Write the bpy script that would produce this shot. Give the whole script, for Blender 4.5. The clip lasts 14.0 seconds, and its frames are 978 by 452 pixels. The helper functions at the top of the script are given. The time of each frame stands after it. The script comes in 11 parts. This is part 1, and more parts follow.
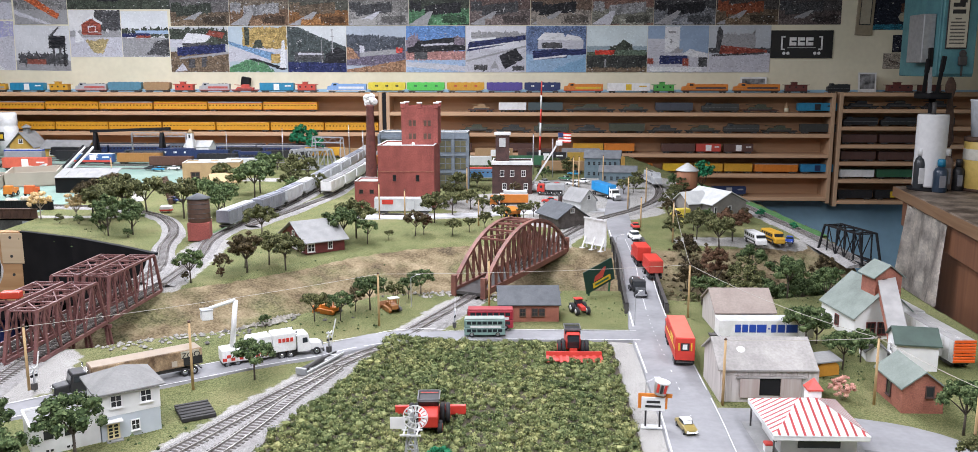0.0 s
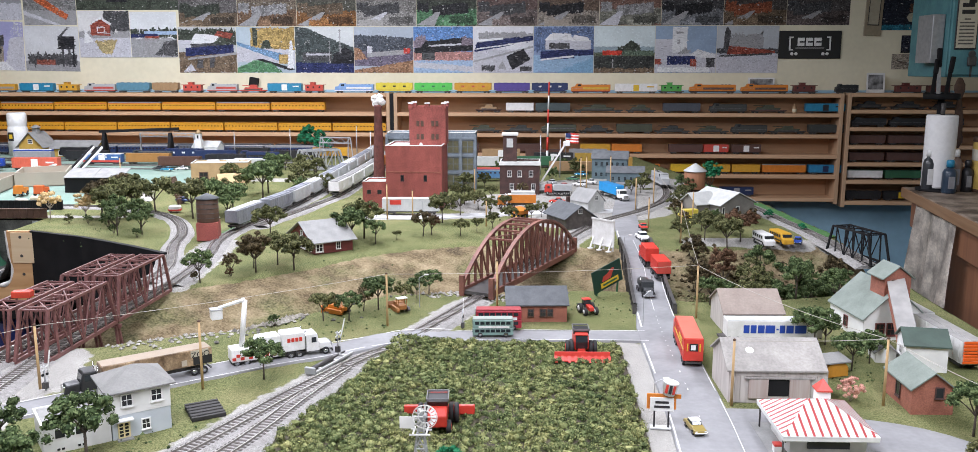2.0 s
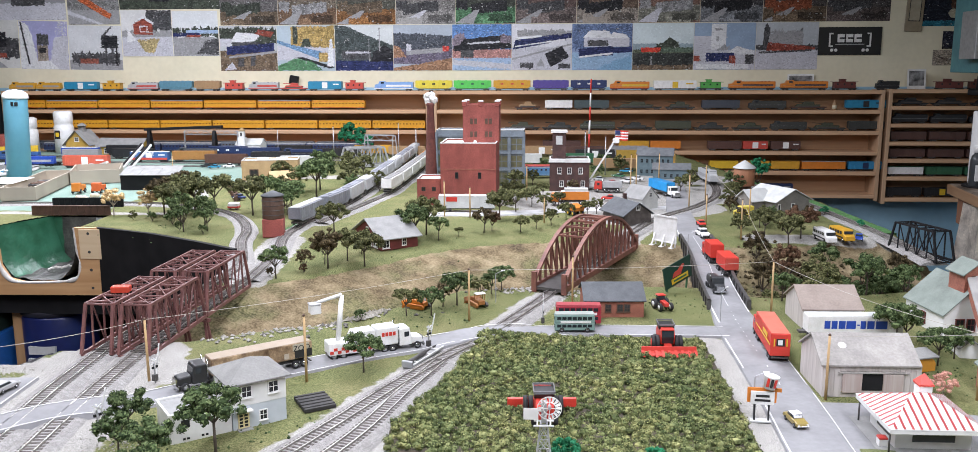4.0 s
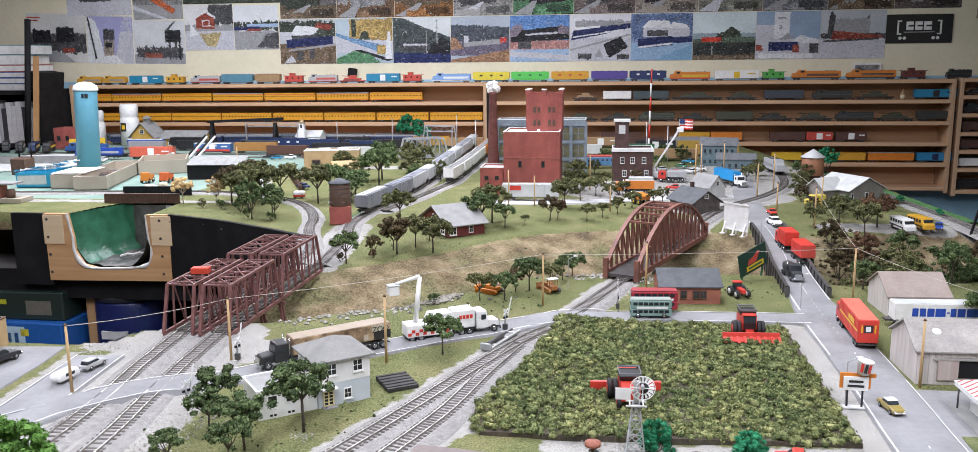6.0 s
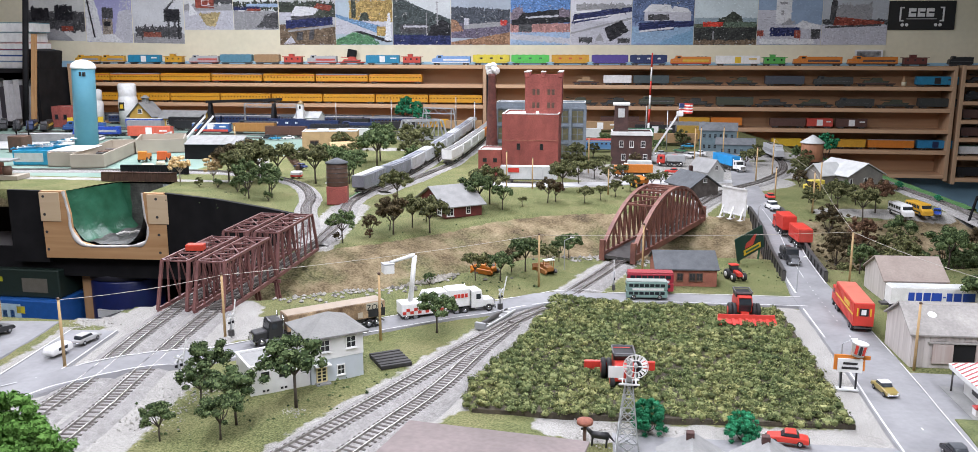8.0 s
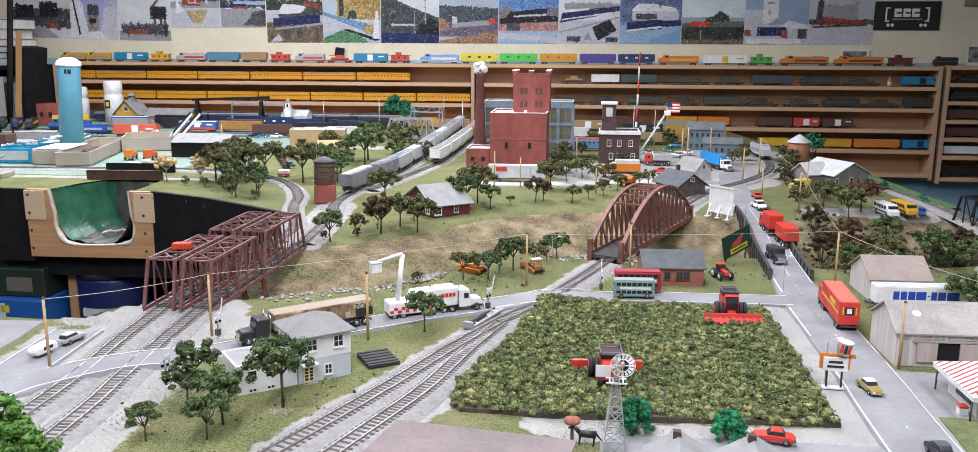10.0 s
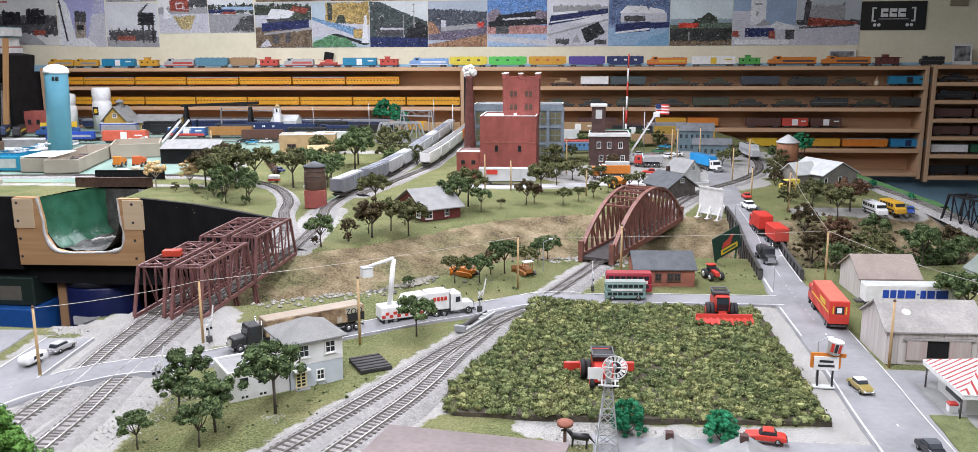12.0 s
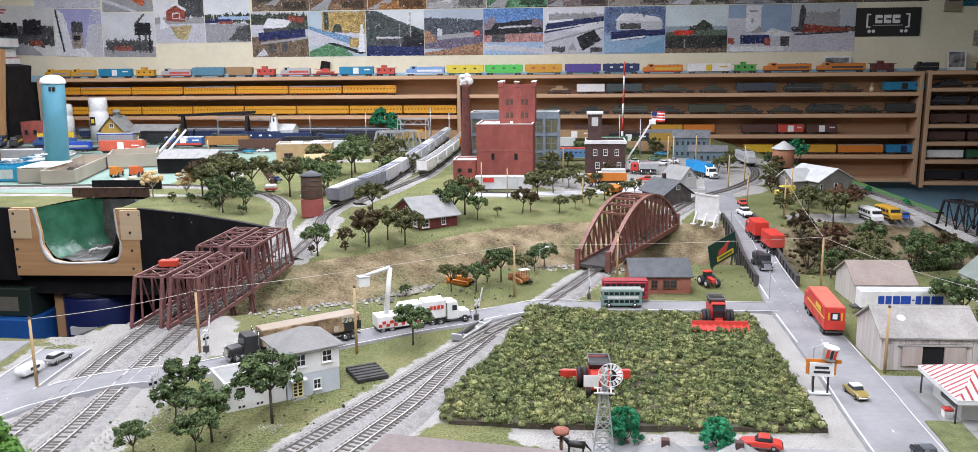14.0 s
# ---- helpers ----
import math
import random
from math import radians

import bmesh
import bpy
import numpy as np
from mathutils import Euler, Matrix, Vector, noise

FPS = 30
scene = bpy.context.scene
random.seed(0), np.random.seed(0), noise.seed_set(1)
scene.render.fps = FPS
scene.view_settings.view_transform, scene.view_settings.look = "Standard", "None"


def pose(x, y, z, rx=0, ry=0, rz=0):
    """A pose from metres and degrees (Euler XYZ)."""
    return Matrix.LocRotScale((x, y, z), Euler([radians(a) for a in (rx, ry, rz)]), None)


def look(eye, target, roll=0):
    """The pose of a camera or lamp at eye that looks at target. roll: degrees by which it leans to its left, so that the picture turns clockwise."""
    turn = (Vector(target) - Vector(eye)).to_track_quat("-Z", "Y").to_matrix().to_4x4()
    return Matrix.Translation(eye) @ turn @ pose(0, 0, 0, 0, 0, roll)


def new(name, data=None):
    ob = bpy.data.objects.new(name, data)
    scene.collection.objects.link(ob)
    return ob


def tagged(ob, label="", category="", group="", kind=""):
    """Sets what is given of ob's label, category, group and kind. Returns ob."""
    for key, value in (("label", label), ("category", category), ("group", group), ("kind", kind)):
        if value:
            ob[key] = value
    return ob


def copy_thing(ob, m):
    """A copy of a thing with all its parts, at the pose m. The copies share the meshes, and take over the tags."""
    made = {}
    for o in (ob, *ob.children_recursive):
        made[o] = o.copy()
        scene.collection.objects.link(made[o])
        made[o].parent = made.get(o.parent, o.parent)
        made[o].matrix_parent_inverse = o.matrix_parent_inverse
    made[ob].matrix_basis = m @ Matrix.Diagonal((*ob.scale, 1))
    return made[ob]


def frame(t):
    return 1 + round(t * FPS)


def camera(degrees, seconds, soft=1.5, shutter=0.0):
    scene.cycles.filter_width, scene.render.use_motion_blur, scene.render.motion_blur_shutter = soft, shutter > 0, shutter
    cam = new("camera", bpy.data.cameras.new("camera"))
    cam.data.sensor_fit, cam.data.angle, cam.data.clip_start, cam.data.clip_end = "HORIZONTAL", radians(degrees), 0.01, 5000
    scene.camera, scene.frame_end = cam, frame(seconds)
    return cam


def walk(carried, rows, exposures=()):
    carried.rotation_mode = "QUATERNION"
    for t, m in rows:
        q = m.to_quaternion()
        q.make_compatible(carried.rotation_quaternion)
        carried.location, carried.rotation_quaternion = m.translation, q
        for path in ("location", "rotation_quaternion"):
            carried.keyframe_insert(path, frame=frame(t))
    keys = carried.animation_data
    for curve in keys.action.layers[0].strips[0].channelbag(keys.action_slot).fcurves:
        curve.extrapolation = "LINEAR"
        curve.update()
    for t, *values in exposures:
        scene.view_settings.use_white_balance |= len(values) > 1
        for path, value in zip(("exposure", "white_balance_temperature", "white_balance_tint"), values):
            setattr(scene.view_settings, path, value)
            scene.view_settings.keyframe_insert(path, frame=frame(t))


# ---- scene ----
cam = camera(58.4, 14.0, soft=0.45)
PATH = [
    (0, (0.047, 0.026, 0.459), (-0.045, 1.991, 0.1), -0.0),
    (0.5, (0.048, 0.021, 0.462), (-0.047, 1.988, 0.114), -0.0),
    (1, (0.046, 0.027, 0.458), (-0.049, 1.994, 0.109), -0.0),
    (1.5, (0.046, 0.027, 0.458), (-0.053, 1.993, 0.105), -0.1),
    (2, (0.044, 0.024, 0.459), (-0.063, 1.989, 0.101), -0.0),
    (2.5, (0.029, 0.01, 0.47), (-0.094, 1.974, 0.11), -0.1),
    (5, (-0.114, -0.008, 0.456), (-0.3, 1.949, 0.087), -0.3),
    (5.5, (-0.117, -0.007, 0.451), (-0.344, 1.945, 0.081), -0.5),
    (6, (-0.115, -0.002, 0.44), (-0.368, 1.947, 0.067), -0.6),
    (6.5, (-0.114, 0.002, 0.434), (-0.375, 1.947, 0.051), -0.5),
    (7, (-0.114, 0.006, 0.433), (-0.371, 1.95, 0.04), -0.3),
    (7.5, (-0.11, 0.002, 0.431), (-0.365, 1.945, 0.031), -0.1),
    (8, (-0.11, 0.002, 0.43), (-0.361, 1.944, 0.024), 0.0),
    (8.5, (-0.11, 0.002, 0.43), (-0.354, 1.945, 0.023), 0.2),
    (9, (-0.11, 0.002, 0.43), (-0.347, 1.945, 0.021), 0.3),
    (11.5, (-0.109, 0.002, 0.432), (-0.316, 1.949, 0.025), -0.2),
    (12, (-0.109, 0.001, 0.432), (-0.313, 1.95, 0.029), -0.3),
    (12.5, (-0.109, 0.001, 0.432), (-0.312, 1.95, 0.033), -0.3),
    (13, (-0.109, 0.0, 0.432), (-0.31, 1.95, 0.038), -0.4),
    (13.5, (-0.108, -0.001, 0.433), (-0.308, 1.95, 0.042), -0.5),
    (14, (-0.106, -0.002, 0.434), (-0.305, 1.95, 0.048), -0.6),
]
walk(cam, [(t, look(eye, target, roll)) for t, eye, target, roll in PATH], [(0, 0.02), (2.5, 0.02), (5, -0.02), (6.5, -0.08), (14, -0.08)])

# ---- light: fluorescent ceiling fixtures in a closed basement room ----
world = bpy.data.worlds.new("world")
scene.world = world
world.use_nodes = True
world.node_tree.nodes["Background"].inputs[0].default_value = (0.9, 0.95, 1.0, 1)
world.node_tree.nodes["Background"].inputs[1].default_value = 0.02
CEIL, FLOOR = 1.45, -0.95
LAMPS = [(-1.9, 0.8, 20), (-1.95, 2.85, 52), (-0.45, 0.2, 39), (-0.75, 3.0, 37), (0.85, 0.2, 34), (-0.1, 1.95, 27)]
for lx, ly, watts in LAMPS:
    ld = bpy.data.lights.new("tube_light", "AREA")
    ld.shape, ld.size, ld.size_y, ld.energy, ld.color = "RECTANGLE", 0.25, 1.2, watts, (0.875, 0.885, 1.0)
    lo = new("tube_light", ld)
    lo.matrix_world = pose(lx, ly, CEIL - 0.085)


# ---- materials ----
def mat(name, a, b=None, rough=0.7, scale=30.0, bump=0.15, metal=0.0, detail=4.0, fine=0.0, spec=0.5, rnd=0.0, streak=0.0):
    """Two-tone noise paint: a and b mixed by coarse noise, with fine grain and relief; rnd varies the value per object."""
    m = bpy.data.materials.new(name)
    m.use_nodes = True
    nt = m.node_tree
    n, l = nt.nodes, nt.links
    p = n["Principled BSDF"]
    b = b or tuple(c * 0.8 for c in a)
    tc = n.new("ShaderNodeTexCoord")
    nz = n.new("ShaderNodeTexNoise")
    nz.inputs["Scale"].default_value, nz.inputs["Detail"].default_value = scale, detail
    l.new(tc.outputs["Object"], nz.inputs["Vector"])
    rp = n.new("ShaderNodeValToRGB")
    rp.color_ramp.elements[0].position, rp.color_ramp.elements[1].position = 0.35, 0.65
    rp.color_ramp.elements[0].color, rp.color_ramp.elements[1].color = (*a, 1), (*b, 1)
    l.new(nz.outputs["Fac"], rp.inputs["Fac"])
    out = rp.outputs["Color"]
    if fine:
        nf = n.new("ShaderNodeTexNoise")
        nf.inputs["Scale"].default_value, nf.inputs["Detail"].default_value = scale * 9, 3
        l.new(tc.outputs["Object"], nf.inputs["Vector"])
        hs = n.new("ShaderNodeHueSaturation")
        mr = n.new("ShaderNodeMapRange")
        mr.inputs["From Min"].default_value, mr.inputs["From Max"].default_value = 0.3, 0.7
        mr.inputs["To Min"].default_value, mr.inputs["To Max"].default_value = 1 - fine, 1 + fine
        l.new(nf.outputs["Fac"], mr.inputs["Value"])
        l.new(mr.outputs["Result"], hs.inputs["Value"])
        l.new(out, hs.inputs["Color"])
        out = hs.outputs["Color"]
    if streak:
        mp = n.new("ShaderNodeMapping")
        mp.inputs["Scale"].default_value = (26, 26, 5)
        l.new(tc.outputs["Object"], mp.inputs["Vector"])
        ns = n.new("ShaderNodeTexNoise")
        ns.inputs["Scale"].default_value, ns.inputs["Detail"].default_value = 1.0, 5
        l.new(mp.outputs["Vector"], ns.inputs["Vector"])
        ms = n.new("ShaderNodeMapRange")
        ms.inputs["From Min"].default_value, ms.inputs["From Max"].default_value = 0.35, 0.62
        ms.inputs["To Min"].default_value, ms.inputs["To Max"].default_value = 1 - streak, 1 + streak * 0.25
        l.new(ns.outputs["Fac"], ms.inputs["Value"])
        hk = n.new("ShaderNodeHueSaturation")
        l.new(ms.outputs["Result"], hk.inputs["Value"])
        l.new(out, hk.inputs["Color"])
        out = hk.outputs["Color"]
    if rnd:
        oi = n.new("ShaderNodeObjectInfo")
        h2 = n.new("ShaderNodeHueSaturation")
        m2 = n.new("ShaderNodeMapRange")
        m2.inputs["To Min"].default_value, m2.inputs["To Max"].default_value = 1 - rnd, 1 + rnd
        l.new(oi.outputs["Random"], m2.inputs["Value"])
        l.new(m2.outputs["Result"], h2.inputs["Value"])
        l.new(out, h2.inputs["Color"])
        out = h2.outputs["Color"]
    l.new(out, p.inputs["Base Color"])
    p.inputs["Roughness"].default_value, p.inputs["Metallic"].default_value = rough, metal
    p.inputs["Specular IOR Level"].default_value = spec
    if bump:
        bp = n.new("ShaderNodeBump")
        bp.inputs["Strength"].default_value, bp.inputs["Distance"].default_value = bump, 0.002
        nb = n.new("ShaderNodeTexNoise")
        nb.inputs["Scale"].default_value, nb.inputs["Detail"].default_value = scale * 6, 4
        l.new(tc.outputs["Object"], nb.inputs["Vector"])
        l.new(nb.outputs["Fac"], bp.inputs["Height"])
        l.new(bp.outputs["Normal"], p.inputs["Normal"])
    return m


PAINTS = {}


def paint(r, g, b, rough=0.45):
    """Painted or moulded model plastic with slight soiling."""
    key = (round(r, 3), round(g, 3), round(b, 3), rough)
    if key not in PAINTS:
        PAINTS[key] = mat("painted_plastic", (r, g, b), (r * 0.86, g * 0.86, b * 0.84), rough, 60, 0.03, fine=0.06)
    return PAINTS[key]


def wood(name, a, b, scale=8.0, axis=0, rough=0.6):
    m = bpy.data.materials.new(name)
    m.use_nodes = True
    n, l = m.node_tree.nodes, m.node_tree.links
    p = n["Principled BSDF"]
    tc, mp = n.new("ShaderNodeTexCoord"), n.new("ShaderNodeMapping")
    sc = [scale * 6] * 3
    sc[axis] = scale * 0.35
    mp.inputs["Scale"].default_value = sc
    l.new(tc.outputs["Object"], mp.inputs["Vector"])
    nz = n.new("ShaderNodeTexNoise")
    nz.inputs["Scale"].default_value, nz.inputs["Detail"].default_value, nz.inputs["Distortion"].default_value = 1.0, 6, 0.8
    l.new(mp.outputs["Vector"], nz.inputs["Vector"])
    rp = n.new("ShaderNodeValToRGB")
    rp.color_ramp.elements[0].position, rp.color_ramp.elements[1].position = 0.3, 0.7
    rp.color_ramp.elements[0].color, rp.color_ramp.elements[1].color = (*a, 1), (*b, 1)
    l.new(nz.outputs["Fac"], rp.inputs["Fac"])
    l.new(rp.outputs["Color"], p.inputs["Base Color"])
    p.inputs["Roughness"].default_value = rough
    bp = n.new("ShaderNodeBump")
    bp.inputs["Strength"].default_value, bp.inputs["Distance"].default_value = 0.2, 0.001
    l.new(nz.outputs["Fac"], bp.inputs["Height"])
    l.new(bp.outputs["Normal"], p.inputs["Normal"])
    return m


M_CREAM = mat("cream_wall_paint", (0.74, 0.69, 0.52), (0.68, 0.635, 0.47), 0.8, 5, 0.1, fine=0.03)
M_BLUEWALL = mat("blue_wall_paint", (0.33, 0.53, 0.66), (0.29, 0.48, 0.60), 0.7, 4, 0.1, fine=0.04)
# Dark brown for the walls out of view, chosen to cut bounced light.
M_UNSEENWALL = wood("dark_unseen_wall", (0.12, 0.075, 0.045), (0.17, 0.11, 0.065), 4, 2)
# The ceiling is out of view too; its low tone deepens the shadows.
M_CEIL = mat("ceiling_paint", (0.30, 0.295, 0.28), None, 0.9, 6, 0.1)
M_FLOOR = mat("concrete_floor", (0.16, 0.15, 0.14), (0.10, 0.095, 0.09), 0.8, 6, 0.2)
M_SHELF = wood("pine_shelf", (0.50, 0.30, 0.17), (0.62, 0.40, 0.24), 7, 0)
M_SHELFV = wood("pine_upright", (0.43, 0.27, 0.16), (0.54, 0.36, 0.22), 7, 2)
M_SHELFB = wood("pine_back", (0.44, 0.25, 0.135), (0.55, 0.34, 0.19), 5, 0)
M_PLY = wood("plywood", (0.44, 0.235, 0.10), (0.60, 0.37, 0.185), 6, 0)
M_BLACK = mat("black_paint", (0.007, 0.007, 0.008), (0.013, 0.013, 0.014), 0.75, 20, 0.1, spec=0.25)
M_ASPHALT = mat("grey_road_paint", (0.27, 0.27, 0.275), (0.205, 0.205, 0.21), 0.75, 14, 0.12, fine=0.07)
M_WHITE = mat("white_paint", (0.78, 0.78, 0.76), (0.67, 0.67, 0.65), 0.5, 40, 0.05, streak=0.1)
M_LINE = mat("white_road_line", (0.72, 0.72, 0.70), (0.5, 0.5, 0.5), 0.7, 90, 0.05)
M_LINE_GREY = mat("pale_street_paint", (0.50, 0.50, 0.50), (0.42, 0.42, 0.425), 0.8, 14, 0.1, fine=0.06)
M_BALLAST = mat("grey_ballast", (0.33, 0.32, 0.305), (0.25, 0.24, 0.228), 0.95, 110, 1.0, fine=0.5)
M_TIE = mat("dark_tie", (0.06, 0.05, 0.045), (0.11, 0.095, 0.085), 0.8, 80, 0.2)
M_RAIL = mat("nickel_rail", (0.46, 0.44, 0.41), (0.33, 0.31, 0.29), 0.38, 60, 0.05, metal=0.8)


def ground_material():
    """Static grass, gravel, bare earth and painted board, mixed by the terrain's own zone map with ragged edges."""
    m = bpy.data.materials.new("scenic_ground")
    m.use_nodes = True
    n, l = m.node_tree.nodes, m.node_tree.links
    p = n["Principled BSDF"]
    p.inputs["Roughness"].default_value = 0.95
    p.inputs["Specular IOR Level"].default_value = 0.15
    tc = n.new("ShaderNodeTexCoord")

    def nz(s, d=4.0):
        x = n.new("ShaderNodeTexNoise")
        x.inputs["Scale"].default_value, x.inputs["Detail"].default_value = s, d
        l.new(tc.outputs["Object"], x.inputs["Vector"])
        return x.outputs["Fac"]

    def ramp(f, *st):
        r = n.new("ShaderNodeValToRGB")
        e = r.color_ramp.elements
        while len(e) < len(st):
            e.new(0.5)
        for k, (pos, c) in enumerate(st):
            e[k].position, e[k].color = pos, (*c, 1)
        l.new(f, r.inputs["Fac"])
        return r.outputs["Color"]

    def mixc(f, a, b, mode="MIX"):
        x = n.new("ShaderNodeMix")
        x.data_type, x.blend_type = "RGBA", mode
        if isinstance(f, float):
            x.inputs[0].default_value = f
        else:
            l.new(f, x.inputs[0])
        l.new(a, x.inputs[6])
        l.new(b, x.inputs[7])
        return x.outputs[2]

    grass = mixc(0.6, ramp(nz(14, 6), (0.28, (0.066, 0.092, 0.031)), (0.5, (0.135, 0.145, 0.056)), (0.72, (0.24, 0.21, 0.105))),
                 ramp(nz(520, 3), (0.36, (0.034, 0.046, 0.015)), (0.64, (0.26, 0.265, 0.12))))
    gravel = mixc(0.55, ramp(nz(22), (0.3, (0.235, 0.225, 0.205)), (0.7, (0.39, 0.38, 0.35))),
                  ramp(nz(760, 3), (0.36, (0.13, 0.125, 0.115)), (0.64, (0.54, 0.525, 0.49))))
    soil = ramp(nz(21, 9), (0.30, (0.055, 0.038, 0.022)), (0.46, (0.17, 0.125, 0.068)), (0.58, (0.30, 0.235, 0.14)), (0.70, (0.42, 0.34, 0.22)))
    moss = ramp(nz(60, 6), (0.35, (0.045, 0.055, 0.02)), (0.65, (0.16, 0.16, 0.065)))
    patch = n.new("ShaderNodeMapRange")
    patch.inputs["From Min"].default_value, patch.inputs["From Max"].default_value = 0.48, 0.62
    l.new(nz(8, 7), patch.inputs["Value"])
    earth = mixc(0.38, mixc(patch.outputs["Result"], soil, moss), ramp(nz(230, 5), (0.36, (0.05, 0.038, 0.022)), (0.64, (0.33, 0.27, 0.17))))
    board = ramp(nz(6), (0.35, (0.18, 0.265, 0.225)), (0.65, (0.235, 0.315, 0.265)))
    at = n.new("ShaderNodeVertexColor")
    at.layer_name = "zone"
    sp = n.new("ShaderNodeSeparateColor")
    l.new(at.outputs["Color"], sp.inputs["Color"])
    edge = nz(70, 4)

    def cut(ch):
        a = n.new("ShaderNodeMath")
        a.operation = "ADD"
        l.new(sp.outputs[ch], a.inputs[0])
        s = n.new("ShaderNodeMath")
        s.operation = "MULTIPLY_ADD"
        l.new(edge, s.inputs[0])
        s.inputs[1].default_value, s.inputs[2].default_value = 0.9, -0.45
        l.new(s.outputs[0], a.inputs[1])
        r = n.new("ShaderNodeMapRange")
        r.inputs["From Min"].default_value, r.inputs["From Max"].default_value = 0.42, 0.58
        l.new(a.outputs[0], r.inputs["Value"])
        return r.outputs["Result"]

    c = mixc(cut(1), grass, earth)
    c = mixc(cut(0), c, gravel)
    c = mixc(cut(2), c, board)
    l.new(c, p.inputs["Base Color"])
    bp = n.new("ShaderNodeBump")
    bp.inputs["Strength"].default_value, bp.inputs["Distance"].default_value = 0.8, 0.0015
    l.new(nz(500, 3), bp.inputs["Height"])
    l.new(bp.outputs["Normal"], p.inputs["Normal"])
    return m


M_GROUND = ground_material()


# ---- mesh helpers ----
def link(name, bm, material, parent=None, label=""):
    me = bpy.data.meshes.new(name)
    bm.to_mesh(me)
    bm.free()
    for k in (material if isinstance(material, (list, tuple)) else [material]):
        me.materials.append(k)
    ob = new(name, me)
    if parent:
        ob.parent = parent
    if label:
        ob["label"] = label
    return ob


part = link


def base(name, label, category, m=None, group="", kind=""):
    e = new(name)
    e.empty_display_size = 0.02
    if m is not None:
        e.matrix_world = m
    return tagged(e, label, category, group, kind)


def box(bm, x0, x1, y0, y1, z0, z1, bevel=0.0, mi=0, m=None):
    """An axis-aligned block, optionally bevelled, added to bm."""
    co = [Vector((x, y, z)) for z in (z0, z1) for x, y in ((x0, y0), (x1, y0), (x1, y1), (x0, y1))]
    v = [bm.verts.new(m @ c if m is not None else c) for c in co]
    fs = [bm.faces.new([v[k] for k in q]) for q in ((3, 2, 1, 0), (4, 5, 6, 7), (0, 1, 5, 4), (1, 2, 6, 5), (2, 3, 7, 6), (3, 0, 4, 7))]
    for f in fs:
        f.material_index = mi
    if bevel:
        es = list({e for f in fs for e in f.edges})
        for f in bmesh.ops.bevel(bm, geom=es, offset=bevel, segments=1, affect="EDGES", profile=0.5)["faces"]:
            f.material_index = mi
    return bm


def B(*boxes, bevel=0.0):
    bm = bmesh.new()
    for b in boxes:
        box(bm, *b, bevel=bevel)
    return bm


def tube(bm, p, q, r0, r1=None, n=8, caps=True):
    p, q = Vector(p), Vector(q)
    r1 = r0 if r1 is None else r1
    d = q - p
    u = d.normalized().orthogonal().normalized()
    w = d.normalized().cross(u)
    rings = [[bm.verts.new(c + (u * math.cos(6.28319 * k / n) + w * math.sin(6.28319 * k / n)) * r) for k in range(n)] for c, r in ((p, r0), (q, r1))]
    for k in range(n):
        f = bm.faces.new((rings[0][k], rings[0][(k + 1) % n], rings[1][(k + 1) % n], rings[1][k]))
        f.smooth = n > 6
    if caps:
        bm.faces.new(rings[0][::-1])
        bm.faces.new(rings[1])
    return bm


def beam(bm, p, q, w, h=None):
    """A rectangular bar from p to q."""
    p, q = Vector(p), Vector(q)
    h = h or w
    d = (q - p).normalized()
    up = Vector((0, 0, 1)) if abs(d.z) < 0.95 else Vector((0, 1, 0))
    s = d.cross(up).normalized() * w / 2
    t = s.cross(d).normalized() * h / 2
    v = [bm.verts.new(c + a * s + b * t) for c in (p, q) for a, b in ((-1, -1), (1, -1), (1, 1), (-1, 1))]
    for k in ((3, 2, 1, 0), (4, 5, 6, 7), (0, 1, 5, 4), (1, 2, 6, 5), (2, 3, 7, 6), (3, 0, 4, 7)):
        bm.faces.new([v[i] for i in k])
    return bm


def lathe(profile, n=20):
    """Turn a profile of (radius, height) round z."""
    bm = bmesh.new()
    rings = [[bm.verts.new((r * math.cos(6.28319 * k / n), r * math.sin(6.28319 * k / n), z)) for k in range(n)] for r, z in profile]
    for a, b in zip(rings, rings[1:]):
        for k in range(n):
            bm.faces.new((a[k], a[(k + 1) % n], b[(k + 1) % n], b[k])).smooth = True
    bm.faces.new(rings[0][::-1])
    bm.faces.new(rings[-1])
    return bm


def prism(bm, outline, y0, y1, mi=0):
    """Extrude an outline of (x, z), counter-clockwise seen from -y, from y0 to y1."""
    a = [bm.verts.new((x, y0, z)) for x, z in outline]
    b = [bm.verts.new((x, y1, z)) for x, z in outline]
    fs = [bm.faces.new(a), bm.faces.new(b[::-1])]
    k = len(a)
    fs += [bm.faces.new((a[(i + 1) % k], a[i], b[i], b[(i + 1) % k])) for i in range(k)]
    for f in fs:
        f.material_index = mi
    return bm


def smooth01(a, b, v):
    t = min(1.0, max(0.0, (v - a) / (b - a)))
    return t * t * (3 - 2 * t)


def lerp_table(xs, ys, x):
    return float(np.interp(x, xs, ys))


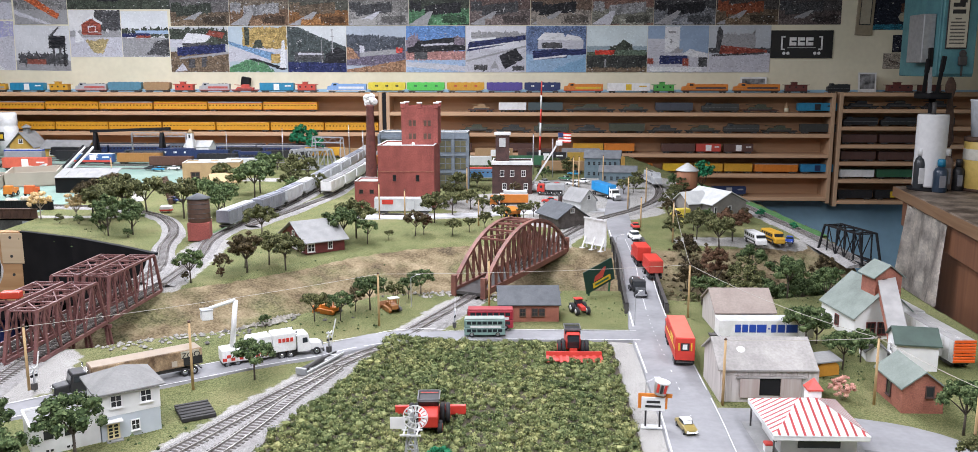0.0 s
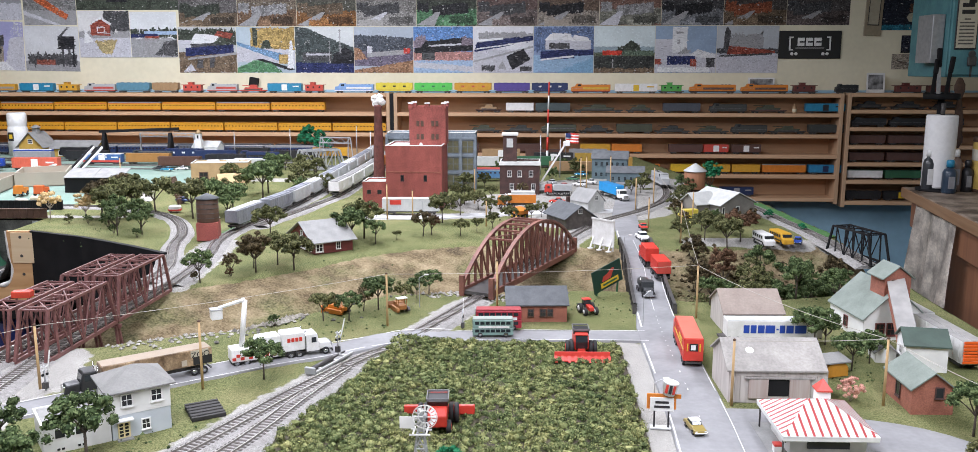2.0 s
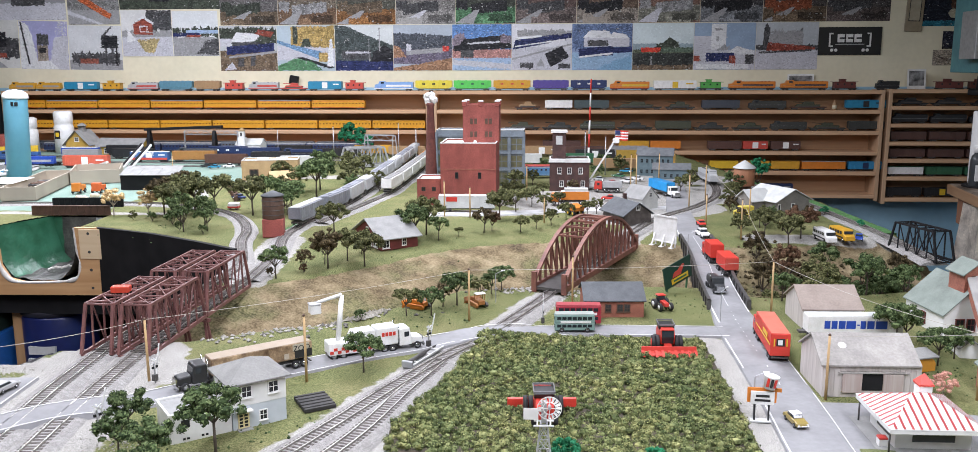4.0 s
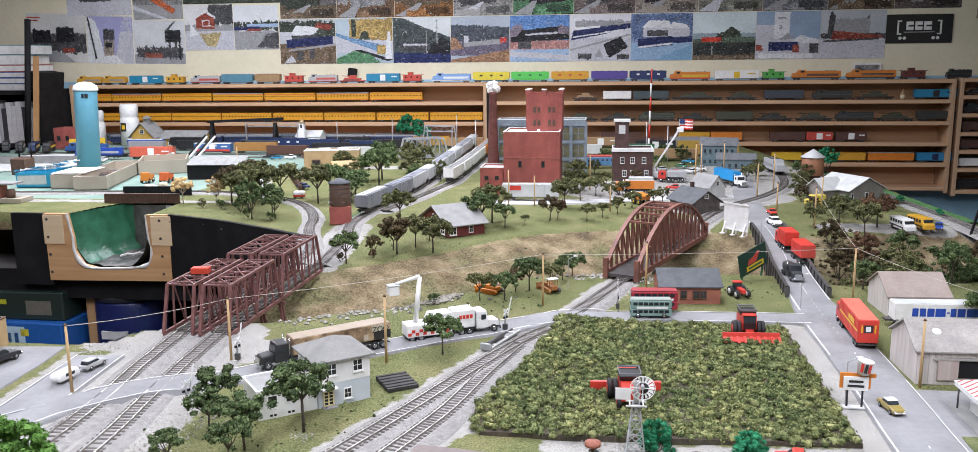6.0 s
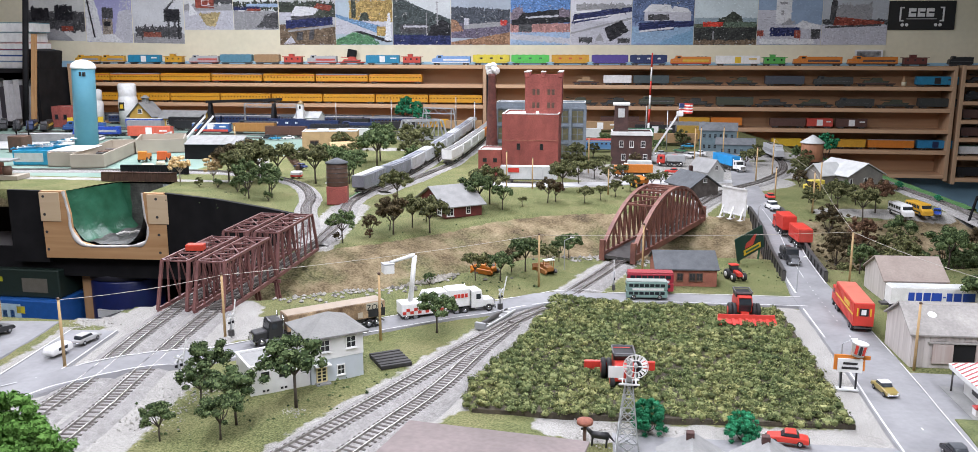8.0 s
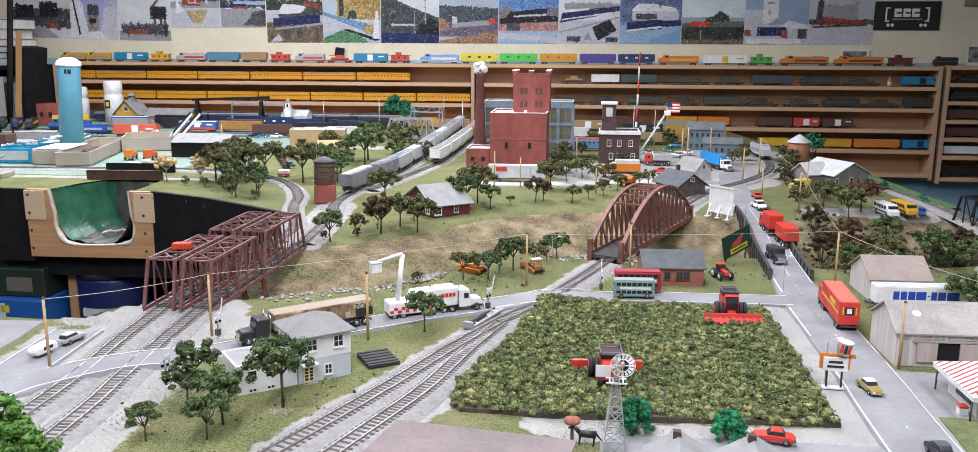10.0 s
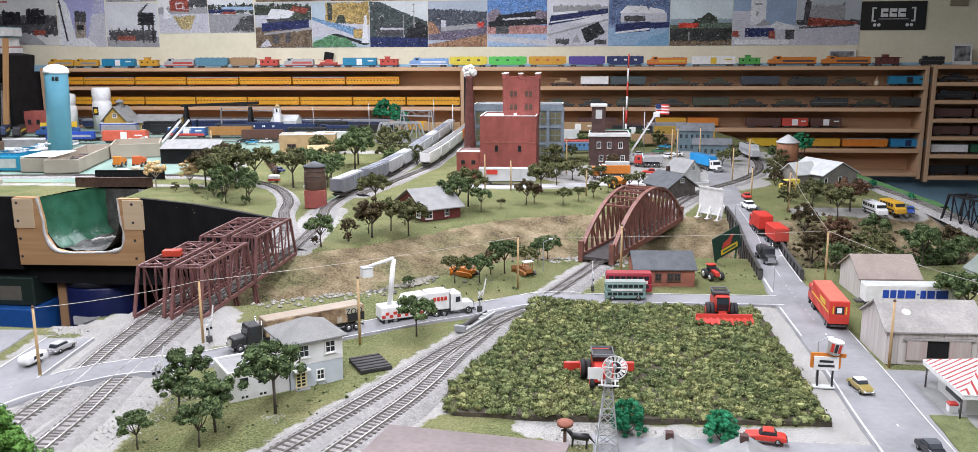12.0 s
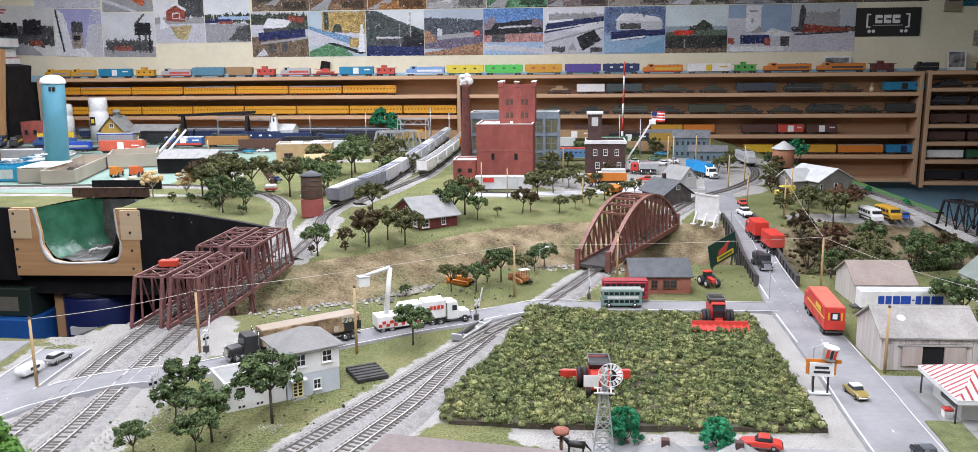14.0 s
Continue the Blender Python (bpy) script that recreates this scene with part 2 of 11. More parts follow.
# ---- terrain of the layout ----
NEAR_X = [-0.75, -0.64, -0.53, -0.45, -0.395, -0.34, -0.25, -0.18, -0.11, 0.0, 0.13, 0.23, 0.35, 0.5, 0.85]
NEAR_Y = [1.29, 1.32, 1.39, 1.41, 1.49, 1.54, 1.68, 1.72, 1.76, 1.75, 1.80, 1.80, 1.72, 1.74, 1.85]
FAR_X = [-0.75, -0.69, -0.65, -0.58, -0.47, -0.40, -0.24, -0.12, 0.0, 0.1, 0.3, 0.5, 0.85]
FAR_Y = [1.66, 1.68, 1.72, 1.77, 1.88, 1.98, 2.11, 2.17, 2.18, 2.18, 2.15, 2.15, 2.25]


def level(x, y):
    """Height of the layout's surface, without the valley."""
    b = smooth01(1.75, 2.4, y)
    return (1 - b) * 0.022 * smooth01(0.02, 0.36, -x) + b * 0.035


def ground(x, y):
    z = level(x, y)
    yn, yf = lerp_table(NEAR_X, NEAR_Y, x), lerp_table(FAR_X, FAR_Y, x)
    if yn < y < yf and x > -0.8:
        s = (y - yn) / (yf - yn)
        z -= 0.10 * min(smooth01(0.0, 0.16, s), 1 - min(1, max(0, (s - 0.2) / 0.8)) ** 0.85) * (1 + 0.22 * noise.noise((x * 14, y * 14, 0)) + 0.12 * noise.noise((x * 45, y * 45, 4)))
    return z


def near_edge(x):
    return lerp_table([-3, -0.93, -0.862, -0.840, -0.70, -0.655], [1.19, 1.186, 1.193, 1.262, 1.277, 1.30], x)


def fascia_y(x):
    return lerp_table([-3, -1.29, -1.1, -0.93, -0.81, -0.76, -0.74], [2.235, 2.228, 2.15, 2.05, 1.97, 1.78, 1.66], x)


def seg_dist(x, y, pts):
    best = 9.0
    for (ax, ay), (bx, by) in zip(pts, pts[1:]):
        dx, dy = bx - ax, by - ay
        t = min(1, max(0, ((x - ax) * dx + (y - ay) * dy) / (dx * dx + dy * dy)))
        best = min(best, math.hypot(x - ax - t * dx, y - ay - t * dy))
    return best


TRACK_L1 = [(-0.72, 0.3), (-0.725, 0.80), (-0.732, 0.96), (-0.749, 1.09), (-0.761, 1.24)]
TRACK_L2 = [(-0.645, 0.3), (-0.66, 0.80), (-0.676, 0.97), (-0.69, 1.10), (-0.70, 1.24)]
BRIDGE_L1, BRIDGE_L2 = [(-0.761, 1.24), (-0.752, 1.72)], [(-0.70, 1.24), (-0.692, 1.70)]
TRACK_L1B = [(-0.752, 1.72), (-0.76, 1.85), (-0.83, 2.05), (-0.865, 2.19), (-0.93, 2.33), (-1.02, 2.45), (-1.15, 2.54), (-1.4, 2.60), (-2.0, 2.55), (-2.8, 2.5)]
TRACK_L2B = [(-0.692, 1.70), (-0.71, 1.95), (-0.742, 2.12), (-0.735, 2.3), (-0.70, 2.55), (-0.69, 3.0), (-0.705, 3.75), (-0.72, 4.2)]
TRACK_D1 = [(-0.53, 0.52), (-0.415, 0.794), (-0.34, 0.978), (-0.281, 1.142), (-0.217, 1.305), (-0.182, 1.378), (-0.075, 1.70)]
TRACK_D2 = [(-0.45, 0.52), (-0.355, 0.801), (-0.30, 0.968), (-0.267, 1.121), (-0.235, 1.25)]
TRACK_A = [(-0.075, 1.70), (0.105, 2.16)]
TRACK_AB = [(0.105, 2.16), (0.17, 2.30), (0.24, 2.44), (0.36, 2.62), (0.46, 2.85), (0.50, 3.15), (0.47, 3.5), (0.35, 3.85)]
TRACK_W = [(-0.70, 2.30), (-0.64, 2.65), (-0.605, 2.94), (-0.605, 3.65), (-0.62, 4.2)]
TRACK_R = [(0.60, 3.3), (0.665, 2.95), (0.705, 2.70), (0.735, 2.40), (0.785, 2.12), (0.80, 2.0)]
GRAVEL = [([(-2.9, 2.42), (-1.15, 2.435)], 0.022), (TRACK_L1, 0.075), (TRACK_L2, 0.075), (TRACK_L1B[:7], 0.018), (TRACK_L2B, 0.022), (TRACK_D1, 0.035), (TRACK_D2, 0.04), (TRACK_AB, 0.04), (TRACK_W, 0.028), (TRACK_R, 0.03),
          ([(0.198, 0.5), (0.202, 1.43)], 0.030), ([(-0.15, 0.928), (0.06, 0.935), (0.2, 0.945)], 0.030), ([(-0.295, 0.96), (-0.23, 1.15), (-0.18, 1.38)], 0.045), ([(-0.70, 1.72), (-0.735, 2.1)], 0.05),
          ([(-0.63, 1.17), (-0.56, 1.2)], 0.05), ([(-0.862, 0.9), (-0.869, 1.03), (-0.88, 1.14)], 0.008), ([(-0.86, 1.19), (-0.78, 1.20)], 0.035), ([(0.13, 2.45), (0.33, 2.62)], 0.12), ([(-0.05, 2.75), (0.42, 2.9)], 0.20), ([(0.1, 3.15), (0.45, 3.3)], 0.15), ([(-0.42, 2.48), (-0.1, 2.52)], 0.05), ([(-1.25, 3.25), (-0.85, 3.3)], 0.05), ([(-1.30, 2.95), (-1.21, 2.75)], 0.02), ([(-1.35, 3.2), (-1.15, 3.2)], 0.07), ([(0.45, 2.2), (0.7, 2.2)], 0.04)]


def grid_axis(*spans):
    out = []
    for a, b, s in spans:
        out += list(np.arange(a, b - 1e-6, s))
    return out + [spans[-1][1]]


def terrain():
    xs = grid_axis((-2.95, -1.62, 0.02), (-1.62, -1.32, 0.0075), (-1.32, -1.0, 0.02), (-1.0, 0.83, 0.0095))
    ys = grid_axis((0.25, 0.6, 0.02), (0.6, 2.42, 0.0095), (2.42, 4.24, 0.02))
    idx, co, zone = {}, [], []
    for j, y in enumerate(ys):
        for i, x in enumerate(xs):
            if x > lerp_table([2.0, 2.4, 2.79, 3.15, 3.69, 4.24], [0.84, 0.795, 0.765, 0.70, 0.61, 0.52], y) or (x < -0.775 and near_edge(x) < y < fascia_y(x)) or (-1.578 + 0.42 * max(0, y - 2.235) < x < -1.345 and 2.0 < y < 2.392):
                continue
            idx[i, j] = len(co)
            z = ground(x, y)
            rough = noise.noise((x * 30, y * 30, 1)) * 0.0012 + noise.noise((x * 7, y * 7, 3)) * 0.002
            drop = level(x, y) - z
            gr = max((smooth01(w + 0.02, w - 0.02, seg_dist(x, y, p)) for p, w in GRAVEL))
            earth = smooth01(0.001, 0.008, drop) * (0.92 + 0.3 * noise.noise((x * 9, y * 9, 5)))
            bd = smooth01(2.46, 2.475, y) * smooth01(-1.22, -1.27, x + 0.16 * smooth01(3.05, 2.95, y))
            co.append((x, y, z + rough * (1 - bd)))
            zone.append((gr * (1 - smooth01(0.01, 0.03, drop)), earth, bd, 1))
    faces = []
    for j in range(len(ys) - 1):
        for i in range(len(xs) - 1):
            q = [idx.get(k) for k in ((i, j), (i + 1, j), (i + 1, j + 1), (i, j + 1))]
            if None not in q:
                faces.append(q)
    count = {}
    for f in faces:
        for a, b in zip(f, f[1:] + f[:1]):
            count[a, b] = 1
    rim, low = [], {}
    for a, b in list(count):
        if (b, a) not in count and not (-1.6 < co[a][0] < -1.32 and 2.23 < co[a][1] < 2.41 and 2.23 < co[b][1]):
            for k in (a, b):
                if k not in low:
                    low[k] = len(co)
                    co.append((co[k][0], co[k][1], co[k][2] - 0.05))
                    zone.append((0, 1, 0, 1))
            rim.append((b, a, low[a], low[b]))
    me = bpy.data.meshes.new("ground")
    me.from_pydata(co, [], faces + rim)
    lay = me.color_attributes.new("zone", "FLOAT_COLOR", "POINT")
    lay.data.foreach_set("color", [c for z in zone for c in z])
    me.materials.append(M_GROUND)
    for p in me.polygons:
        p.use_smooth = True
    return tagged(new("ground", me), "scenic layout surface of static grass, gravel and bare earth", "ground", kind="structure")


terrain()


def spline(pts, step):
    """Resample a polyline as a smooth curve (Catmull-Rom) at about that step."""
    p = [Vector((*q, 0)) for q in pts]
    p = [p[0] * 2 - p[1]] + p + [p[-1] * 2 - p[-2]]
    out = []
    for a, b, c, d in zip(p, p[1:], p[2:], p[3:]):
        k = max(1, int((c - b).length / 0.004))
        for i in range(k):
            t = i / k
            out.append(0.5 * (2 * b + (c - a) * t + (2 * a - 5 * b + 4 * c - d) * t * t + (3 * b - a - 3 * c + d) * t ** 3))
    out.append(p[-2])
    res, acc = [out[0]], 0.0
    for a, b in zip(out, out[1:]):
        acc += (b - a).length
        if acc >= step:
            res.append(b)
            acc = 0.0
    if (res[-1] - out[-1]).length > step * 0.3:
        res.append(out[-1])
    return res


def sweep(bm, line, prof, zf):
    """Sweep a cross-section of (offset, height) along a line lying on zf(x, y)."""
    rings = []
    for i, c in enumerate(line):
        d = (line[min(i + 1, len(line) - 1)] - line[max(i - 1, 0)]).normalized()
        s = Vector((d.y, -d.x, 0))
        z = zf(c.x, c.y)
        rings.append([bm.verts.new((c.x + s.x * o, c.y + s.y * o, z + h)) for o, h in (prof(c) if callable(prof) else prof)])
    for a, b in zip(rings, rings[1:]):
        for k in range(len(rings[0]) - 1):
            bm.faces.new((a[k], a[k + 1], b[k + 1], b[k]))
    return bm


def ribbon(name, pts, width, dz, material, label, category="road", zf=level, ragged=0.0):
    bm = bmesh.new()

    def section(c):
        h = (width(c.y) if callable(width) else width) / 2
        return [(-h - 0.003, -0.004), (-h, dz), (-h / 3, dz + 0.0004), (h / 3, dz + 0.0004), (h, dz), (h + 0.003, -0.004)]

    sweep(bm, spline(pts, 0.02), section, zf)
    if ragged:
        for v in bm.verts:
            v.co.x += noise.noise(v.co * 40) * ragged
            v.co.y += noise.noise(v.co * 40 + Vector((9, 0, 0))) * ragged
    return tagged(link(name, bm, material), label, category, kind="structure")


def road_level(x, y):
    """The side road climbs to the rail heads where it crosses the tracks."""
    d = min(seg_dist(x, y, p) for p in (TRACK_L1, TRACK_L2, TRACK_D1, TRACK_D2))
    return level(x, y) + 0.0048 * smooth01(0.055, 0.02, d)


ROAD_MAIN = [(0.252, 0.3), (0.257, 0.93), (0.262, 1.12), (0.264, 1.28), (0.266, 1.54), (0.278, 1.8), (0.29, 2.0), (0.288, 2.2), (0.29, 2.35), (0.30, 2.55), (0.33, 2.8), (0.36, 3.1), (0.40, 3.6)]
ROAD_CROSS = [(0.236, 1.485), (0.1, 1.482), (-0.05, 1.472), (-0.17, 1.42), (-0.28, 1.325), (-0.42, 1.215), (-0.53, 1.13), (-0.633, 1.042), (-0.71, 0.998), (-0.785, 0.918), (-0.845, 0.84)]
ROAD_LEFT = [(-0.833, 1.13), (-0.826, 1.05), (-0.817, 0.95), (-0.812, 0.85), (-0.83, 0.7), (-0.86, 0.4)]
ribbon("road", ROAD_MAIN, lambda y: 0.082 - 0.014 * smooth01(1.50, 1.64, y), 0.0035, M_ASPHALT, "grey painted model road with white lines, crossing the valley")
ribbon("road_crossing", ROAD_CROSS, 0.058, 0.0028, M_ASPHALT, "grey painted side road crossing the railway tracks", zf=road_level)
ribbon("road_end", ROAD_LEFT, 0.070, 0.0022, M_ASPHALT, "grey painted road ending beside the tracks")
ribbon("street", [(-0.42, 2.48), (-0.30, 2.47), (-0.12, 2.52), (0.02, 2.56), (0.15, 2.60), (0.30, 2.62)], 0.055, 0.0022, M_LINE_GREY, "pale grey street through the town")
ribbon("parking_lot", [(-0.965, 0.6), (-0.968, 1.0), (-0.984, 1.155)], 0.15, 0.002, M_ASPHALT, "grey parking lot at the edge")
ribbon("forecourt", [(0.33, 1.165), (0.33, 0.98), (0.33, 0.6)], 0.09, 0.0022, M_ASPHALT, "grey forecourt beside the restaurant")
ribbon("side_yard", [(0.44, 1.10), (0.53, 1.06), (0.60, 0.95)], 0.10, 0.0016, M_ASPHALT, "grey yard behind the restaurant")
ribbon("grass_bank", [(0.655, 3.2), (0.705, 2.92), (0.74, 2.68), (0.765, 2.42), (0.792, 2.25)], 0.034, 0.004, mat("bright_green_turf", (0.045, 0.14, 0.035), (0.08, 0.19, 0.06), 0.95, 60, 0.8, fine=0.4), "bright green turf bank along the edge track", "grass", ragged=0.006)
ribbon("lawn_strip", [(0.318, 0.80), (0.322, 0.92), (0.326, 1.012)], 0.040, 0.0040, mat("lawn_turf", (0.14, 0.155, 0.06), (0.09, 0.11, 0.04), 0.95, 60, 0.8, fine=0.4), "strip of grass beside the restaurant forecourt", "grass", ragged=0.002)
ribbon("turf_patch", [(-0.745, 2.21), (-0.752, 2.45), (-0.765, 2.72)], 0.050, 0.003, mat("deep_green_turf", (0.035, 0.105, 0.03), (0.06, 0.14, 0.045), 0.95, 60, 0.8, fine=0.4), "deep green turf beside the branch line", "grass", ragged=0.008)
ribbon("front_lane", [(-0.09, 0.900), (0.05, 0.903), (0.22, 0.905)], 0.050, 0.0016, M_ASPHALT, "dark grey lane in front of the field")


def track(pts, zf=level, ballast=True, label="nickel silver model railway track on grey ballast"):
    t = base("railway_track", label, "track", kind="structure")
    line = spline(pts, 0.0068)
    zb = 0.0042 if ballast else 0.001
    if ballast:
        part("ballast", sweep(bmesh.new(), line[::2] + line[-1:], [(-0.034, -0.003), (-0.026, 0.002), (-0.017, 0.0050), (-0.006, 0.0054), (0.006, 0.0054), (0.017, 0.0050), (0.026, 0.002), (0.034, -0.003)], zf), M_BALLAST, t)
    bt = bmesh.new()
    for a, b in zip(line, line[1:]):
        d = (b - a).normalized()
        z = zf(a.x, a.y) + zb
        box(bt, -0.0142, 0.0142, -0.0016, 0.0016, 0, 0.0017, m=Matrix.Translation((a.x, a.y, z)) @ Matrix.Rotation(math.atan2(d.y, d.x) - math.pi / 2, 4, "Z"))
    tagged(part("ties", bt, M_TIE, t), kind="stuff")
    for s in (-1, 1):
        o = s * 0.0083
        part("rail", sweep(bmesh.new(), line[::2] + line[-1:], [(o - 0.0008, zb + 0.001), (o - 0.0006, zb + 0.0038), (o + 0.0006, zb + 0.0038), (o + 0.0008, zb + 0.001)], zf), M_RAIL, t)
    return t


for pts in (TRACK_L1, TRACK_L2, TRACK_L1B, TRACK_L2B, TRACK_D1, TRACK_D2, TRACK_AB, TRACK_W, TRACK_R):
    track(pts)
for pts in (BRIDGE_L1, BRIDGE_L2, TRACK_A):
    track(pts, zf=lambda x, y: level(x, y) + 0.005, ballast=False, label="model railway track on the bridge deck")

# ---- room ----
def slab(name, x0, x1, y0, y1, z0, z1, material, label, category):
    return tagged(link(name, B((x0, x1, y0, y1, z0, z1)), material), label, category, kind="structure")


RX0, RX1, RY0, RY1 = -3.75, 2.35, -1.6, 4.55
slab("floor", RX0, RX1, RY0, RY1, FLOOR - 0.1, FLOOR, M_FLOOR, "dark concrete basement floor", "floor")
slab("ceiling", RX0, RX1, RY0, RY1, CEIL, CEIL + 0.1, M_CEIL, "unseen ceiling, toned down to cut bounce light", "ceiling")
slab("wall_north", RX0, RX1, RY1, RY1 + 0.12, 0.343, CEIL, M_CREAM, "cream painted wall above a blue dado", "wall")
slab("dado_north", RX0, RX1, RY1, RY1 + 0.12, FLOOR, 0.343, M_BLUEWALL, "blue painted lower wall", "wall")
# South and west walls are unseen, added to close the room with little bounce.
slab("wall_south", RX0, RX1, RY0 - 0.12, RY0, FLOOR, CEIL, M_UNSEENWALL, "unseen dark brown wall, added to close the room and cut bounce light", "wall")
slab("wall_west", RX0 - 0.12, RX0, RY0, RY1, FLOOR, CEIL, M_UNSEENWALL, "unseen dark brown wall, added to close the room and cut bounce light", "wall")
slab("wall_east", RX1, RX1 + 0.12, RY0, RY1, 0.25, CEIL, M_CREAM, "cream painted side wall", "wall")
slab("dado_east", RX1, RX1 + 0.12, RY0, RY1, FLOOR, 0.25, M_BLUEWALL, "blue painted lower side wall", "wall")
for lx, ly, watts in LAMPS:
    f = base("ceiling_light", "white fluorescent ceiling fixture", "ceiling light", pose(lx, ly, CEIL), "ceiling lights")
    part("housing", B((-0.15, 0.15, -0.64, 0.64, -0.08, 0), bevel=0.01), M_WHITE, f)

# ---- shelves along the back wall ----
SY0, SY1 = 4.40, 4.545
BOARDS = [0.311, 0.216, 0.113, 0.013, -0.086, -0.20]


def shelf_unit(x0, x1, zs, label, lip=0.018):
    u = base("display_shelf", label, "shelf", pose(0, 0, 0), kind="structure")
    for z in zs:
        part("shelf_board", B((x0 + 0.018, x1 - 0.018, SY0, SY1 - 0.008, z, z + lip), bevel=0.0015), M_SHELF, u)
    for xa in (x0, x1 - 0.018):
        part("upright", B((xa, xa + 0.018, SY0 + 0.001, SY1 - 0.006, min(zs) - 0.012, max(zs) + lip + 0.002), bevel=0.0015), M_SHELFV, u)
    part("back_panel", B((x0 + 0.018, x1 - 0.018, SY1 - 0.008, SY1, min(zs), max(zs))), M_SHELFB, u)
    return u


shelf_unit(-2.94, -0.692, BOARDS, "long pine display shelf filled with model trains")
shelf_unit(-0.672, 1.535, BOARDS, "long pine display shelf half filled with model trains")
shelf_unit(1.553, 2.33, [0.315, 0.235, 0.150, 0.062, -0.023, -0.11, -0.215], "pine display shelf with dark freight cars")
tagged(link("trim", B((-0.691, -0.673, SY0 + 0.004, SY1, -0.21, 0.328)), M_BLACK), "dark strip between two shelf units", "trim", kind="structure")

# ---- bridges ----
M_OXIDE = mat("oxide_red_steel", (0.185, 0.08, 0.072), (0.115, 0.05, 0.047), 0.5, 50, 0.12, fine=0.15)
M_ARCH = mat("rust_brown_steel", (0.23, 0.095, 0.068), (0.15, 0.062, 0.048), 0.6, 45, 0.12, fine=0.14)
M_DKSTEEL = mat("dark_grey_steel", (0.045, 0.043, 0.042), (0.075, 0.07, 0.066), 0.5, 60, 0.1, fine=0.1)
M_SILVER = mat("silver_painted_steel", (0.42, 0.43, 0.44), (0.33, 0.34, 0.35), 0.4, 60, 0.05, metal=0.3)


def turned(x, y, z, deg):
    return pose(x, y, z, 0, 0, deg)


def truss_bridge(L, W, H, material, label, m, panels=6, bar=0.0036):
    """A through truss: L long in y from the origin, W wide, H high."""
    t = base("truss_bridge", label, "bridge", m)
    ins = L / panels * 0.55
    ys = [L * k / panels for k in range(panels + 1)]
    for s in (-1, 1):
        x, xt = s * W / 2, s * (W / 2 - 0.002)
        part("bottom_chord", beam(bmesh.new(), (x, 0, 0), (x, L, 0), bar, bar * 1.6), material, t)
        part("top_chord", beam(bmesh.new(), (xt, ins, H), (xt, L - ins, H), bar, bar * 1.2), material, t)
        for a, b in ((0, ins), (L, L - ins)):
            part("end_post", beam(bmesh.new(), (x, a, 0), (xt, b, H), bar * 1.25), material, t)
        for k, y in enumerate(ys[1:-1]):
            part("vertical", beam(bmesh.new(), (x, y, 0), (xt, y, H), bar * 0.75), material, t)
            y2 = ys[k + 2] if y < L / 2 - 0.01 else ys[k]
            if abs(y - L / 2) > 0.01:
                q = (x, y2, 0)
                part("diagonal", beam(bmesh.new(), (xt, y, H), q, bar * 0.55), material, t)
    for k, y in enumerate([ins] + ys[1:-1] + [L - ins]):
        part("top_strut", beam(bmesh.new(), (-W / 2, y, H), (W / 2, y, H), bar * 0.7), material, t)
    tops = [ins] + ys[2:-2:2] + [L - ins]
    for a, b in zip(tops, tops[1:]):
        part("top_brace", beam(bmesh.new(), (-W / 2, a, H), (W / 2, b, H), bar * 0.5), material, t)
        part("top_brace", beam(bmesh.new(), (W / 2, a, H), (-W / 2, b, H), bar * 0.5), material, t)
    for y in ys:
        part("floor_beam", beam(bmesh.new(), (-W / 2, y, -0.002), (W / 2, y, -0.002), bar * 0.8), material, t)
    for s in (-1, 1):
        part("stringer", beam(bmesh.new(), (s * 0.009, 0, -0.001), (s * 0.009, L, -0.001), bar * 0.8), material, t)
    return t


TRUSS = "oxide-red model truss bridge over the gap between layout sections"
for x0, x1, y0 in ((-0.763, -0.755, 1.229), (-0.704, -0.696, 1.229)):
    a = math.degrees(math.atan2(x1 - x0, 0.44))
    truss_bridge(0.213, 0.048, 0.0745, M_OXIDE, TRUSS, turned(x0, y0, 0.0265, -a))
    truss_bridge(0.213, 0.048, 0.0745, M_OXIDE, TRUSS, turned(x0 + (x1 - x0) / 2, y0 + 0.218, 0.0265, -a))
pier = base("bridge_pier", "oxide-red trestle pier under the truss bridges", "bridge pier", pose(-0.729, 1.443, -0.12))
for s in (-1, 1):
    for w in (0.012, 0.05):
        part("leg", beam(bmesh.new(), (s * (w + 0.015), -0.012, 0), (s * w, 0, 0.138), 0.004), M_OXIDE, pier)
        part("leg", beam(bmesh.new(), (s * (w + 0.015), 0.02, 0), (s * w, 0.008, 0.138), 0.004), M_OXIDE, pier)
part("cross_beam", beam(bmesh.new(), (-0.058, 0.004, 0.138), (0.058, 0.004, 0.138), 0.006), M_OXIDE, pier)
part("footing", B((-0.075, 0.075, -0.02, 0.03, -0.83, 0.002)), M_DKSTEEL, pier)
tagged(link("toy_box_car", B((-0.0145, 0.0145, -0.008, 0.008, 0, 0.0105), bevel=0.001), paint(0.55, 0.06, 0.03)), "small red block lying on top of the truss bridge", "block").matrix_world = pose(-0.762, 1.318, 0.102, 0, 0, 8)


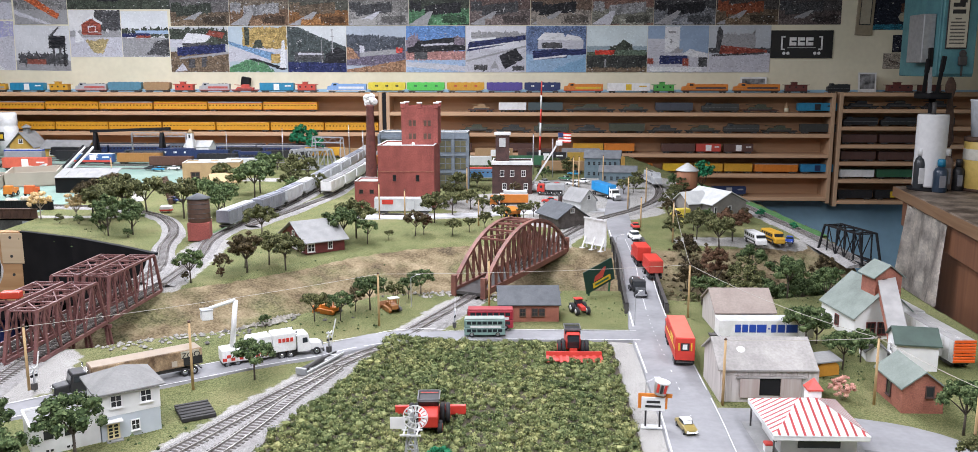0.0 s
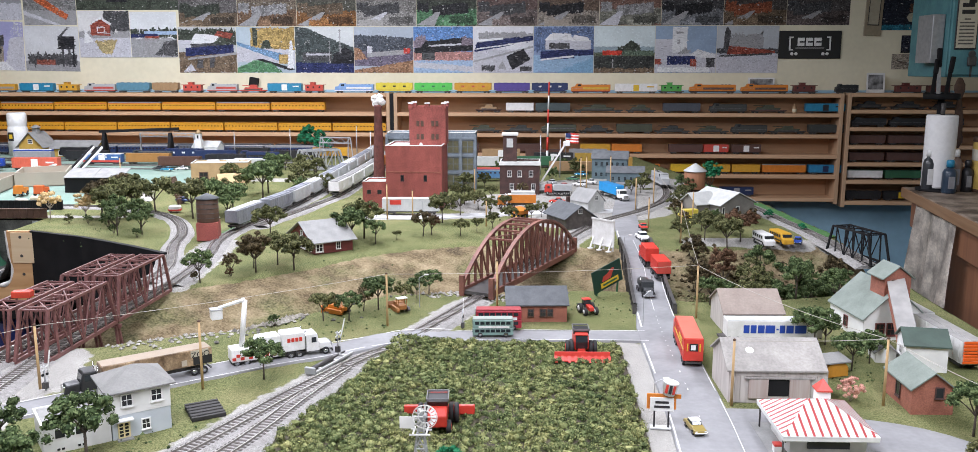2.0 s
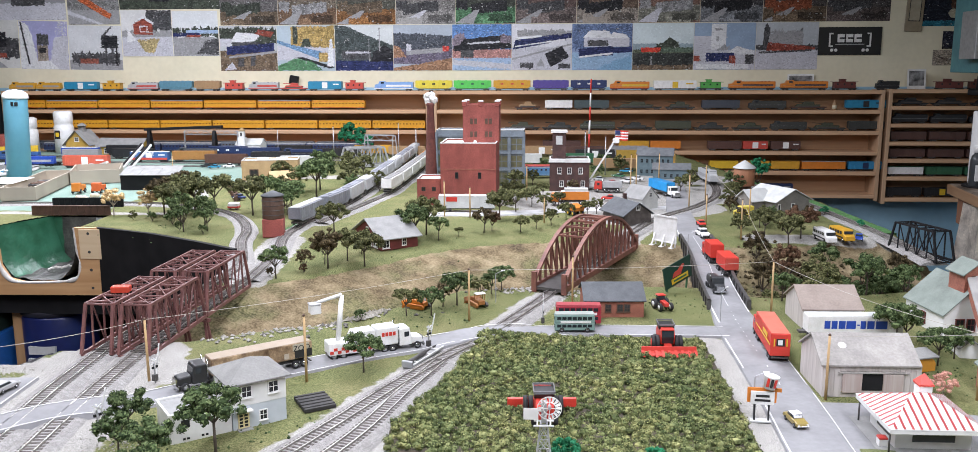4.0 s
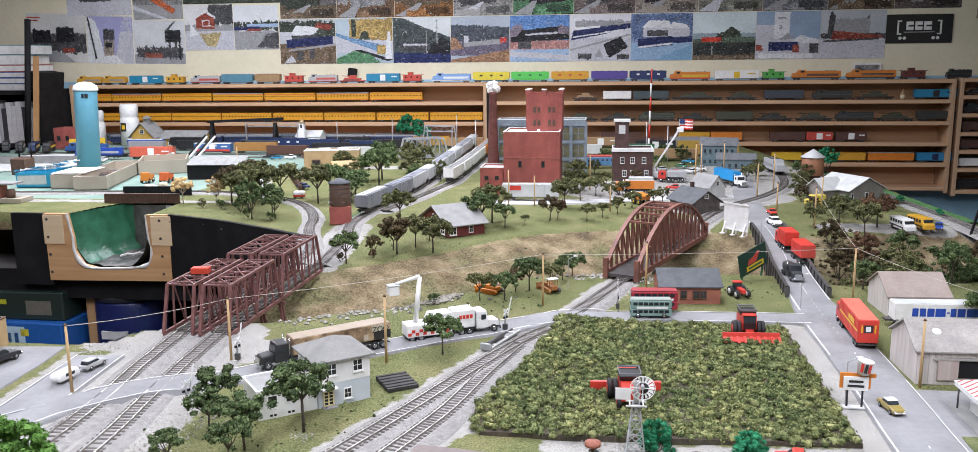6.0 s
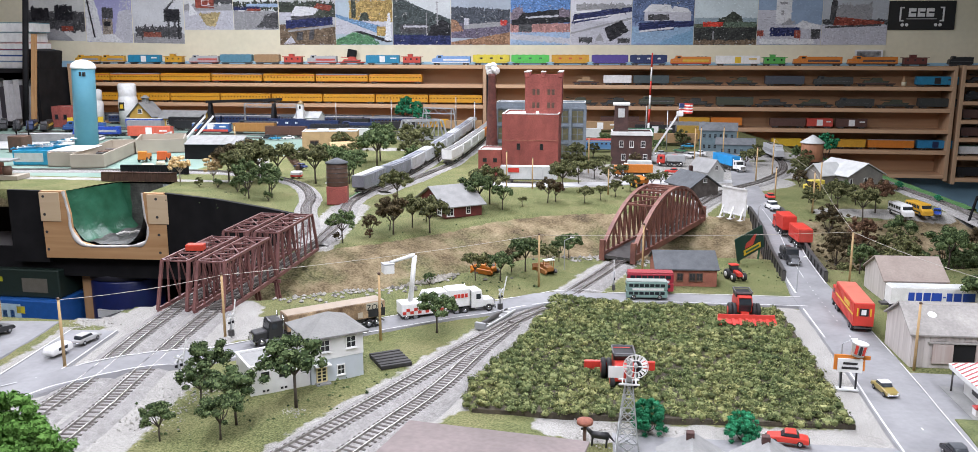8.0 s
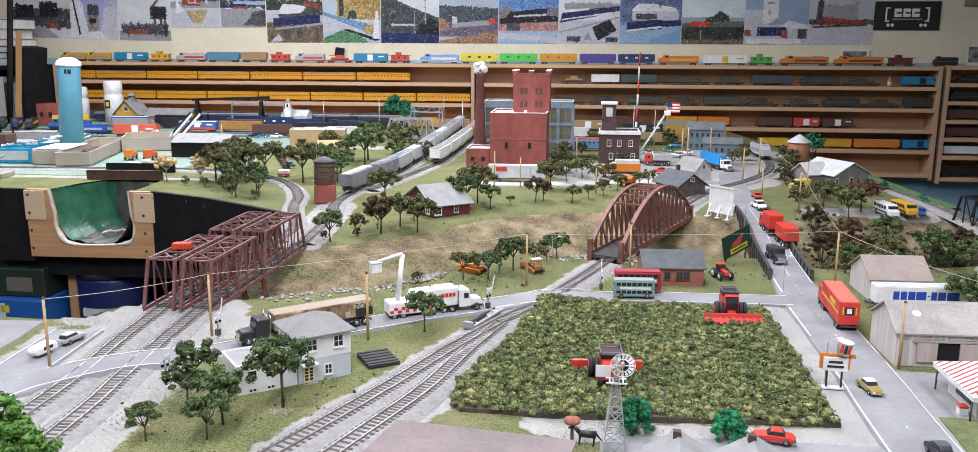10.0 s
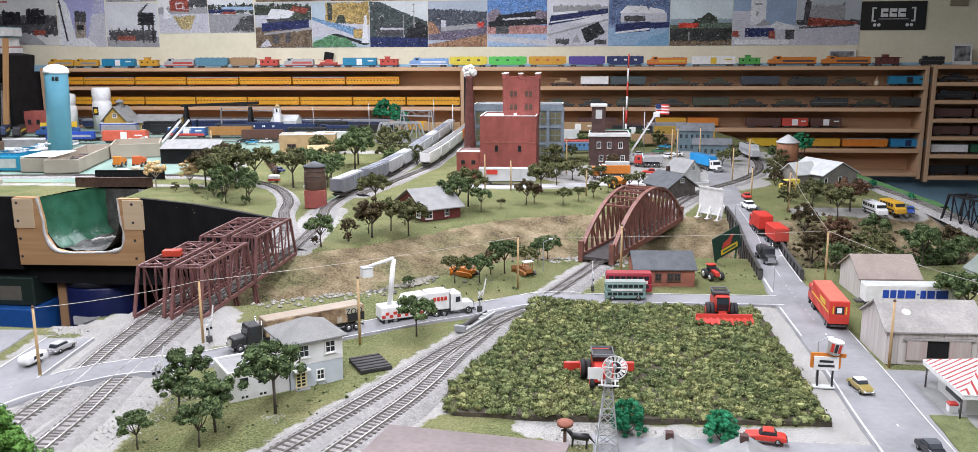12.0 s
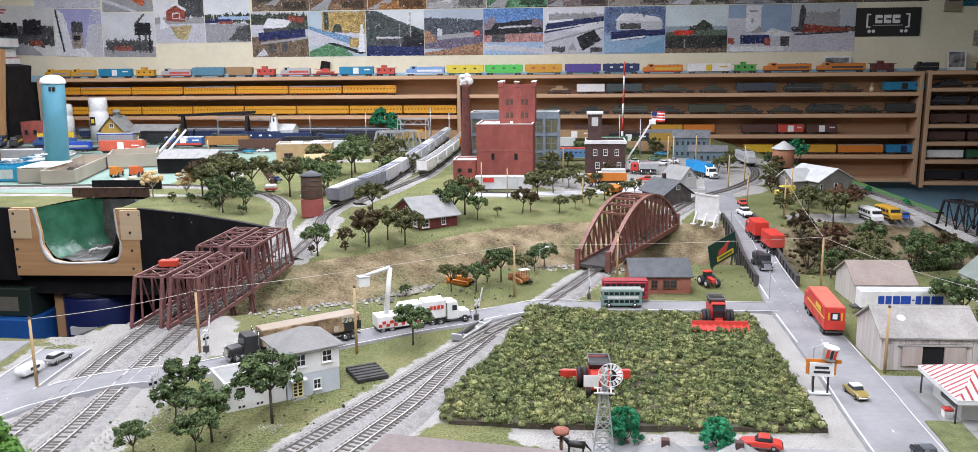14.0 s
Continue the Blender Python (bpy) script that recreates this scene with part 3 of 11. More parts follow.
def arch_bridge(L, W, H, m):
    t = base("arch_bridge", "rust-brown tied arch railway bridge with dense hangers", "bridge", m)
    n = 24

    def z(u):
        return 0.012 + (H - 0.012) * (1 - abs(2 * u - 1) ** 2.15)

    for s in (-1, 1):
        x = s * W / 2
        bm = bmesh.new()
        for k in range(n):
            beam(bm, (x, L * k / n, z(k / n)), (x, L * (k + 1) / n, z((k + 1) / n)), 0.0085, 0.0055)
        part("arch_rib", bm, M_ARCH, t)
        part("tie_beam", beam(bmesh.new(), (x, 0, -0.002), (x, L, -0.002), 0.006, 0.012), M_ARCH, t)
        for k in range(1, 16):
            u = k / 16
            part("hanger", beam(bmesh.new(), (x, L * u, 0), (x, L * u, z(u) - 0.002), 0.0055, 0.003), M_ARCH, t)
            if 1 < k < 15:
                u2 = (k + 1) / 16 if k < 8 else (k - 1) / 16
                part("diagonal", beam(bmesh.new(), (x, L * u, z(u) * 0.97), (x, L * u2, 0.003), 0.003, 0.003), M_ARCH, t)
        for y in (0.0, L):
            part("end_post", B((x - 0.005, x + 0.005, y - 0.004, y + 0.004, -0.012, 0.03)), M_ARCH, t)
    for k in range(6, 19, 2):
        u = k / n
        part("top_strut", beam(bmesh.new(), (-W / 2, L * u, z(u)), (W / 2, L * u, z(u)), 0.004), M_ARCH, t)
        if k < 18:
            u2 = (k + 2) / n
            part("top_brace", beam(bmesh.new(), (-W / 2, L * u, z(u)), (W / 2, L * u2, z(u2)), 0.0022), M_ARCH, t)
    part("deck", B((-W / 2, W / 2, 0, L, -0.008, -0.0015)), M_DKSTEEL, t)
    return t


arch_bridge(0.468, 0.066, 0.106, turned(-0.073, 1.722, 0.016, -22.9))
truss_bridge(0.165, 0.048, 0.066, M_BLACK, "black model truss bridge at the edge of the layout", turned(0.822, 2.0, 0.018, 17), 5, 0.0034)

# road bridge girders
for sx, nm in ((-1, "bridge_girder"), (1, "bridge_girder")):
    g = base(nm, "dark plate girder with stiffeners beside the road bridge", "bridge girder")
    pts = [p for p in spline(ROAD_MAIN, 0.016) if 1.63 < p.y < 2.17]
    bm = bmesh.new()
    off = sx * 0.0375
    sweep(bm, [Vector((p.x + off, p.y, 0)) for p in pts], [(-0.0015, -0.035), (-0.0015, 0.018), (-0.003, 0.018), (-0.003, 0.0205), (0.003, 0.0205), (0.003, 0.018), (0.0015, 0.018), (0.0015, -0.035)], level)
    part("web_plate", bm, M_DKSTEEL, g)
    for p in pts[::2]:
        z = level(p.x, p.y)
        part("stiffener", B((p.x + off - 0.004, p.x + off + 0.004, p.y - 0.001, p.y + 0.001, z - 0.034, z + 0.0185)), M_DKSTEEL, g)
tagged(link("bridge_deck", sweep(bmesh.new(), [p for p in spline(ROAD_MAIN, 0.016) if 1.63 < p.y < 2.2], [(-0.036, 0.001), (-0.036, -0.012), (0.036, -0.012), (0.036, 0.001)], level), M_ASPHALT), "grey underside of the road bridge", "bridge deck", kind="structure")

# ---- edge boards of the layout and what lies under it ----
M_GREENFILM = mat("green_crinkled_film", (0.012, 0.075, 0.035), (0.035, 0.15, 0.085), 0.36, 16, 0.9)
M_PLASTER = mat("white_plaster_edge", (0.68, 0.66, 0.62), (0.5, 0.48, 0.45), 0.8, 60, 0.6)


def fascia(pts, ztop, zbot, material, label, name="fascia_board", thick=0.012):
    bm = bmesh.new()
    for (ax, ay, az), (bx, by, bz) in zip(pts, pts[1:]):
        d = Vector((bx - ax, by - ay, 0)).normalized()
        nrm = Vector((d.y, -d.x, 0)) * thick
        v = [bm.verts.new(c) for c in ((ax, ay, az), (bx, by, bz), (bx, by, zbot), (ax, ay, zbot))]
        w = [bm.verts.new(q.co + nrm) for q in v]
        for q in ((w[3], w[2], w[1], w[0]), (v[0], v[1], v[2], v[3]), (v[0], w[0], w[1], v[1]), (v[2], w[2], w[3], v[3]), (v[1], w[1], w[2], v[2]), (v[3], w[3], w[0], v[0])):
            bm.faces.new(q)
    return tagged(link(name, bm, material), label, "fascia board", kind="structure")


fp = [(x, fascia_y(x) - 0.004, 0.036) for x in (-1.28, -1.2, -1.1, -1.0, -0.93, -0.87, -0.81)]
fascia(fp, 0, -0.14, M_BLACK, "black painted fascia board curving along the layout edge")
fascia([(-1.75, 2.228, 0.034), (-1.64, 2.226, 0.034)], 0, -0.17, M_BLACK, "black painted fascia board")
ply = base("fascia_panel", "plywood fascia panel with a cut-out showing a green gully", "fascia board", pose(-1.46, 2.222, -0.08))
CUT = [(-0.185, 0.115), (-0.183, -0.074), (0.178, -0.070), (0.18, 0.115), (0.114, 0.115), (0.118, 0.05), (0.124, 0.015), (0.112, -0.022), (0.07, -0.034), (-0.04, -0.038), (-0.082, -0.028), (-0.104, 0.01), (-0.106, 0.05), (-0.118, 0.115)]
part("panel", prism(bmesh.new(), CUT, -0.016, 0.0), M_PLY, ply)
for sx in (-1, 1):
    part("patch_board", B((min(sx * 0.128, sx * 0.188), max(sx * 0.128, sx * 0.188), -0.0185, -0.016, 0.03, 0.112), bevel=0.001), wood("pale_pine", (0.62, 0.46, 0.28), (0.70, 0.55, 0.36), 6, 0), ply, "paler pine patch")
    for sz in (-0.05, 0.0, 0.05, 0.10):
        part("screw", lathe([(0.004, 0), (0.004, 0.001)], 8), M_DKSTEEL, ply).matrix_basis = pose(sx * 0.165 - 0.01, -0.0161 if sz < 0.03 else -0.0186, sz, 90, 0, 0)

bm = bmesh.new()
rim = spline(CUT[4:], 0.006)
def bead(k, p):
    return 0.0035 + 0.002 * noise.noise((k * 0.35, 1, 2)) + 0.009 * math.exp(-((p.x - 0.108) / 0.022) ** 2 - ((p.y + 0.052) / 0.022) ** 2) + 0.012 * math.exp(-((p.x + 0.105) / 0.025) ** 2 - ((p.y + 0.045) / 0.03) ** 2)


for k, (p, q) in enumerate(zip(rim, rim[1:])):
    tube(bm, (p.x, -0.014, p.y), (q.x, -0.014, q.y), bead(k, p), bead(k + 1, q), 9, False)
part("plaster_rim", bm, M_PLASTER, ply, "rough white plaster rim of the cut-out")


def gully_point(u, v):
    """A trough running back from the cut-out: steep sides, a flat bed, narrowing under the girder bridge."""
    left, right = -0.128 + 0.075 * v, 0.118
    e = abs(2 * u - 1) ** 5
    x = left + (right - left) * u + 0.006 * noise.noise((u * 5, v * 5, 2))
    return x, 0.003 + 0.175 * v, -0.034 + 0.012 * v + (0.146 - 0.012 * v) * e + 0.010 * (1 - e) * noise.noise((u * 8, v * 6, 7))


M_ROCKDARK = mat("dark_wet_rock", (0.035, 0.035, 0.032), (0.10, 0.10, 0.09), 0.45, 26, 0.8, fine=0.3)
N = 24
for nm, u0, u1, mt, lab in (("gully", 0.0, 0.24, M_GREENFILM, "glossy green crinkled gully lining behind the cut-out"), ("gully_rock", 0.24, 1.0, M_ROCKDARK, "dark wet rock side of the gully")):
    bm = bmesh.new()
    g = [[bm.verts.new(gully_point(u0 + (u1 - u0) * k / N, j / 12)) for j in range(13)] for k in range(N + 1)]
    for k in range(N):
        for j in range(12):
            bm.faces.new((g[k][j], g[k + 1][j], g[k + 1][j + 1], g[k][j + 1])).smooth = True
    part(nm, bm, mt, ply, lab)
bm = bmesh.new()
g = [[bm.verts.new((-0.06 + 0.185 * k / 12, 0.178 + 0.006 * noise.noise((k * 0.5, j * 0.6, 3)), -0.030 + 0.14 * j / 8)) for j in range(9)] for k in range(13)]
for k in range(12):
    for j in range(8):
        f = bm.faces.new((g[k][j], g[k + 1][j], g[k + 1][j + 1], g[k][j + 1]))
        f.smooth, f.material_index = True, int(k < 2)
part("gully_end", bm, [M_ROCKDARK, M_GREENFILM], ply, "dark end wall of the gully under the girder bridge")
bm = bmesh.new()
g = [[bm.verts.new((0.078 + 0.018 * u / 4 + 0.003 * noise.noise((u, k * 0.4, 5)), 0.17 - 0.028 * (k / 9) ** 2 - 0.004 * math.sin(u * 0.8), 0.11 - 0.13 * k / 9)) for u in range(5)] for k in range(10)]
for k in range(9):
    for u in range(4):
        bm.faces.new((g[k][u], g[k + 1][u], g[k + 1][u + 1], g[k][u + 1])).smooth = True
part("waterfall", bm, mat("poured_water", (0.42, 0.44, 0.43), (0.22, 0.25, 0.24), 0.2, 60, 0.6), ply, "pale poured resin waterfall")
bm = bmesh.new()
for k in range(12):
    tube(bm, (-0.02 + 0.009 * k, 0.07 + 0.006 * k, -0.022 + 0.002 * (k % 3)), (-0.009 + 0.009 * k, 0.076 + 0.006 * k, -0.019 + 0.002 * ((k + 1) % 3)), 0.003, 0.003, 6)
part("foam", bm, M_PLASTER, ply, "white foam at the foot of the waterfall")
fascia([(-2.9, 1.184, 0.017), (-0.93, 1.180, 0.017), (-0.864, 1.188, 0.017), (-0.842, 1.256, 0.017), (-0.66, 1.276, 0.017)][::-1], 0, -0.1, M_BLACK, "dark edge of the front layout section")
slab("frame_beam", -2.9, -0.9, 2.50, 2.54, -0.26, -0.20, M_BLACK, "dark timber frame under the layout", "beam")
slab("lower_fascia", -2.9, -0.85, 2.243, 2.255, -0.215, -0.135, M_BLACK, "black painted lower rail of the layout", "fascia board")
slab("shelf_under_layout", -2.9, -0.8, 2.0, 3.6, -0.455, -0.436, M_BLACK, "dark storage shelf under the layout", "shelf")
slab("panel_under_layout", -2.9, 0.7, 3.6, 3.62, FLOOR, -0.05, M_BLACK, "dark panel closing the space under the layout", "panel")
slab("layout_leg", -1.585, -1.55, 2.27, 2.31, FLOOR, -0.185, wood("pine_leg", (0.36, 0.20, 0.09), (0.48, 0.29, 0.14), 7, 2), "raw pine leg of the layout", "leg")
slab("layout_front", 0.3, 0.48, 0.3, 4.2, -0.12, -0.1, M_BLACK, "frame of the layout", "beam")


def carton(x, y, z, w, d, h, rot, col, label, bands=()):
    c = base("storage_box", label, "box", pose(x, y, z, 0, 0, rot))
    part("carton", B((-w / 2, w / 2, -d / 2, d / 2, 0, h), bevel=0.003), paint(*col), c)
    for (u0, u1, v0, v1, bc) in bands:
        part("print", B((-w / 2 + u0 * w, -w / 2 + u1 * w, -d / 2 - 0.0008, -d / 2, v0 * h, v1 * h)), paint(*bc), c)
    return c


carton(-1.82, 2.30, -0.435, 0.42, 0.2, 0.157, -3, (0.02, 0.12, 0.42), "blue and white printed storage box", [(0.05, 0.72, 0.3, 0.92, (0.50, 0.68, 0.78)), (0.45, 0.485, 0.45, 0.8, (0.04, 0.12, 0.3)), (0.52, 0.555, 0.45, 0.8, (0.04, 0.12, 0.3)), (0.58, 0.615, 0.45, 0.8, (0.04, 0.12, 0.3)), (0.64, 0.67, 0.45, 0.8, (0.04, 0.12, 0.3)), (0.69, 0.75, 0.75, 0.88, (0.7, 0.6, 0.05))])
carton(-1.85, 2.32, -0.277, 0.46, 0.2, 0.082, -1, (0.02, 0.035, 0.028), "dark green printed storage box", [(0.52, 0.62, 0.55, 0.72, (0.5, 0.5, 0.03)), (0.75, 0.92, 0.2, 0.7, (0.16, 0.15, 0.12))])
carton(-1.86, 2.345, -0.194, 0.40, 0.2, 0.058, 0, (0.22, 0.21, 0.21), "grey and white cardboard box with dark print", [(0.2, 0.7, 0.3, 0.7, (0.05, 0.03, 0.06))])
can = base("coffee_can", "dark blue coffee can on the shelf under the layout", "can", pose(-1.49, 2.345, -0.435) @ Matrix.Scale(1.28, 4))
part("can_body", lathe([(0.078, 0), (0.08, 0.004), (0.08, 0.155), (0.077, 0.16)], 28), paint(0.012, 0.02, 0.10, 0.3), can)
part("lid", lathe([(0.079, 0.16), (0.081, 0.162), (0.081, 0.172), (0.0775, 0.176)], 28), paint(0.02, 0.02, 0.03), can)
for z, w in ((0.078, 0.06), (0.05, 0.066)):
    part("lettering_bar", B((-w / 2, w / 2, -0.0815, -0.072, z, z + 0.018)), paint(0.6, 0.6, 0.6), can)

# ---- buildings ----
M_BRICK_RED = mat("red_brick_model", (0.34, 0.088, 0.068), (0.27, 0.068, 0.055), 0.75, 38, 0.3, fine=0.25, streak=0.24)
M_BRICK_DK = mat("dark_brown_brick", (0.085, 0.042, 0.036), (0.055, 0.03, 0.026), 0.8, 60, 0.3, fine=0.2)
M_BRICK_OR = mat("orange_brick_model", (0.33, 0.125, 0.082), (0.25, 0.09, 0.06), 0.8, 70, 0.3, fine=0.2)
M_SLATE = mat("dark_slate_roof", (0.085, 0.092, 0.10), (0.06, 0.066, 0.072), 0.7, 60, 0.25, fine=0.15)
M_GREYROOF = mat("grey_roof", (0.27, 0.27, 0.26), (0.21, 0.21, 0.205), 0.75, 40, 0.2, fine=0.08)
M_GREENROOF = mat("grey_green_roof", (0.20, 0.235, 0.205), (0.155, 0.185, 0.16), 0.7, 45, 0.2, fine=0.1)
M_LTROOF = mat("pale_grey_roof", (0.55, 0.56, 0.54), (0.45, 0.46, 0.45), 0.7, 40, 0.15, fine=0.06)
M_BARNWALL = wood("weathered_grey_planks", (0.38, 0.345, 0.32), (0.54, 0.50, 0.47), 22, 2, 0.85)
M_BARNROOF = mat("weathered_grey_roof", (0.38, 0.36, 0.335), (0.30, 0.285, 0.265), 0.8, 30, 0.2, fine=0.12, streak=0.15)
M_TANROOF = mat("pinkish_tan_roof", (0.33, 0.275, 0.235), (0.27, 0.22, 0.19), 0.8, 30, 0.2, fine=0.08)
M_REDWALL = mat("dark_red_siding", (0.155, 0.03, 0.028), (0.11, 0.022, 0.02), 0.6, 50, 0.15, fine=0.1)
M_TEAL = mat("blue_grey_siding", (0.125, 0.18, 0.20), (0.10, 0.145, 0.165), 0.6, 50, 0.15, fine=0.1)
M_CONC = mat("blue_grey_concrete", (0.20, 0.235, 0.27), (0.15, 0.18, 0.21), 0.75, 40, 0.2, fine=0.12)
M_TAN = mat("tan_stucco", (0.47, 0.33, 0.17), (0.40, 0.28, 0.14), 0.8, 40, 0.15, fine=0.08)
M_YEL = mat("yellow_siding", (0.55, 0.36, 0.08), (0.48, 0.30, 0.06), 0.6, 40, 0.1)
M_DKGLASS = mat("dark_window_pane", (0.018, 0.02, 0.022), (0.03, 0.032, 0.035), 0.12, 40, 0.0)
M_BROWN = mat("brown_wood_stain", (0.11, 0.06, 0.038), (0.075, 0.042, 0.028), 0.7, 60, 0.2, fine=0.15)
M_TANKWOOD = wood("tank_staves", (0.24, 0.10, 0.05), (0.33, 0.15, 0.075), 20, 2, 0.7)


def face_frame(face, w, d):
    """Maps (u along the wall, out of the wall, z) to the building's axes."""
    return {"s": lambda u, o, z: (u, -d / 2 - o, z), "n": lambda u, o, z: (-u, d / 2 + o, z), "e": lambda u, o, z: (w / 2 + o, u, z), "w": lambda u, o, z: (-w / 2 - o, -u, z)}[face]


def fbox(fr, u0, u1, o0, o1, z0, z1):
    a, b = Vector(fr(u0, o0, z0)), Vector(fr(u1, o1, z1))
    return B((min(a.x, b.x), max(a.x, b.x), min(a.y, b.y), max(a.y, b.y), min(a.z, b.z), max(a.z, b.z)))


def window(parent, face, w, d, u, z, ww, wh, casing=None, name="window", sill=True, cross=True):
    fr = face_frame(face, w, d)
    casing = casing or M_WHITE
    wn = part(name, fbox(fr, u - ww / 2, u + ww / 2, 0.0001, 0.0009, z, z + wh), M_DKGLASS, parent)
    t = max(0.0009, ww * 0.09)
    bm = bmesh.new()
    for q in ((u - ww / 2 - t, u - ww / 2 + t * 0.4, z - t, z + wh + t), (u + ww / 2 - t * 0.4, u + ww / 2 + t, z - t, z + wh + t), (u - ww / 2, u + ww / 2, z + wh - t * 0.4, z + wh + t), (u - ww / 2, u + ww / 2, z - t, z + t * 0.3)):
        a, b = Vector(fr(q[0], 0.0002, q[2])), Vector(fr(q[1], 0.0016, q[3]))
        box(bm, min(a.x, b.x), max(a.x, b.x), min(a.y, b.y), max(a.y, b.y), a.z, b.z)
    if cross:
        for q in ((u - t * 0.3, u + t * 0.3, z, z + wh), (u - ww / 2, u + ww / 2, z + wh * 0.5 - t * 0.3, z + wh * 0.5 + t * 0.3)):
            a, b = Vector(fr(q[0], 0.0006, q[2])), Vector(fr(q[1], 0.0012, q[3]))
            box(bm, min(a.x, b.x), max(a.x, b.x), min(a.y, b.y), max(a.y, b.y), a.z, b.z)
    part("frame", bm, casing, wn)
    if sill:
        part("sill", fbox(fr, u - ww / 2 - t * 1.5, u + ww / 2 + t * 1.5, 0.0, 0.0026, z - t * 2, z - t), casing, wn)
    return wn


def gable_roof(parent, w, d, hw, hr, material, over=0.004, thick=0.0022, axis="x", name="roof"):
    """Two slabs meeting at a ridge along x or y."""
    span, run = (d, w) if axis == "x" else (w, d)
    k = (hr - hw) / (span / 2)
    for s in (-1, 1):
        bm = bmesh.new()
        e = s * (span / 2 + over)
        ze = hr - k * (span / 2 + over)
        out = [(0, hr), (e, ze), (e, ze + thick), (0, hr + thick)]
        a = [bm.verts.new((-(run / 2 + over), y, z) if axis == "x" else (y, -(run / 2 + over), z)) for y, z in out]
        b = [bm.verts.new(((run / 2 + over), y, z) if axis == "x" else (y, (run / 2 + over), z)) for y, z in out]
        bm.faces.new(a)
        bm.faces.new(b[::-1])
        for i in range(4):
            bm.faces.new((a[i], b[i], b[(i + 1) % 4], a[(i + 1) % 4]))
        bmesh.ops.recalc_face_normals(bm, faces=bm.faces[:])
        part(name, bm, material, parent)


def gable_wall(w, d, hw, hr, axis="x"):
    bm = bmesh.new()
    if axis == "y":
        prism(bm, [(-w / 2, 0), (w / 2, 0), (w / 2, hw), (0, hr - 0.0005), (-w / 2, hw)], -d / 2, d / 2)
    else:
        prism(bm, [(-d / 2, 0), (d / 2, 0), (d / 2, hw), (0, hr - 0.0005), (-d / 2, hw)], -w / 2, w / 2)
        bmesh.ops.rotate(bm, matrix=Matrix.Rotation(math.pi / 2, 3, "Z"), verts=bm.verts[:])
    return bm


def gable_house(name, label, m, w, d, hw, hr, wall, roof, axis="x", windows=(), doors=(), over=0.004, category="house", casing=None, chimney=None, cross=True):
    h = base(name, label, category, m)
    part("wall", gable_wall(w, d, hw, hr, axis), wall, h)
    gable_roof(h, w, d, hw, hr, roof, over, axis=axis)
    for f, u, z, ww, wh in windows:
        window(h, f, w, d, u, z, ww, wh, casing, cross=cross)
    for f, u, ww, wh, mt in doors:
        dr = part("door", fbox(face_frame(f, w, d), u - ww / 2, u + ww / 2, 0.0001, 0.0012, 0.0005, wh), mt, h)
    if chimney:
        cx, cy, cw, z0, z1 = chimney
        part("chimney", B((cx - cw / 2, cx + cw / 2, cy - cw / 2, cy + cw / 2, z0, z1), bevel=0.0006), M_BRICK_DK, h)
    return h


def hip_roof(w, d, z0, z1, over=0.005, ridge=0.0):
    bm = bmesh.new()
    x, y = w / 2 + over, d / 2 + over
    v = [bm.verts.new(c) for c in ((-x, -y, z0 - 0.002), (x, -y, z0 - 0.002), (x, y, z0 - 0.002), (-x, y, z0 - 0.002), (-x, -y, z0), (x, -y, z0), (x, y, z0), (-x, y, z0), (-ridge / 2, 0, z1), (ridge / 2 + 1e-4, 0, z1))]
    for f in ((3, 2, 1, 0), (0, 1, 5, 4), (1, 2, 6, 5), (2, 3, 7, 6), (3, 0, 4, 7), (4, 5, 9, 8), (6, 7, 8, 9), (5, 6, 9), (7, 4, 8)):
        bm.faces.new([v[i] for i in f])
    return bm


def parapet_block(parent, w, d, h, wall, roof, cap, name="wall", t=0.003, rise=0.006, cx=0, cy=0, z0=0):
    """A flat-roofed block with a parapet round its roof."""
    bm = bmesh.new()
    box(bm, cx - w / 2, cx + w / 2, cy - d / 2, cy + d / 2, z0, z0 + h - rise)
    for q in ((-w / 2, w / 2, -d / 2, -d / 2 + t), (-w / 2, w / 2, d / 2 - t, d / 2), (-w / 2, -w / 2 + t, -d / 2 + t, d / 2 - t), (w / 2 - t, w / 2, -d / 2 + t, d / 2 - t)):
        box(bm, cx + q[0], cx + q[1], cy + q[2], cy + q[3], z0 + h - rise, z0 + h - 0.0015)
    ob = part(name, bm, wall, parent)
    part("roof", B((cx - w / 2 + t, cx + w / 2 - t, cy - d / 2 + t, cy + d / 2 - t, z0 + h - rise, z0 + h - rise + 0.0006)), roof, parent)
    bm = bmesh.new()
    for q in ((-w / 2, w / 2, -d / 2, -d / 2 + t), (-w / 2, w / 2, d / 2 - t, d / 2), (-w / 2, -w / 2 + t, -d / 2 + t, d / 2 - t), (w / 2 - t, w / 2, -d / 2 + t, d / 2 - t)):
        box(bm, cx + q[0] - 0.0005, cx + q[1] + 0.0005, cy + q[2] - 0.0005, cy + q[3] + 0.0005, z0 + h - 0.0015, z0 + h)
    part("coping", bm, cap, parent)
    return ob


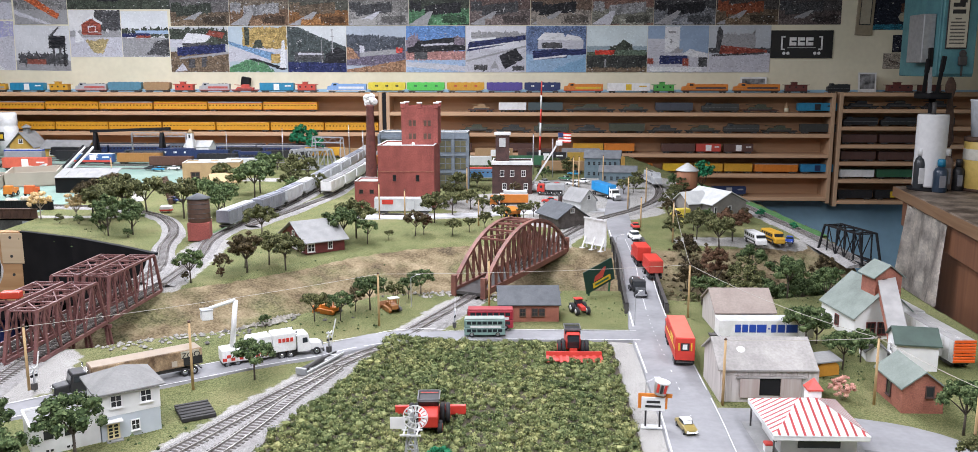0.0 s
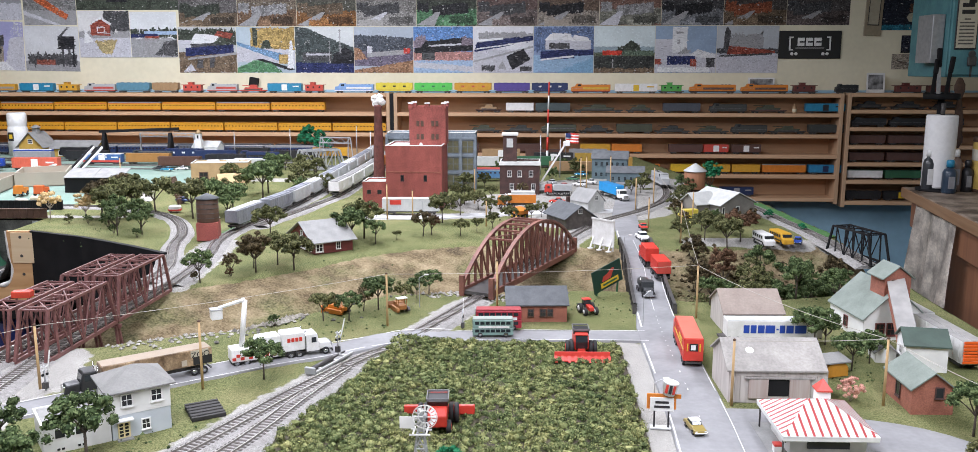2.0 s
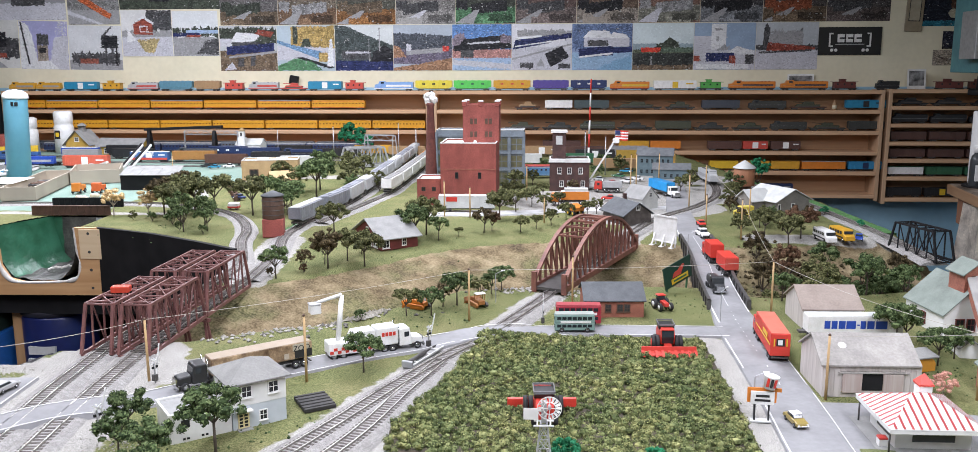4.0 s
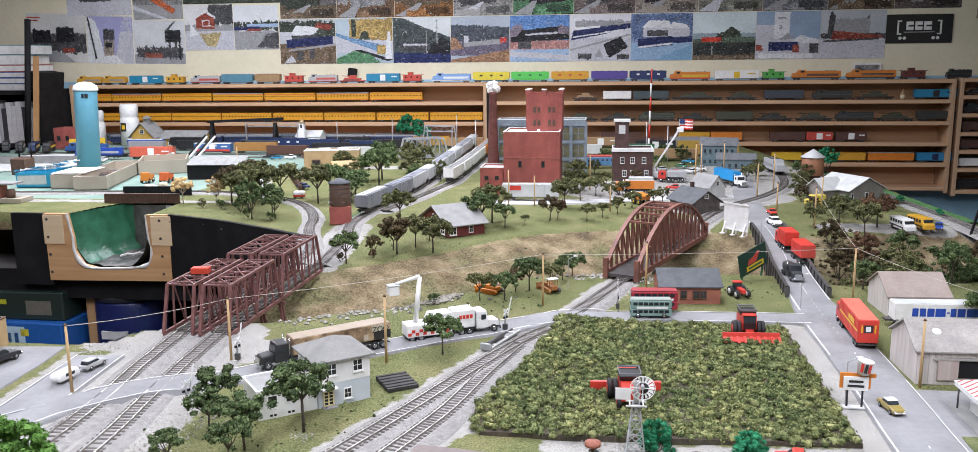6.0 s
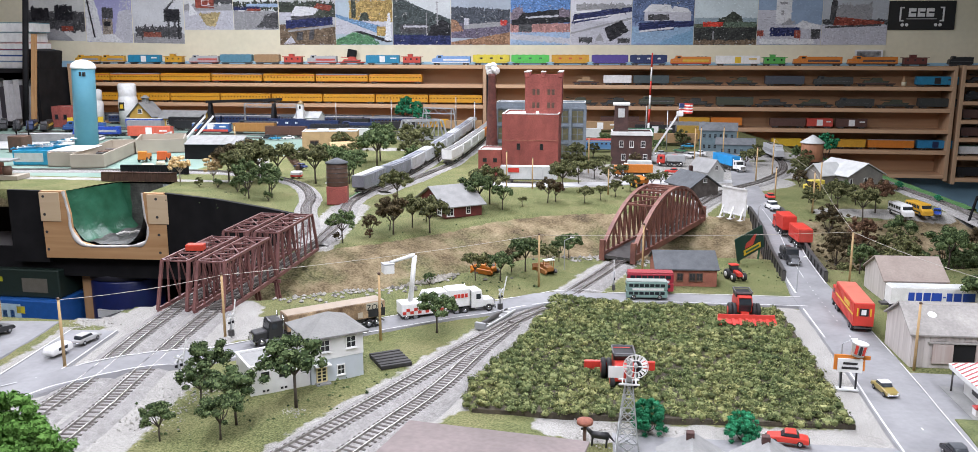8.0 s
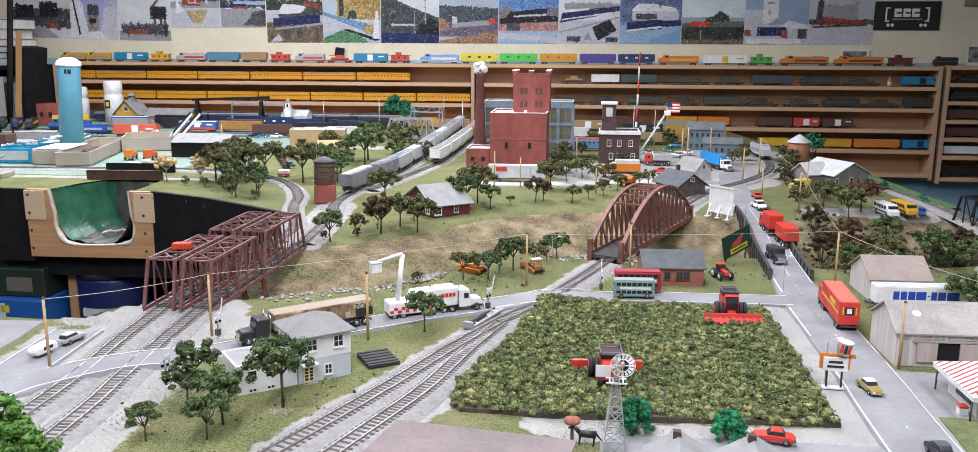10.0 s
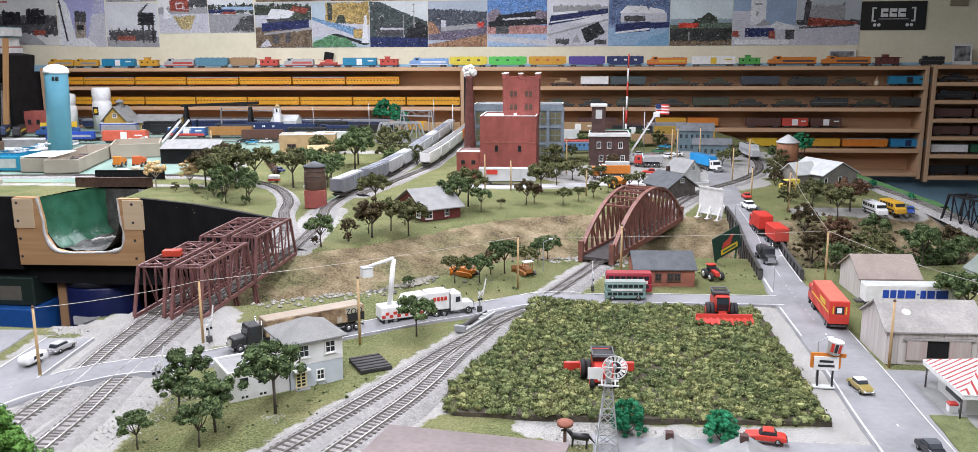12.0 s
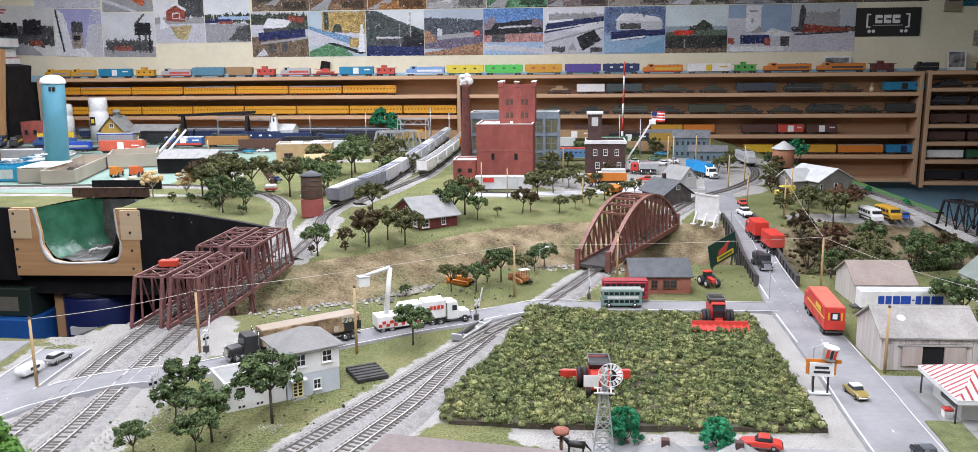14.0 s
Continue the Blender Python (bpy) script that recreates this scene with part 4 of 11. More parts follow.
# white two-storey tower house with a flat-roofed wing
sh = base("tower_house", "white two-storey model house with grey hip roof and low wing", "house", turned(-0.449, 1.023, 0.0215, 38))
part("lower_wall", B((-0.034, 0.034, -0.035, 0.035, 0, 0.030)), mat("pale_blue_grey_siding", (0.50, 0.54, 0.57), (0.44, 0.48, 0.51), 0.7, 40, 0.1), sh)
part("upper_wall", B((-0.0345, 0.0345, -0.0355, 0.0355, 0.030, 0.0605)), M_WHITE, sh)
part("roof", hip_roof(0.069, 0.071, 0.0605, 0.0795, 0.006, 0.004), mat("slate_house_roof", (0.22, 0.218, 0.205), (0.175, 0.173, 0.165), 0.75, 40, 0.2, fine=0.08), sh)
for u in (-0.016, 0.018):
    window(sh, "s", 0.069, 0.071, u, 0.041, 0.012, 0.014)
window(sh, "s", 0.068, 0.070, 0.004, 0.008, 0.009, 0.012)
window(sh, "e", 0.069, 0.071, -0.012, 0.041, 0.011, 0.013)
dr = part("door", fbox(face_frame("s", 0.068, 0.07), -0.028, -0.014, 0.0, 0.0015, 0.0, 0.022), paint(0.74, 0.64, 0.36), sh, "cream yellow glazed door")
bm = bmesh.new()
for i in range(2):
    for j in range(4):
        box(bm, -0.0265 + i * 0.0062, -0.0223 + i * 0.0062, -0.0368, -0.0366, 0.004 + j * 0.0043, 0.007 + j * 0.0043)
part("pane", bm, M_DKGLASS, dr)
part("canopy", B((-0.031, -0.011, -0.045, -0.035, 0.0245, 0.026)), M_WHITE, sh)
part("step", B((-0.03, -0.012, -0.044, -0.035, 0, 0.002)), M_GREYROOF, sh)
part("wing_wall", B((-0.108, -0.035, -0.033, 0.028, 0, 0.034)), M_WHITE, sh)
part("wing_roof", B((-0.106, -0.0355, -0.031, 0.026, 0.034, 0.0352)), M_GREYROOF, sh)
bm = bmesh.new()
for q in ((-0.109, -0.035, -0.034, -0.0315), (-0.109, -0.035, 0.0265, 0.029), (-0.109, -0.1065, -0.0315, 0.0265)):
    box(bm, *q, 0.034, 0.0375)
part("parapet", bm, M_WHITE, sh)
for u in (-0.09, -0.068):
    part("window", B((u - 0.005, u + 0.005, -0.0336, -0.0331, 0.018, 0.028)), M_DKGLASS, sh)
    part("vent", B((u - 0.004, u - 0.0008, -0.0336, -0.0331, 0.003, 0.0055)), M_DKGLASS, sh)
    part("vent", B((u + 0.0008, u + 0.004, -0.0336, -0.0331, 0.003, 0.0055)), M_DKGLASS, sh)

M_DKTIMBER = mat("black_stained_timber", (0.018, 0.017, 0.016), (0.03, 0.028, 0.026), 0.7, 80, 0.2)
pal = base("timber_stack", "black stained timber planks stacked flat on the grass", "timber stack", turned(-0.378, 1.066, 0.0225, 32))
for k in range(10):
    part("plank", B((-0.021, 0.021, -0.026 + k * 0.0052, -0.0212 + k * 0.0052, 0, 0.005 + 0.001 * (k % 2)), bevel=0.0004), M_DKTIMBER, pal)

# small brick freight house by the arch bridge
gable_house("brick_depot", "low red brick freight house with dark slate roof", turned(0.045, 1.614, 0, 4), 0.108, 0.095, 0.033, 0.055, M_BRICK_OR, M_SLATE, "x",
            [("s", -0.012, 0.012, 0.010, 0.013), ("s", 0.010, 0.012, 0.010, 0.013), ("s", 0.023, 0.012, 0.010, 0.013), ("s", -0.040, 0.012, 0.012, 0.013), ("e", 0.0, 0.012, 0.012, 0.013)], casing=M_BROWN)

# weathered barn by the road
barn = gable_house("barn", "weathered grey plank barn with a half-open sliding door", turned(0.3765, 1.245, 0, 1.5), 0.130, 0.10, 0.048, 0.077, M_BARNWALL, M_BARNROOF, "x", category="barn")
part("opening", B((-0.011, 0.018, -0.0506, -0.0501, 0.010, 0.034)), M_BLACK, barn, "dark open doorway")
for x0, x1 in ((-0.038, -0.011), (0.018, 0.046)):
    dr = part("sliding_door", B((x0, x1, -0.053, -0.0505, 0.007, 0.035), bevel=0.0004), wood("bleached_red_planks", (0.36, 0.28, 0.25), (0.46, 0.41, 0.38), 24, 2, 0.85), barn, "bleached plank sliding door")
part("door_rail", B((-0.044, 0.053, -0.0535, -0.0505, 0.0355, 0.0372)), M_BARNROOF, barn)
for k in range(18):
    x = -0.064 + k * 0.0075
    part("plank", B((x, x + 0.0068, -0.0507, -0.0498, 0.0385, 0.0475), *(() if -0.045 < x < 0.046 else ((x, x + 0.0068, -0.0507, -0.0498, 0.0005, 0.0383),))), M_BARNWALL, barn)
part("patch", lathe([(0.006, 0), (0.006, 0.0006)], 12), M_WHITE, barn, "white patch on the roof").matrix_world = turned(0.346, 1.223, 0.0665, 0) @ pose(0, 0, 0, 29, 0, 0)
gable_house("plank_shed", "grey plank shed with a pinkish tan roof", turned(0.422, 1.567, 0, 2), 0.100, 0.104, 0.038, 0.067, M_BARNWALL, M_TANROOF, "x", category="shed")

# striped drive-in restaurant
M_REDSTRIPE = paint(0.40, 0.065, 0.065)
dv = base("drive_in_restaurant", "white drive-in restaurant with red and white striped hip roof", "restaurant", turned(0.388, 1.056, 0, 1))
part("wall", B((-0.04, 0.05, -0.035, 0.045, 0, 0.032)), M_WHITE, dv)
part("kerb", B((-0.062, 0.065, -0.066, 0.064, 0, 0.003)), M_GREYROOF, dv)
part("canopy_fascia", B((-0.056, 0.056, -0.058, 0.058, 0.030, 0.0365), bevel=0.001), M_WHITE, dv)
part("window", B((-0.0412, -0.0402, -0.02, 0.02, 0.012, 0.026)), M_DKGLASS, dv)
part("window", B((-0.02, 0.03, -0.0362, -0.0352, 0.012, 0.026)), M_DKGLASS, dv)
ZR, RB = 0.0367, 0.058
bm = hip_roof(0.112, 0.116, ZR, 0.061, 0.0, 0.02)
part("roof", bm, M_WHITE, dv)


def roof_strip(bm, side, a, b):
    """A band on the roof slope of that side, from a to b along the eave, laid just above the roof."""
    x, y, zt = 0.056, 0.058, 0.061
    for s in (side,):
        if s in "sn":
            k = -1 if s == "s" else 1
            n0, n1 = min(a, b), max(a, b)
            def top(u):
                return max(0.0, min(1.0, (0.056 - abs(u)) / 0.046)) if abs(u) > 0.01 else 1.0
            q = [(n0, 0), (n1, 0), (n1, top(n1)), (n0, top(n0))]
            pts = [(u, k * y * (1 - t), ZR + (zt - ZR) * t + 0.0006) for u, t in q]
        else:
            k = -1 if s == "w" else 1
            n0, n1 = min(a, b), max(a, b)
            def top(u):
                return 1 - abs(u) / y
            q = [(n0, 0), (n1, 0), (n1, top(n1)), (n0, top(n0))]
            pts = [(k * (x - (x - 0.01) * t), u, ZR + (zt - ZR) * t + 0.0006) for u, t in q]
        bm.faces.new([bm.verts.new(p) for p in pts])


for side in "snew":
    for k in range(-5, 6):
        bm = bmesh.new()
        roof_strip(bm, side, k * 0.0098 - 0.0015, k * 0.0098 + 0.0015)
        bmesh.ops.recalc_face_normals(bm, faces=bm.faces[:])
        part("stripe", bm, M_REDSTRIPE, dv)
part("cupola", B((0.008, 0.024, 0.02, 0.036, 0.046, 0.064)), M_WHITE, dv)
bm = hip_roof(0.016, 0.016, 0.064, 0.077, 0.0015)
bmesh.ops.translate(bm, vec=(0.016, 0.028, 0), verts=bm.verts[:])
part("cupola_roof", bm, paint(0.62, 0.07, 0.05), dv, "red pointed cupola roof")
for y in (-0.05, 0.05):
    part("post", tube(bmesh.new(), (-0.053, y, 0.003), (-0.053, y, 0.031), 0.0012), M_DKSTEEL, dv)
bin_ = base("vending_cooler", "small red and white cooler box under the canopy", "cooler", turned(0.337, 1.03, 0.003, 0))
part("cabinet", B((-0.005, 0.005, -0.005, 0.005, 0, 0.008)), M_WHITE, bin_)
part("lid", B((-0.0055, 0.0055, -0.0055, 0.0055, 0.008, 0.011), bevel=0.0008), paint(0.5, 0.05, 0.04), bin_)

# brick shed, grain elevator, huts at the edge
gable_house("brick_shed", "small red brick shed with grey gable roof and louvred vent", turned(0.575, 1.205, 0, 1), 0.055, 0.084, 0.037, 0.058, M_BRICK_OR, M_GREENROOF, "y",
            [("s", 0.008, 0.024, 0.010, 0.014), ("w", 0.0, 0.012, 0.012, 0.022)], casing=M_BRICK_DK, category="shed", cross=False)
ev = gable_house("grain_elevator", "white grain elevator barn with grey-green roof and brick cupola", turned(0.646, 1.552, 0, 8), 0.110, 0.12, 0.040, 0.090, M_WHITE, M_GREENROOF, "y",
                 [("s", -0.026, 0.010, 0.014, 0.020), ("s", -0.006, 0.010, 0.014, 0.020), ("s", 0.032, 0.008, 0.014, 0.020), ("w", 0.0, 0.010, 0.012, 0.018)], casing=M_REDWALL, category="barn")
part("cupola_wall", gable_wall(0.046, 0.046, 0.108, 0.126, "y"), M_BRICK_OR, ev).location = (0.004, -0.030, 0)
bm = bmesh.new()
for s in (-1, 1):
    bm = bmesh.new()
    vs = [bm.verts.new(c) for c in ((0.004, -0.057, 0.127), (0.004 + s * 0.029, -0.057, 0.105), (0.004 + s * 0.029, -0.002, 0.105), (0.004, -0.002, 0.127))]
    r = bmesh.ops.extrude_face_region(bm, geom=[bm.faces.new(vs)])
    bmesh.ops.translate(bm, vec=(0, 0, 0.002), verts=[v for v in r["geom"] if isinstance(v, bmesh.types.BMVert)])
    bmesh.ops.recalc_face_normals(bm, faces=bm.faces[:])
    part("cupola_roof", bm, M_GREENROOF, ev)
for u in (-0.004, 0.010):
    part("cupola_window", B((u - 0.004, u + 0.003, -0.0542, -0.0532, 0.094, 0.105)), M_BROWN, ev)
M_CORR = mat("corrugated_pale_metal", (0.50, 0.49, 0.47), (0.38, 0.37, 0.36), 0.5, 40, 0.2, metal=0.3)
ch = base("grain_conveyor", "sloping covered conveyor with corrugated pale roof", "conveyor", pose(0, 0, 0))
part("gallery", beam(bmesh.new(), (0.655, 1.510, 0.095), (0.633, 1.394, 0.034), 0.024, 0.020), M_BRICK_OR, ch)
part("roof", beam(bmesh.new(), (0.655, 1.508, 0.1075), (0.633, 1.392, 0.0465), 0.029, 0.003), M_CORR, ch)
gable_house("feed_hut", "white clapboard hut with dark green gable roof", turned(0.645, 1.362, 0, -9), 0.060, 0.055, 0.042, 0.060, M_WHITE, mat("dark_green_roof", (0.07, 0.105, 0.085), (0.055, 0.08, 0.066), 0.7, 40, 0.2), "x", [("w", 0.0, 0.02, 0.012, 0.013)], category="hut")
gable_house("lean_to", "small grey lean-to beside the hut", turned(0.598, 1.395, 0, -6), 0.03, 0.045, 0.018, 0.030, M_WHITE, M_GREYROOF, "y", category="hut")
tent = base("quonset_hut", "round-topped orange hut with grey roof edge", "hut", turned(0.492, 1.322, 0, 20))
bm = bmesh.new()
prism(bm, [(-0.020, 0)] + [(0.020, 0)] + [(0.020 * math.cos(a), 0.010 + 0.013 * math.sin(a)) for a in [k * math.pi / 10 for k in range(11)]], -0.018, 0.018)
part("shell", bm, paint(0.55, 0.25, 0.03, 0.6), tent)
part("roof", hip_roof(0.046, 0.042, 0.0235, 0.033, 0.0, 0.03), M_GREYROOF, tent)

kio = base("lot_office", "small tan flat-roofed office beside the parking lot", "building", turned(-1.045, 1.135, 0.0215, 6))
parapet_block(kio, 0.085, 0.060, 0.045, M_TAN, M_GREYROOF, M_BROWN)
window(kio, "e", 0.085, 0.060, -0.012, 0.014, 0.016, 0.016, M_WHITE)
window(kio, "s", 0.085, 0.060, 0.02, 0.014, 0.016, 0.016, M_WHITE)

# brewery with tower, annex and chimney
bw = base("brewery", "tall red brick brewery with stepped tower and parapets", "factory", turned(-0.325, 2.715, 0.034, 0))
parapet_block(bw, 0.170, 0.17, 0.193, M_BRICK_RED, M_LTROOF, M_WHITE)
parapet_block(bw, 0.112, 0.09, 0.118, M_BRICK_RED, M_GREYROOF, M_BRICK_RED, "tower_wall", cx=0.033, cy=0.04, z0=0.187)
for q in ((-0.018, -0.0), (0.033, -0.0), (0.084, -0.0), (-0.018, 0.08), (0.084, 0.08)):
    part("turret", B((q[0] - 0.007, q[0] + 0.007, q[1] - 0.007, q[1] + 0.007, 0.298, 0.313), bevel=0.001), M_BRICK_RED, bw)
    part("turret_cap", B((q[0] - 0.008, q[0] + 0.008, q[1] - 0.008, q[1] + 0.008, 0.313, 0.317), bevel=0.001), M_WHITE, bw)
for u in (-0.035, 0.035):
    for z in (0.085, 0.015):
        if z > 0.05 or u > 0:
            window(bw, "s", 0.17, 0.17, u, z, 0.009, 0.018, M_BRICK_DK, cross=False, sill=False)
part("string_course", B((-0.0862, 0.0862, -0.0862, -0.085, 0.112, 0.1145)), M_BRICK_OR, bw)
for u in (0.004, 0.017, 0.050, 0.063):
    for z in (0.205, 0.245):
        part("tower_window", B((u - 0.0045, u + 0.0045, -0.0065, -0.0048, z, z + 0.017)), M_BROWN, bw)
for u in (-0.02, 0.02):
    part("roof_vent", lathe([(0.005, 0.187), (0.005, 0.196), (0.003, 0.199)], 10), M_WHITE, bw).location = (u, -0.06, 0)
an = base("brewery_annex", "low red brick annex with flat roof", "building", turned(-0.448, 2.69, 0.034, 0))
parapet_block(an, 0.072, 0.10, 0.083, M_BRICK_RED, M_LTROOF, M_LTROOF)
for u in (-0.016, 0.016):
    window(an, "s", 0.072, 0.10, u, 0.045, 0.011, 0.011, M_BRICK_DK, cross=False, sill=False)
cm = base("factory_chimney", "tapered red brick chimney with cotton smoke", "chimney", turned(-0.466, 2.83, 0.027, 0))
part("shaft", lathe([(0.0225, 0), (0.020, 0.06), (0.0115, 0.300), (0.0135, 0.304), (0.0135, 0.312), (0.010, 0.312)], 18), mat("brown_chimney_brick", (0.17, 0.06, 0.048), (0.11, 0.04, 0.034), 0.8, 60, 0.3, fine=0.2), cm)
bm = bmesh.new()
rs = random.Random(4)
for k in range(14):
    bmesh.ops.create_icosphere(bm, subdivisions=2, radius=rs.uniform(0.008, 0.013), matrix=Matrix.Translation((rs.uniform(-0.012, 0.016), rs.uniform(-0.01, 0.01), 0.314 + rs.uniform(0, 0.024))))
for v in bm.verts:
    v.co += Vector((noise.noise(v.co * 150), noise.noise(v.co * 150 + Vector((5, 0, 0))), noise.noise(v.co * 150 + Vector((0, 5, 0))))) * 0.004
part("cotton_smoke", bm, M_WHITE, cm, "white cotton wool smoke")
gy = base("concrete_warehouse", "blue-grey concrete warehouse with three open window bays", "factory", turned(-0.325, 3.12, 0.034, 0))
parapet_block(gy, 0.31, 0.10, 0.20, M_CONC, M_LTROOF, M_LTROOF)
for z in (0.01, 0.07, 0.13):
    for k in range(6):
        u = -0.129 + k * 0.0516
        wn = part("window_bay", B((u - 0.019, u + 0.019, -0.0512, -0.0502, z, z + 0.04)), mat("dusty_panes", (0.16, 0.15, 0.08), (0.10, 0.10, 0.07), 0.3, 60, 0.1) if (z, k) == (0.01, 0) else bpy.data.materials["dusty_panes"], gy)
        part("mullion", B((u - 0.019, u + 0.019, -0.0518, -0.0512, z + 0.019, z + 0.021), (u - 0.001, u + 0.001, -0.0518, -0.0512, z, z + 0.04)), M_CONC, wn)
for k in range(7):
    u = -0.155 + k * 0.0517
    part("pilaster", B((u - 0.0045, u + 0.0045, -0.056, -0.05, 0, 0.192)), M_CONC, gy)
for z in (0.06, 0.12, 0.18):
    part("band", B((-0.155, 0.155, -0.054, -0.0501, z - 0.004, z + 0.003)), M_CONC, gy)

# fire station
fs = base("brick_fire_station", "dark brown brick station with white cornice and windows", "building", turned(-0.012, 3.0, 0.034, 0))
parapet_block(fs, 0.134, 0.10, 0.112, M_BRICK_DK, M_LTROOF, M_WHITE, rise=0.008)
part("cornice", B((-0.070, 0.070, -0.054, -0.05, 0.1, 0.111)), M_WHITE, fs)
for z in (0.018, 0.062):
    for u in (-0.034, 0.0, 0.038):
        window(fs, "s", 0.134, 0.10, u + (0.008 if z < 0.03 and u else 0), z, 0.012, 0.019)
part("hose_tower", B((-0.058, -0.012, 0.005, 0.048, 0.10, 0.195)), M_BRICK_DK, fs)
part("tower_cap", B((-0.063, -0.007, 0.0, 0.053, 0.195, 0.203), bevel=0.001), M_WHITE, fs)
part("tower_louvre", B((-0.046, -0.024, 0.0035, 0.0045, 0.155, 0.185)), M_LTROOF, fs)

# teal mill, white church-like house, dark depot behind the arch
M_SLATEROOF = mat("slate_grey_roof", (0.17, 0.18, 0.19), (0.12, 0.13, 0.14), 0.7, 50, 0.2, fine=0.15)
ml = gable_house("teal_mill", "two-storey blue-grey wooden mill with slate grey roof", turned(0.330, 3.43, 0.034, -8), 0.135, 0.10, 0.080, 0.104, M_TEAL, M_SLATEROOF, "x", [("s", u, z, 0.009, 0.014) for u in (-0.05, -0.03, -0.01, 0.01, 0.03, 0.05) for z in (0.012, 0.052)], casing=M_TEAL)
gable_house("teal_mill_wing", "single-storey blue-grey mill wing with slate grey roof", turned(0.378, 3.31, 0.034, -8), 0.135, 0.09, 0.040, 0.058, M_TEAL, M_SLATEROOF, "x", [("s", u, 0.01, 0.009, 0.014) for u in (-0.045, -0.022, 0.0, 0.022, 0.045)], casing=M_TEAL)
gable_house("white_chapel", "white gabled clapboard house with grey trim", turned(0.196, 2.615, 0.034, 38), 0.062, 0.08, 0.036, 0.068, M_LTROOF, M_GREYROOF, "y", [("s", 0.0, 0.04, 0.010, 0.012)])
gable_house("dark_depot", "dark timber depot with slate gable roof and chimney", turned(0.136, 2.385, 0.034, 26), 0.082, 0.115, 0.032, 0.060, M_TIE, M_SLATE, "y", [("s", 0.0, 0.042, 0.010, 0.010)], over=0.009, chimney=(0.01, 0.03, 0.009, 0.045, 0.074))
# grey shed at the right, with a wing
M_SHEDWALL = mat("grey_brown_planks", (0.22, 0.205, 0.185), (0.17, 0.16, 0.145), 0.8, 40, 0.2, fine=0.1)
gable_house("grey_freight_shed", "grey plank freight shed with broad white roof", turned(0.582, 2.559, 0.034, 28), 0.120, 0.130, 0.046, 0.076, M_SHEDWALL, M_LTROOF, "y", [("s", 0.0, 0.016, 0.010, 0.020), ("s", -0.05, 0.016, 0.008, 0.020)], over=0.008, category="shed", cross=False)
gable_house("grey_shed_wing", "grey plank wing with white roof", turned(0.512, 2.542, 0.034, 28), 0.070, 0.07, 0.044, 0.070, M_SHEDWALL, M_LTROOF, "x", over=0.006, category="shed")
# red farm house on the hill with a wide grey roof
gable_house("red_farmhouse", "dark red house with wide grey roof and white windows", turned(-0.476, 2.083, 0.028, 37), 0.098, 0.145, 0.030, 0.066, M_REDWALL, M_GREYROOF, "x", [("s", -0.036, 0.006, 0.016, 0.017), ("s", 0.012, 0.008, 0.010, 0.016), ("w", -0.045, 0.006, 0.018, 0.016), ("w", -0.015, 0.006, 0.018, 0.016), ("w", 0.015, 0.006, 0.018, 0.016), ("w", 0.045, 0.006, 0.018, 0.016), ("w", 0.0, 0.034, 0.012, 0.012)], over=0.009)
# tan flat-roofed store in the back
tn = base("tan_store", "tan stucco store with flat white roof", "building", turned(-1.134, 3.232, 0.034, 12))
parapet_block(tn, 0.205, 0.11, 0.078, M_TAN, M_LTROOF, M_LTROOF)
window(tn, "s", 0.205, 0.11, -0.058, 0.012, 0.028, 0.030, M_BROWN)
window(tn, "s", 0.205, 0.11, 0.062, 0.03, 0.020, 0.020, M_BROWN, cross=False)
window(tn, "w", 0.205, 0.11, 0.0, 0.02, 0.022, 0.028, M_BROWN, cross=False)
part("roof_vent", B((-0.05, -0.01, -0.02, 0.02, 0.069, 0.082)), M_WHITE, tn)
part("roof_vent", B((0.02, 0.06, -0.01, 0.03, 0.069, 0.08)), M_WHITE, tn)
# yellow station at the far left
ys_ = gable_house("yellow_station", "yellow railway station with grey roof and cupola", turned(-2.36, 4.12, 0.036, -5), 0.12, 0.10, 0.055, 0.115, M_YEL, M_GREYROOF, "y", [("s", 0.0, 0.065, 0.02, 0.018)], over=0.012)
part("cupola", B((-0.012, 0.012, -0.012, 0.012, 0.105, 0.135)), M_GREYROOF, ys_)
part("cupola_roof", lathe([(0.024, 0.135), (0.022, 0.138), (0.004, 0.15)], 12), M_GREYROOF, ys_)
gable_house("yellow_station_wing", "yellow station wing with long grey roof", turned(-2.155, 4.12, 0.036, -5), 0.22, 0.08, 0.046, 0.075, M_YEL, M_GREYROOF, "x", [("s", u, 0.008, 0.02, 0.02) for u in (-0.07, 0.0, 0.07)], over=0.012)
gable_house("white_church", "small white church with a square steeple", turned(-1.52, 4.12, 0.036, 0), 0.12, 0.09, 0.05, 0.075, M_WHITE, M_LTROOF, "x", chimney=None)
st = base("church_steeple", "white square steeple with dark louvre", "steeple", turned(-1.545, 4.07, 0.036, 0))
part("shaft", B((-0.016, 0.016, -0.016, 0.016, 0, 0.085)), M_WHITE, st)
part("belfry", B((-0.012, 0.012, -0.012, 0.012, 0.085, 0.115)), M_WHITE, st)
part("cap", lathe([(0.017, 0.115), (0.008, 0.128), (0.002, 0.134)], 10), M_TAN, st)
part("louvre", B((-0.004, 0.004, -0.0128, -0.0121, 0.092, 0.108)), M_DKGLASS, st)

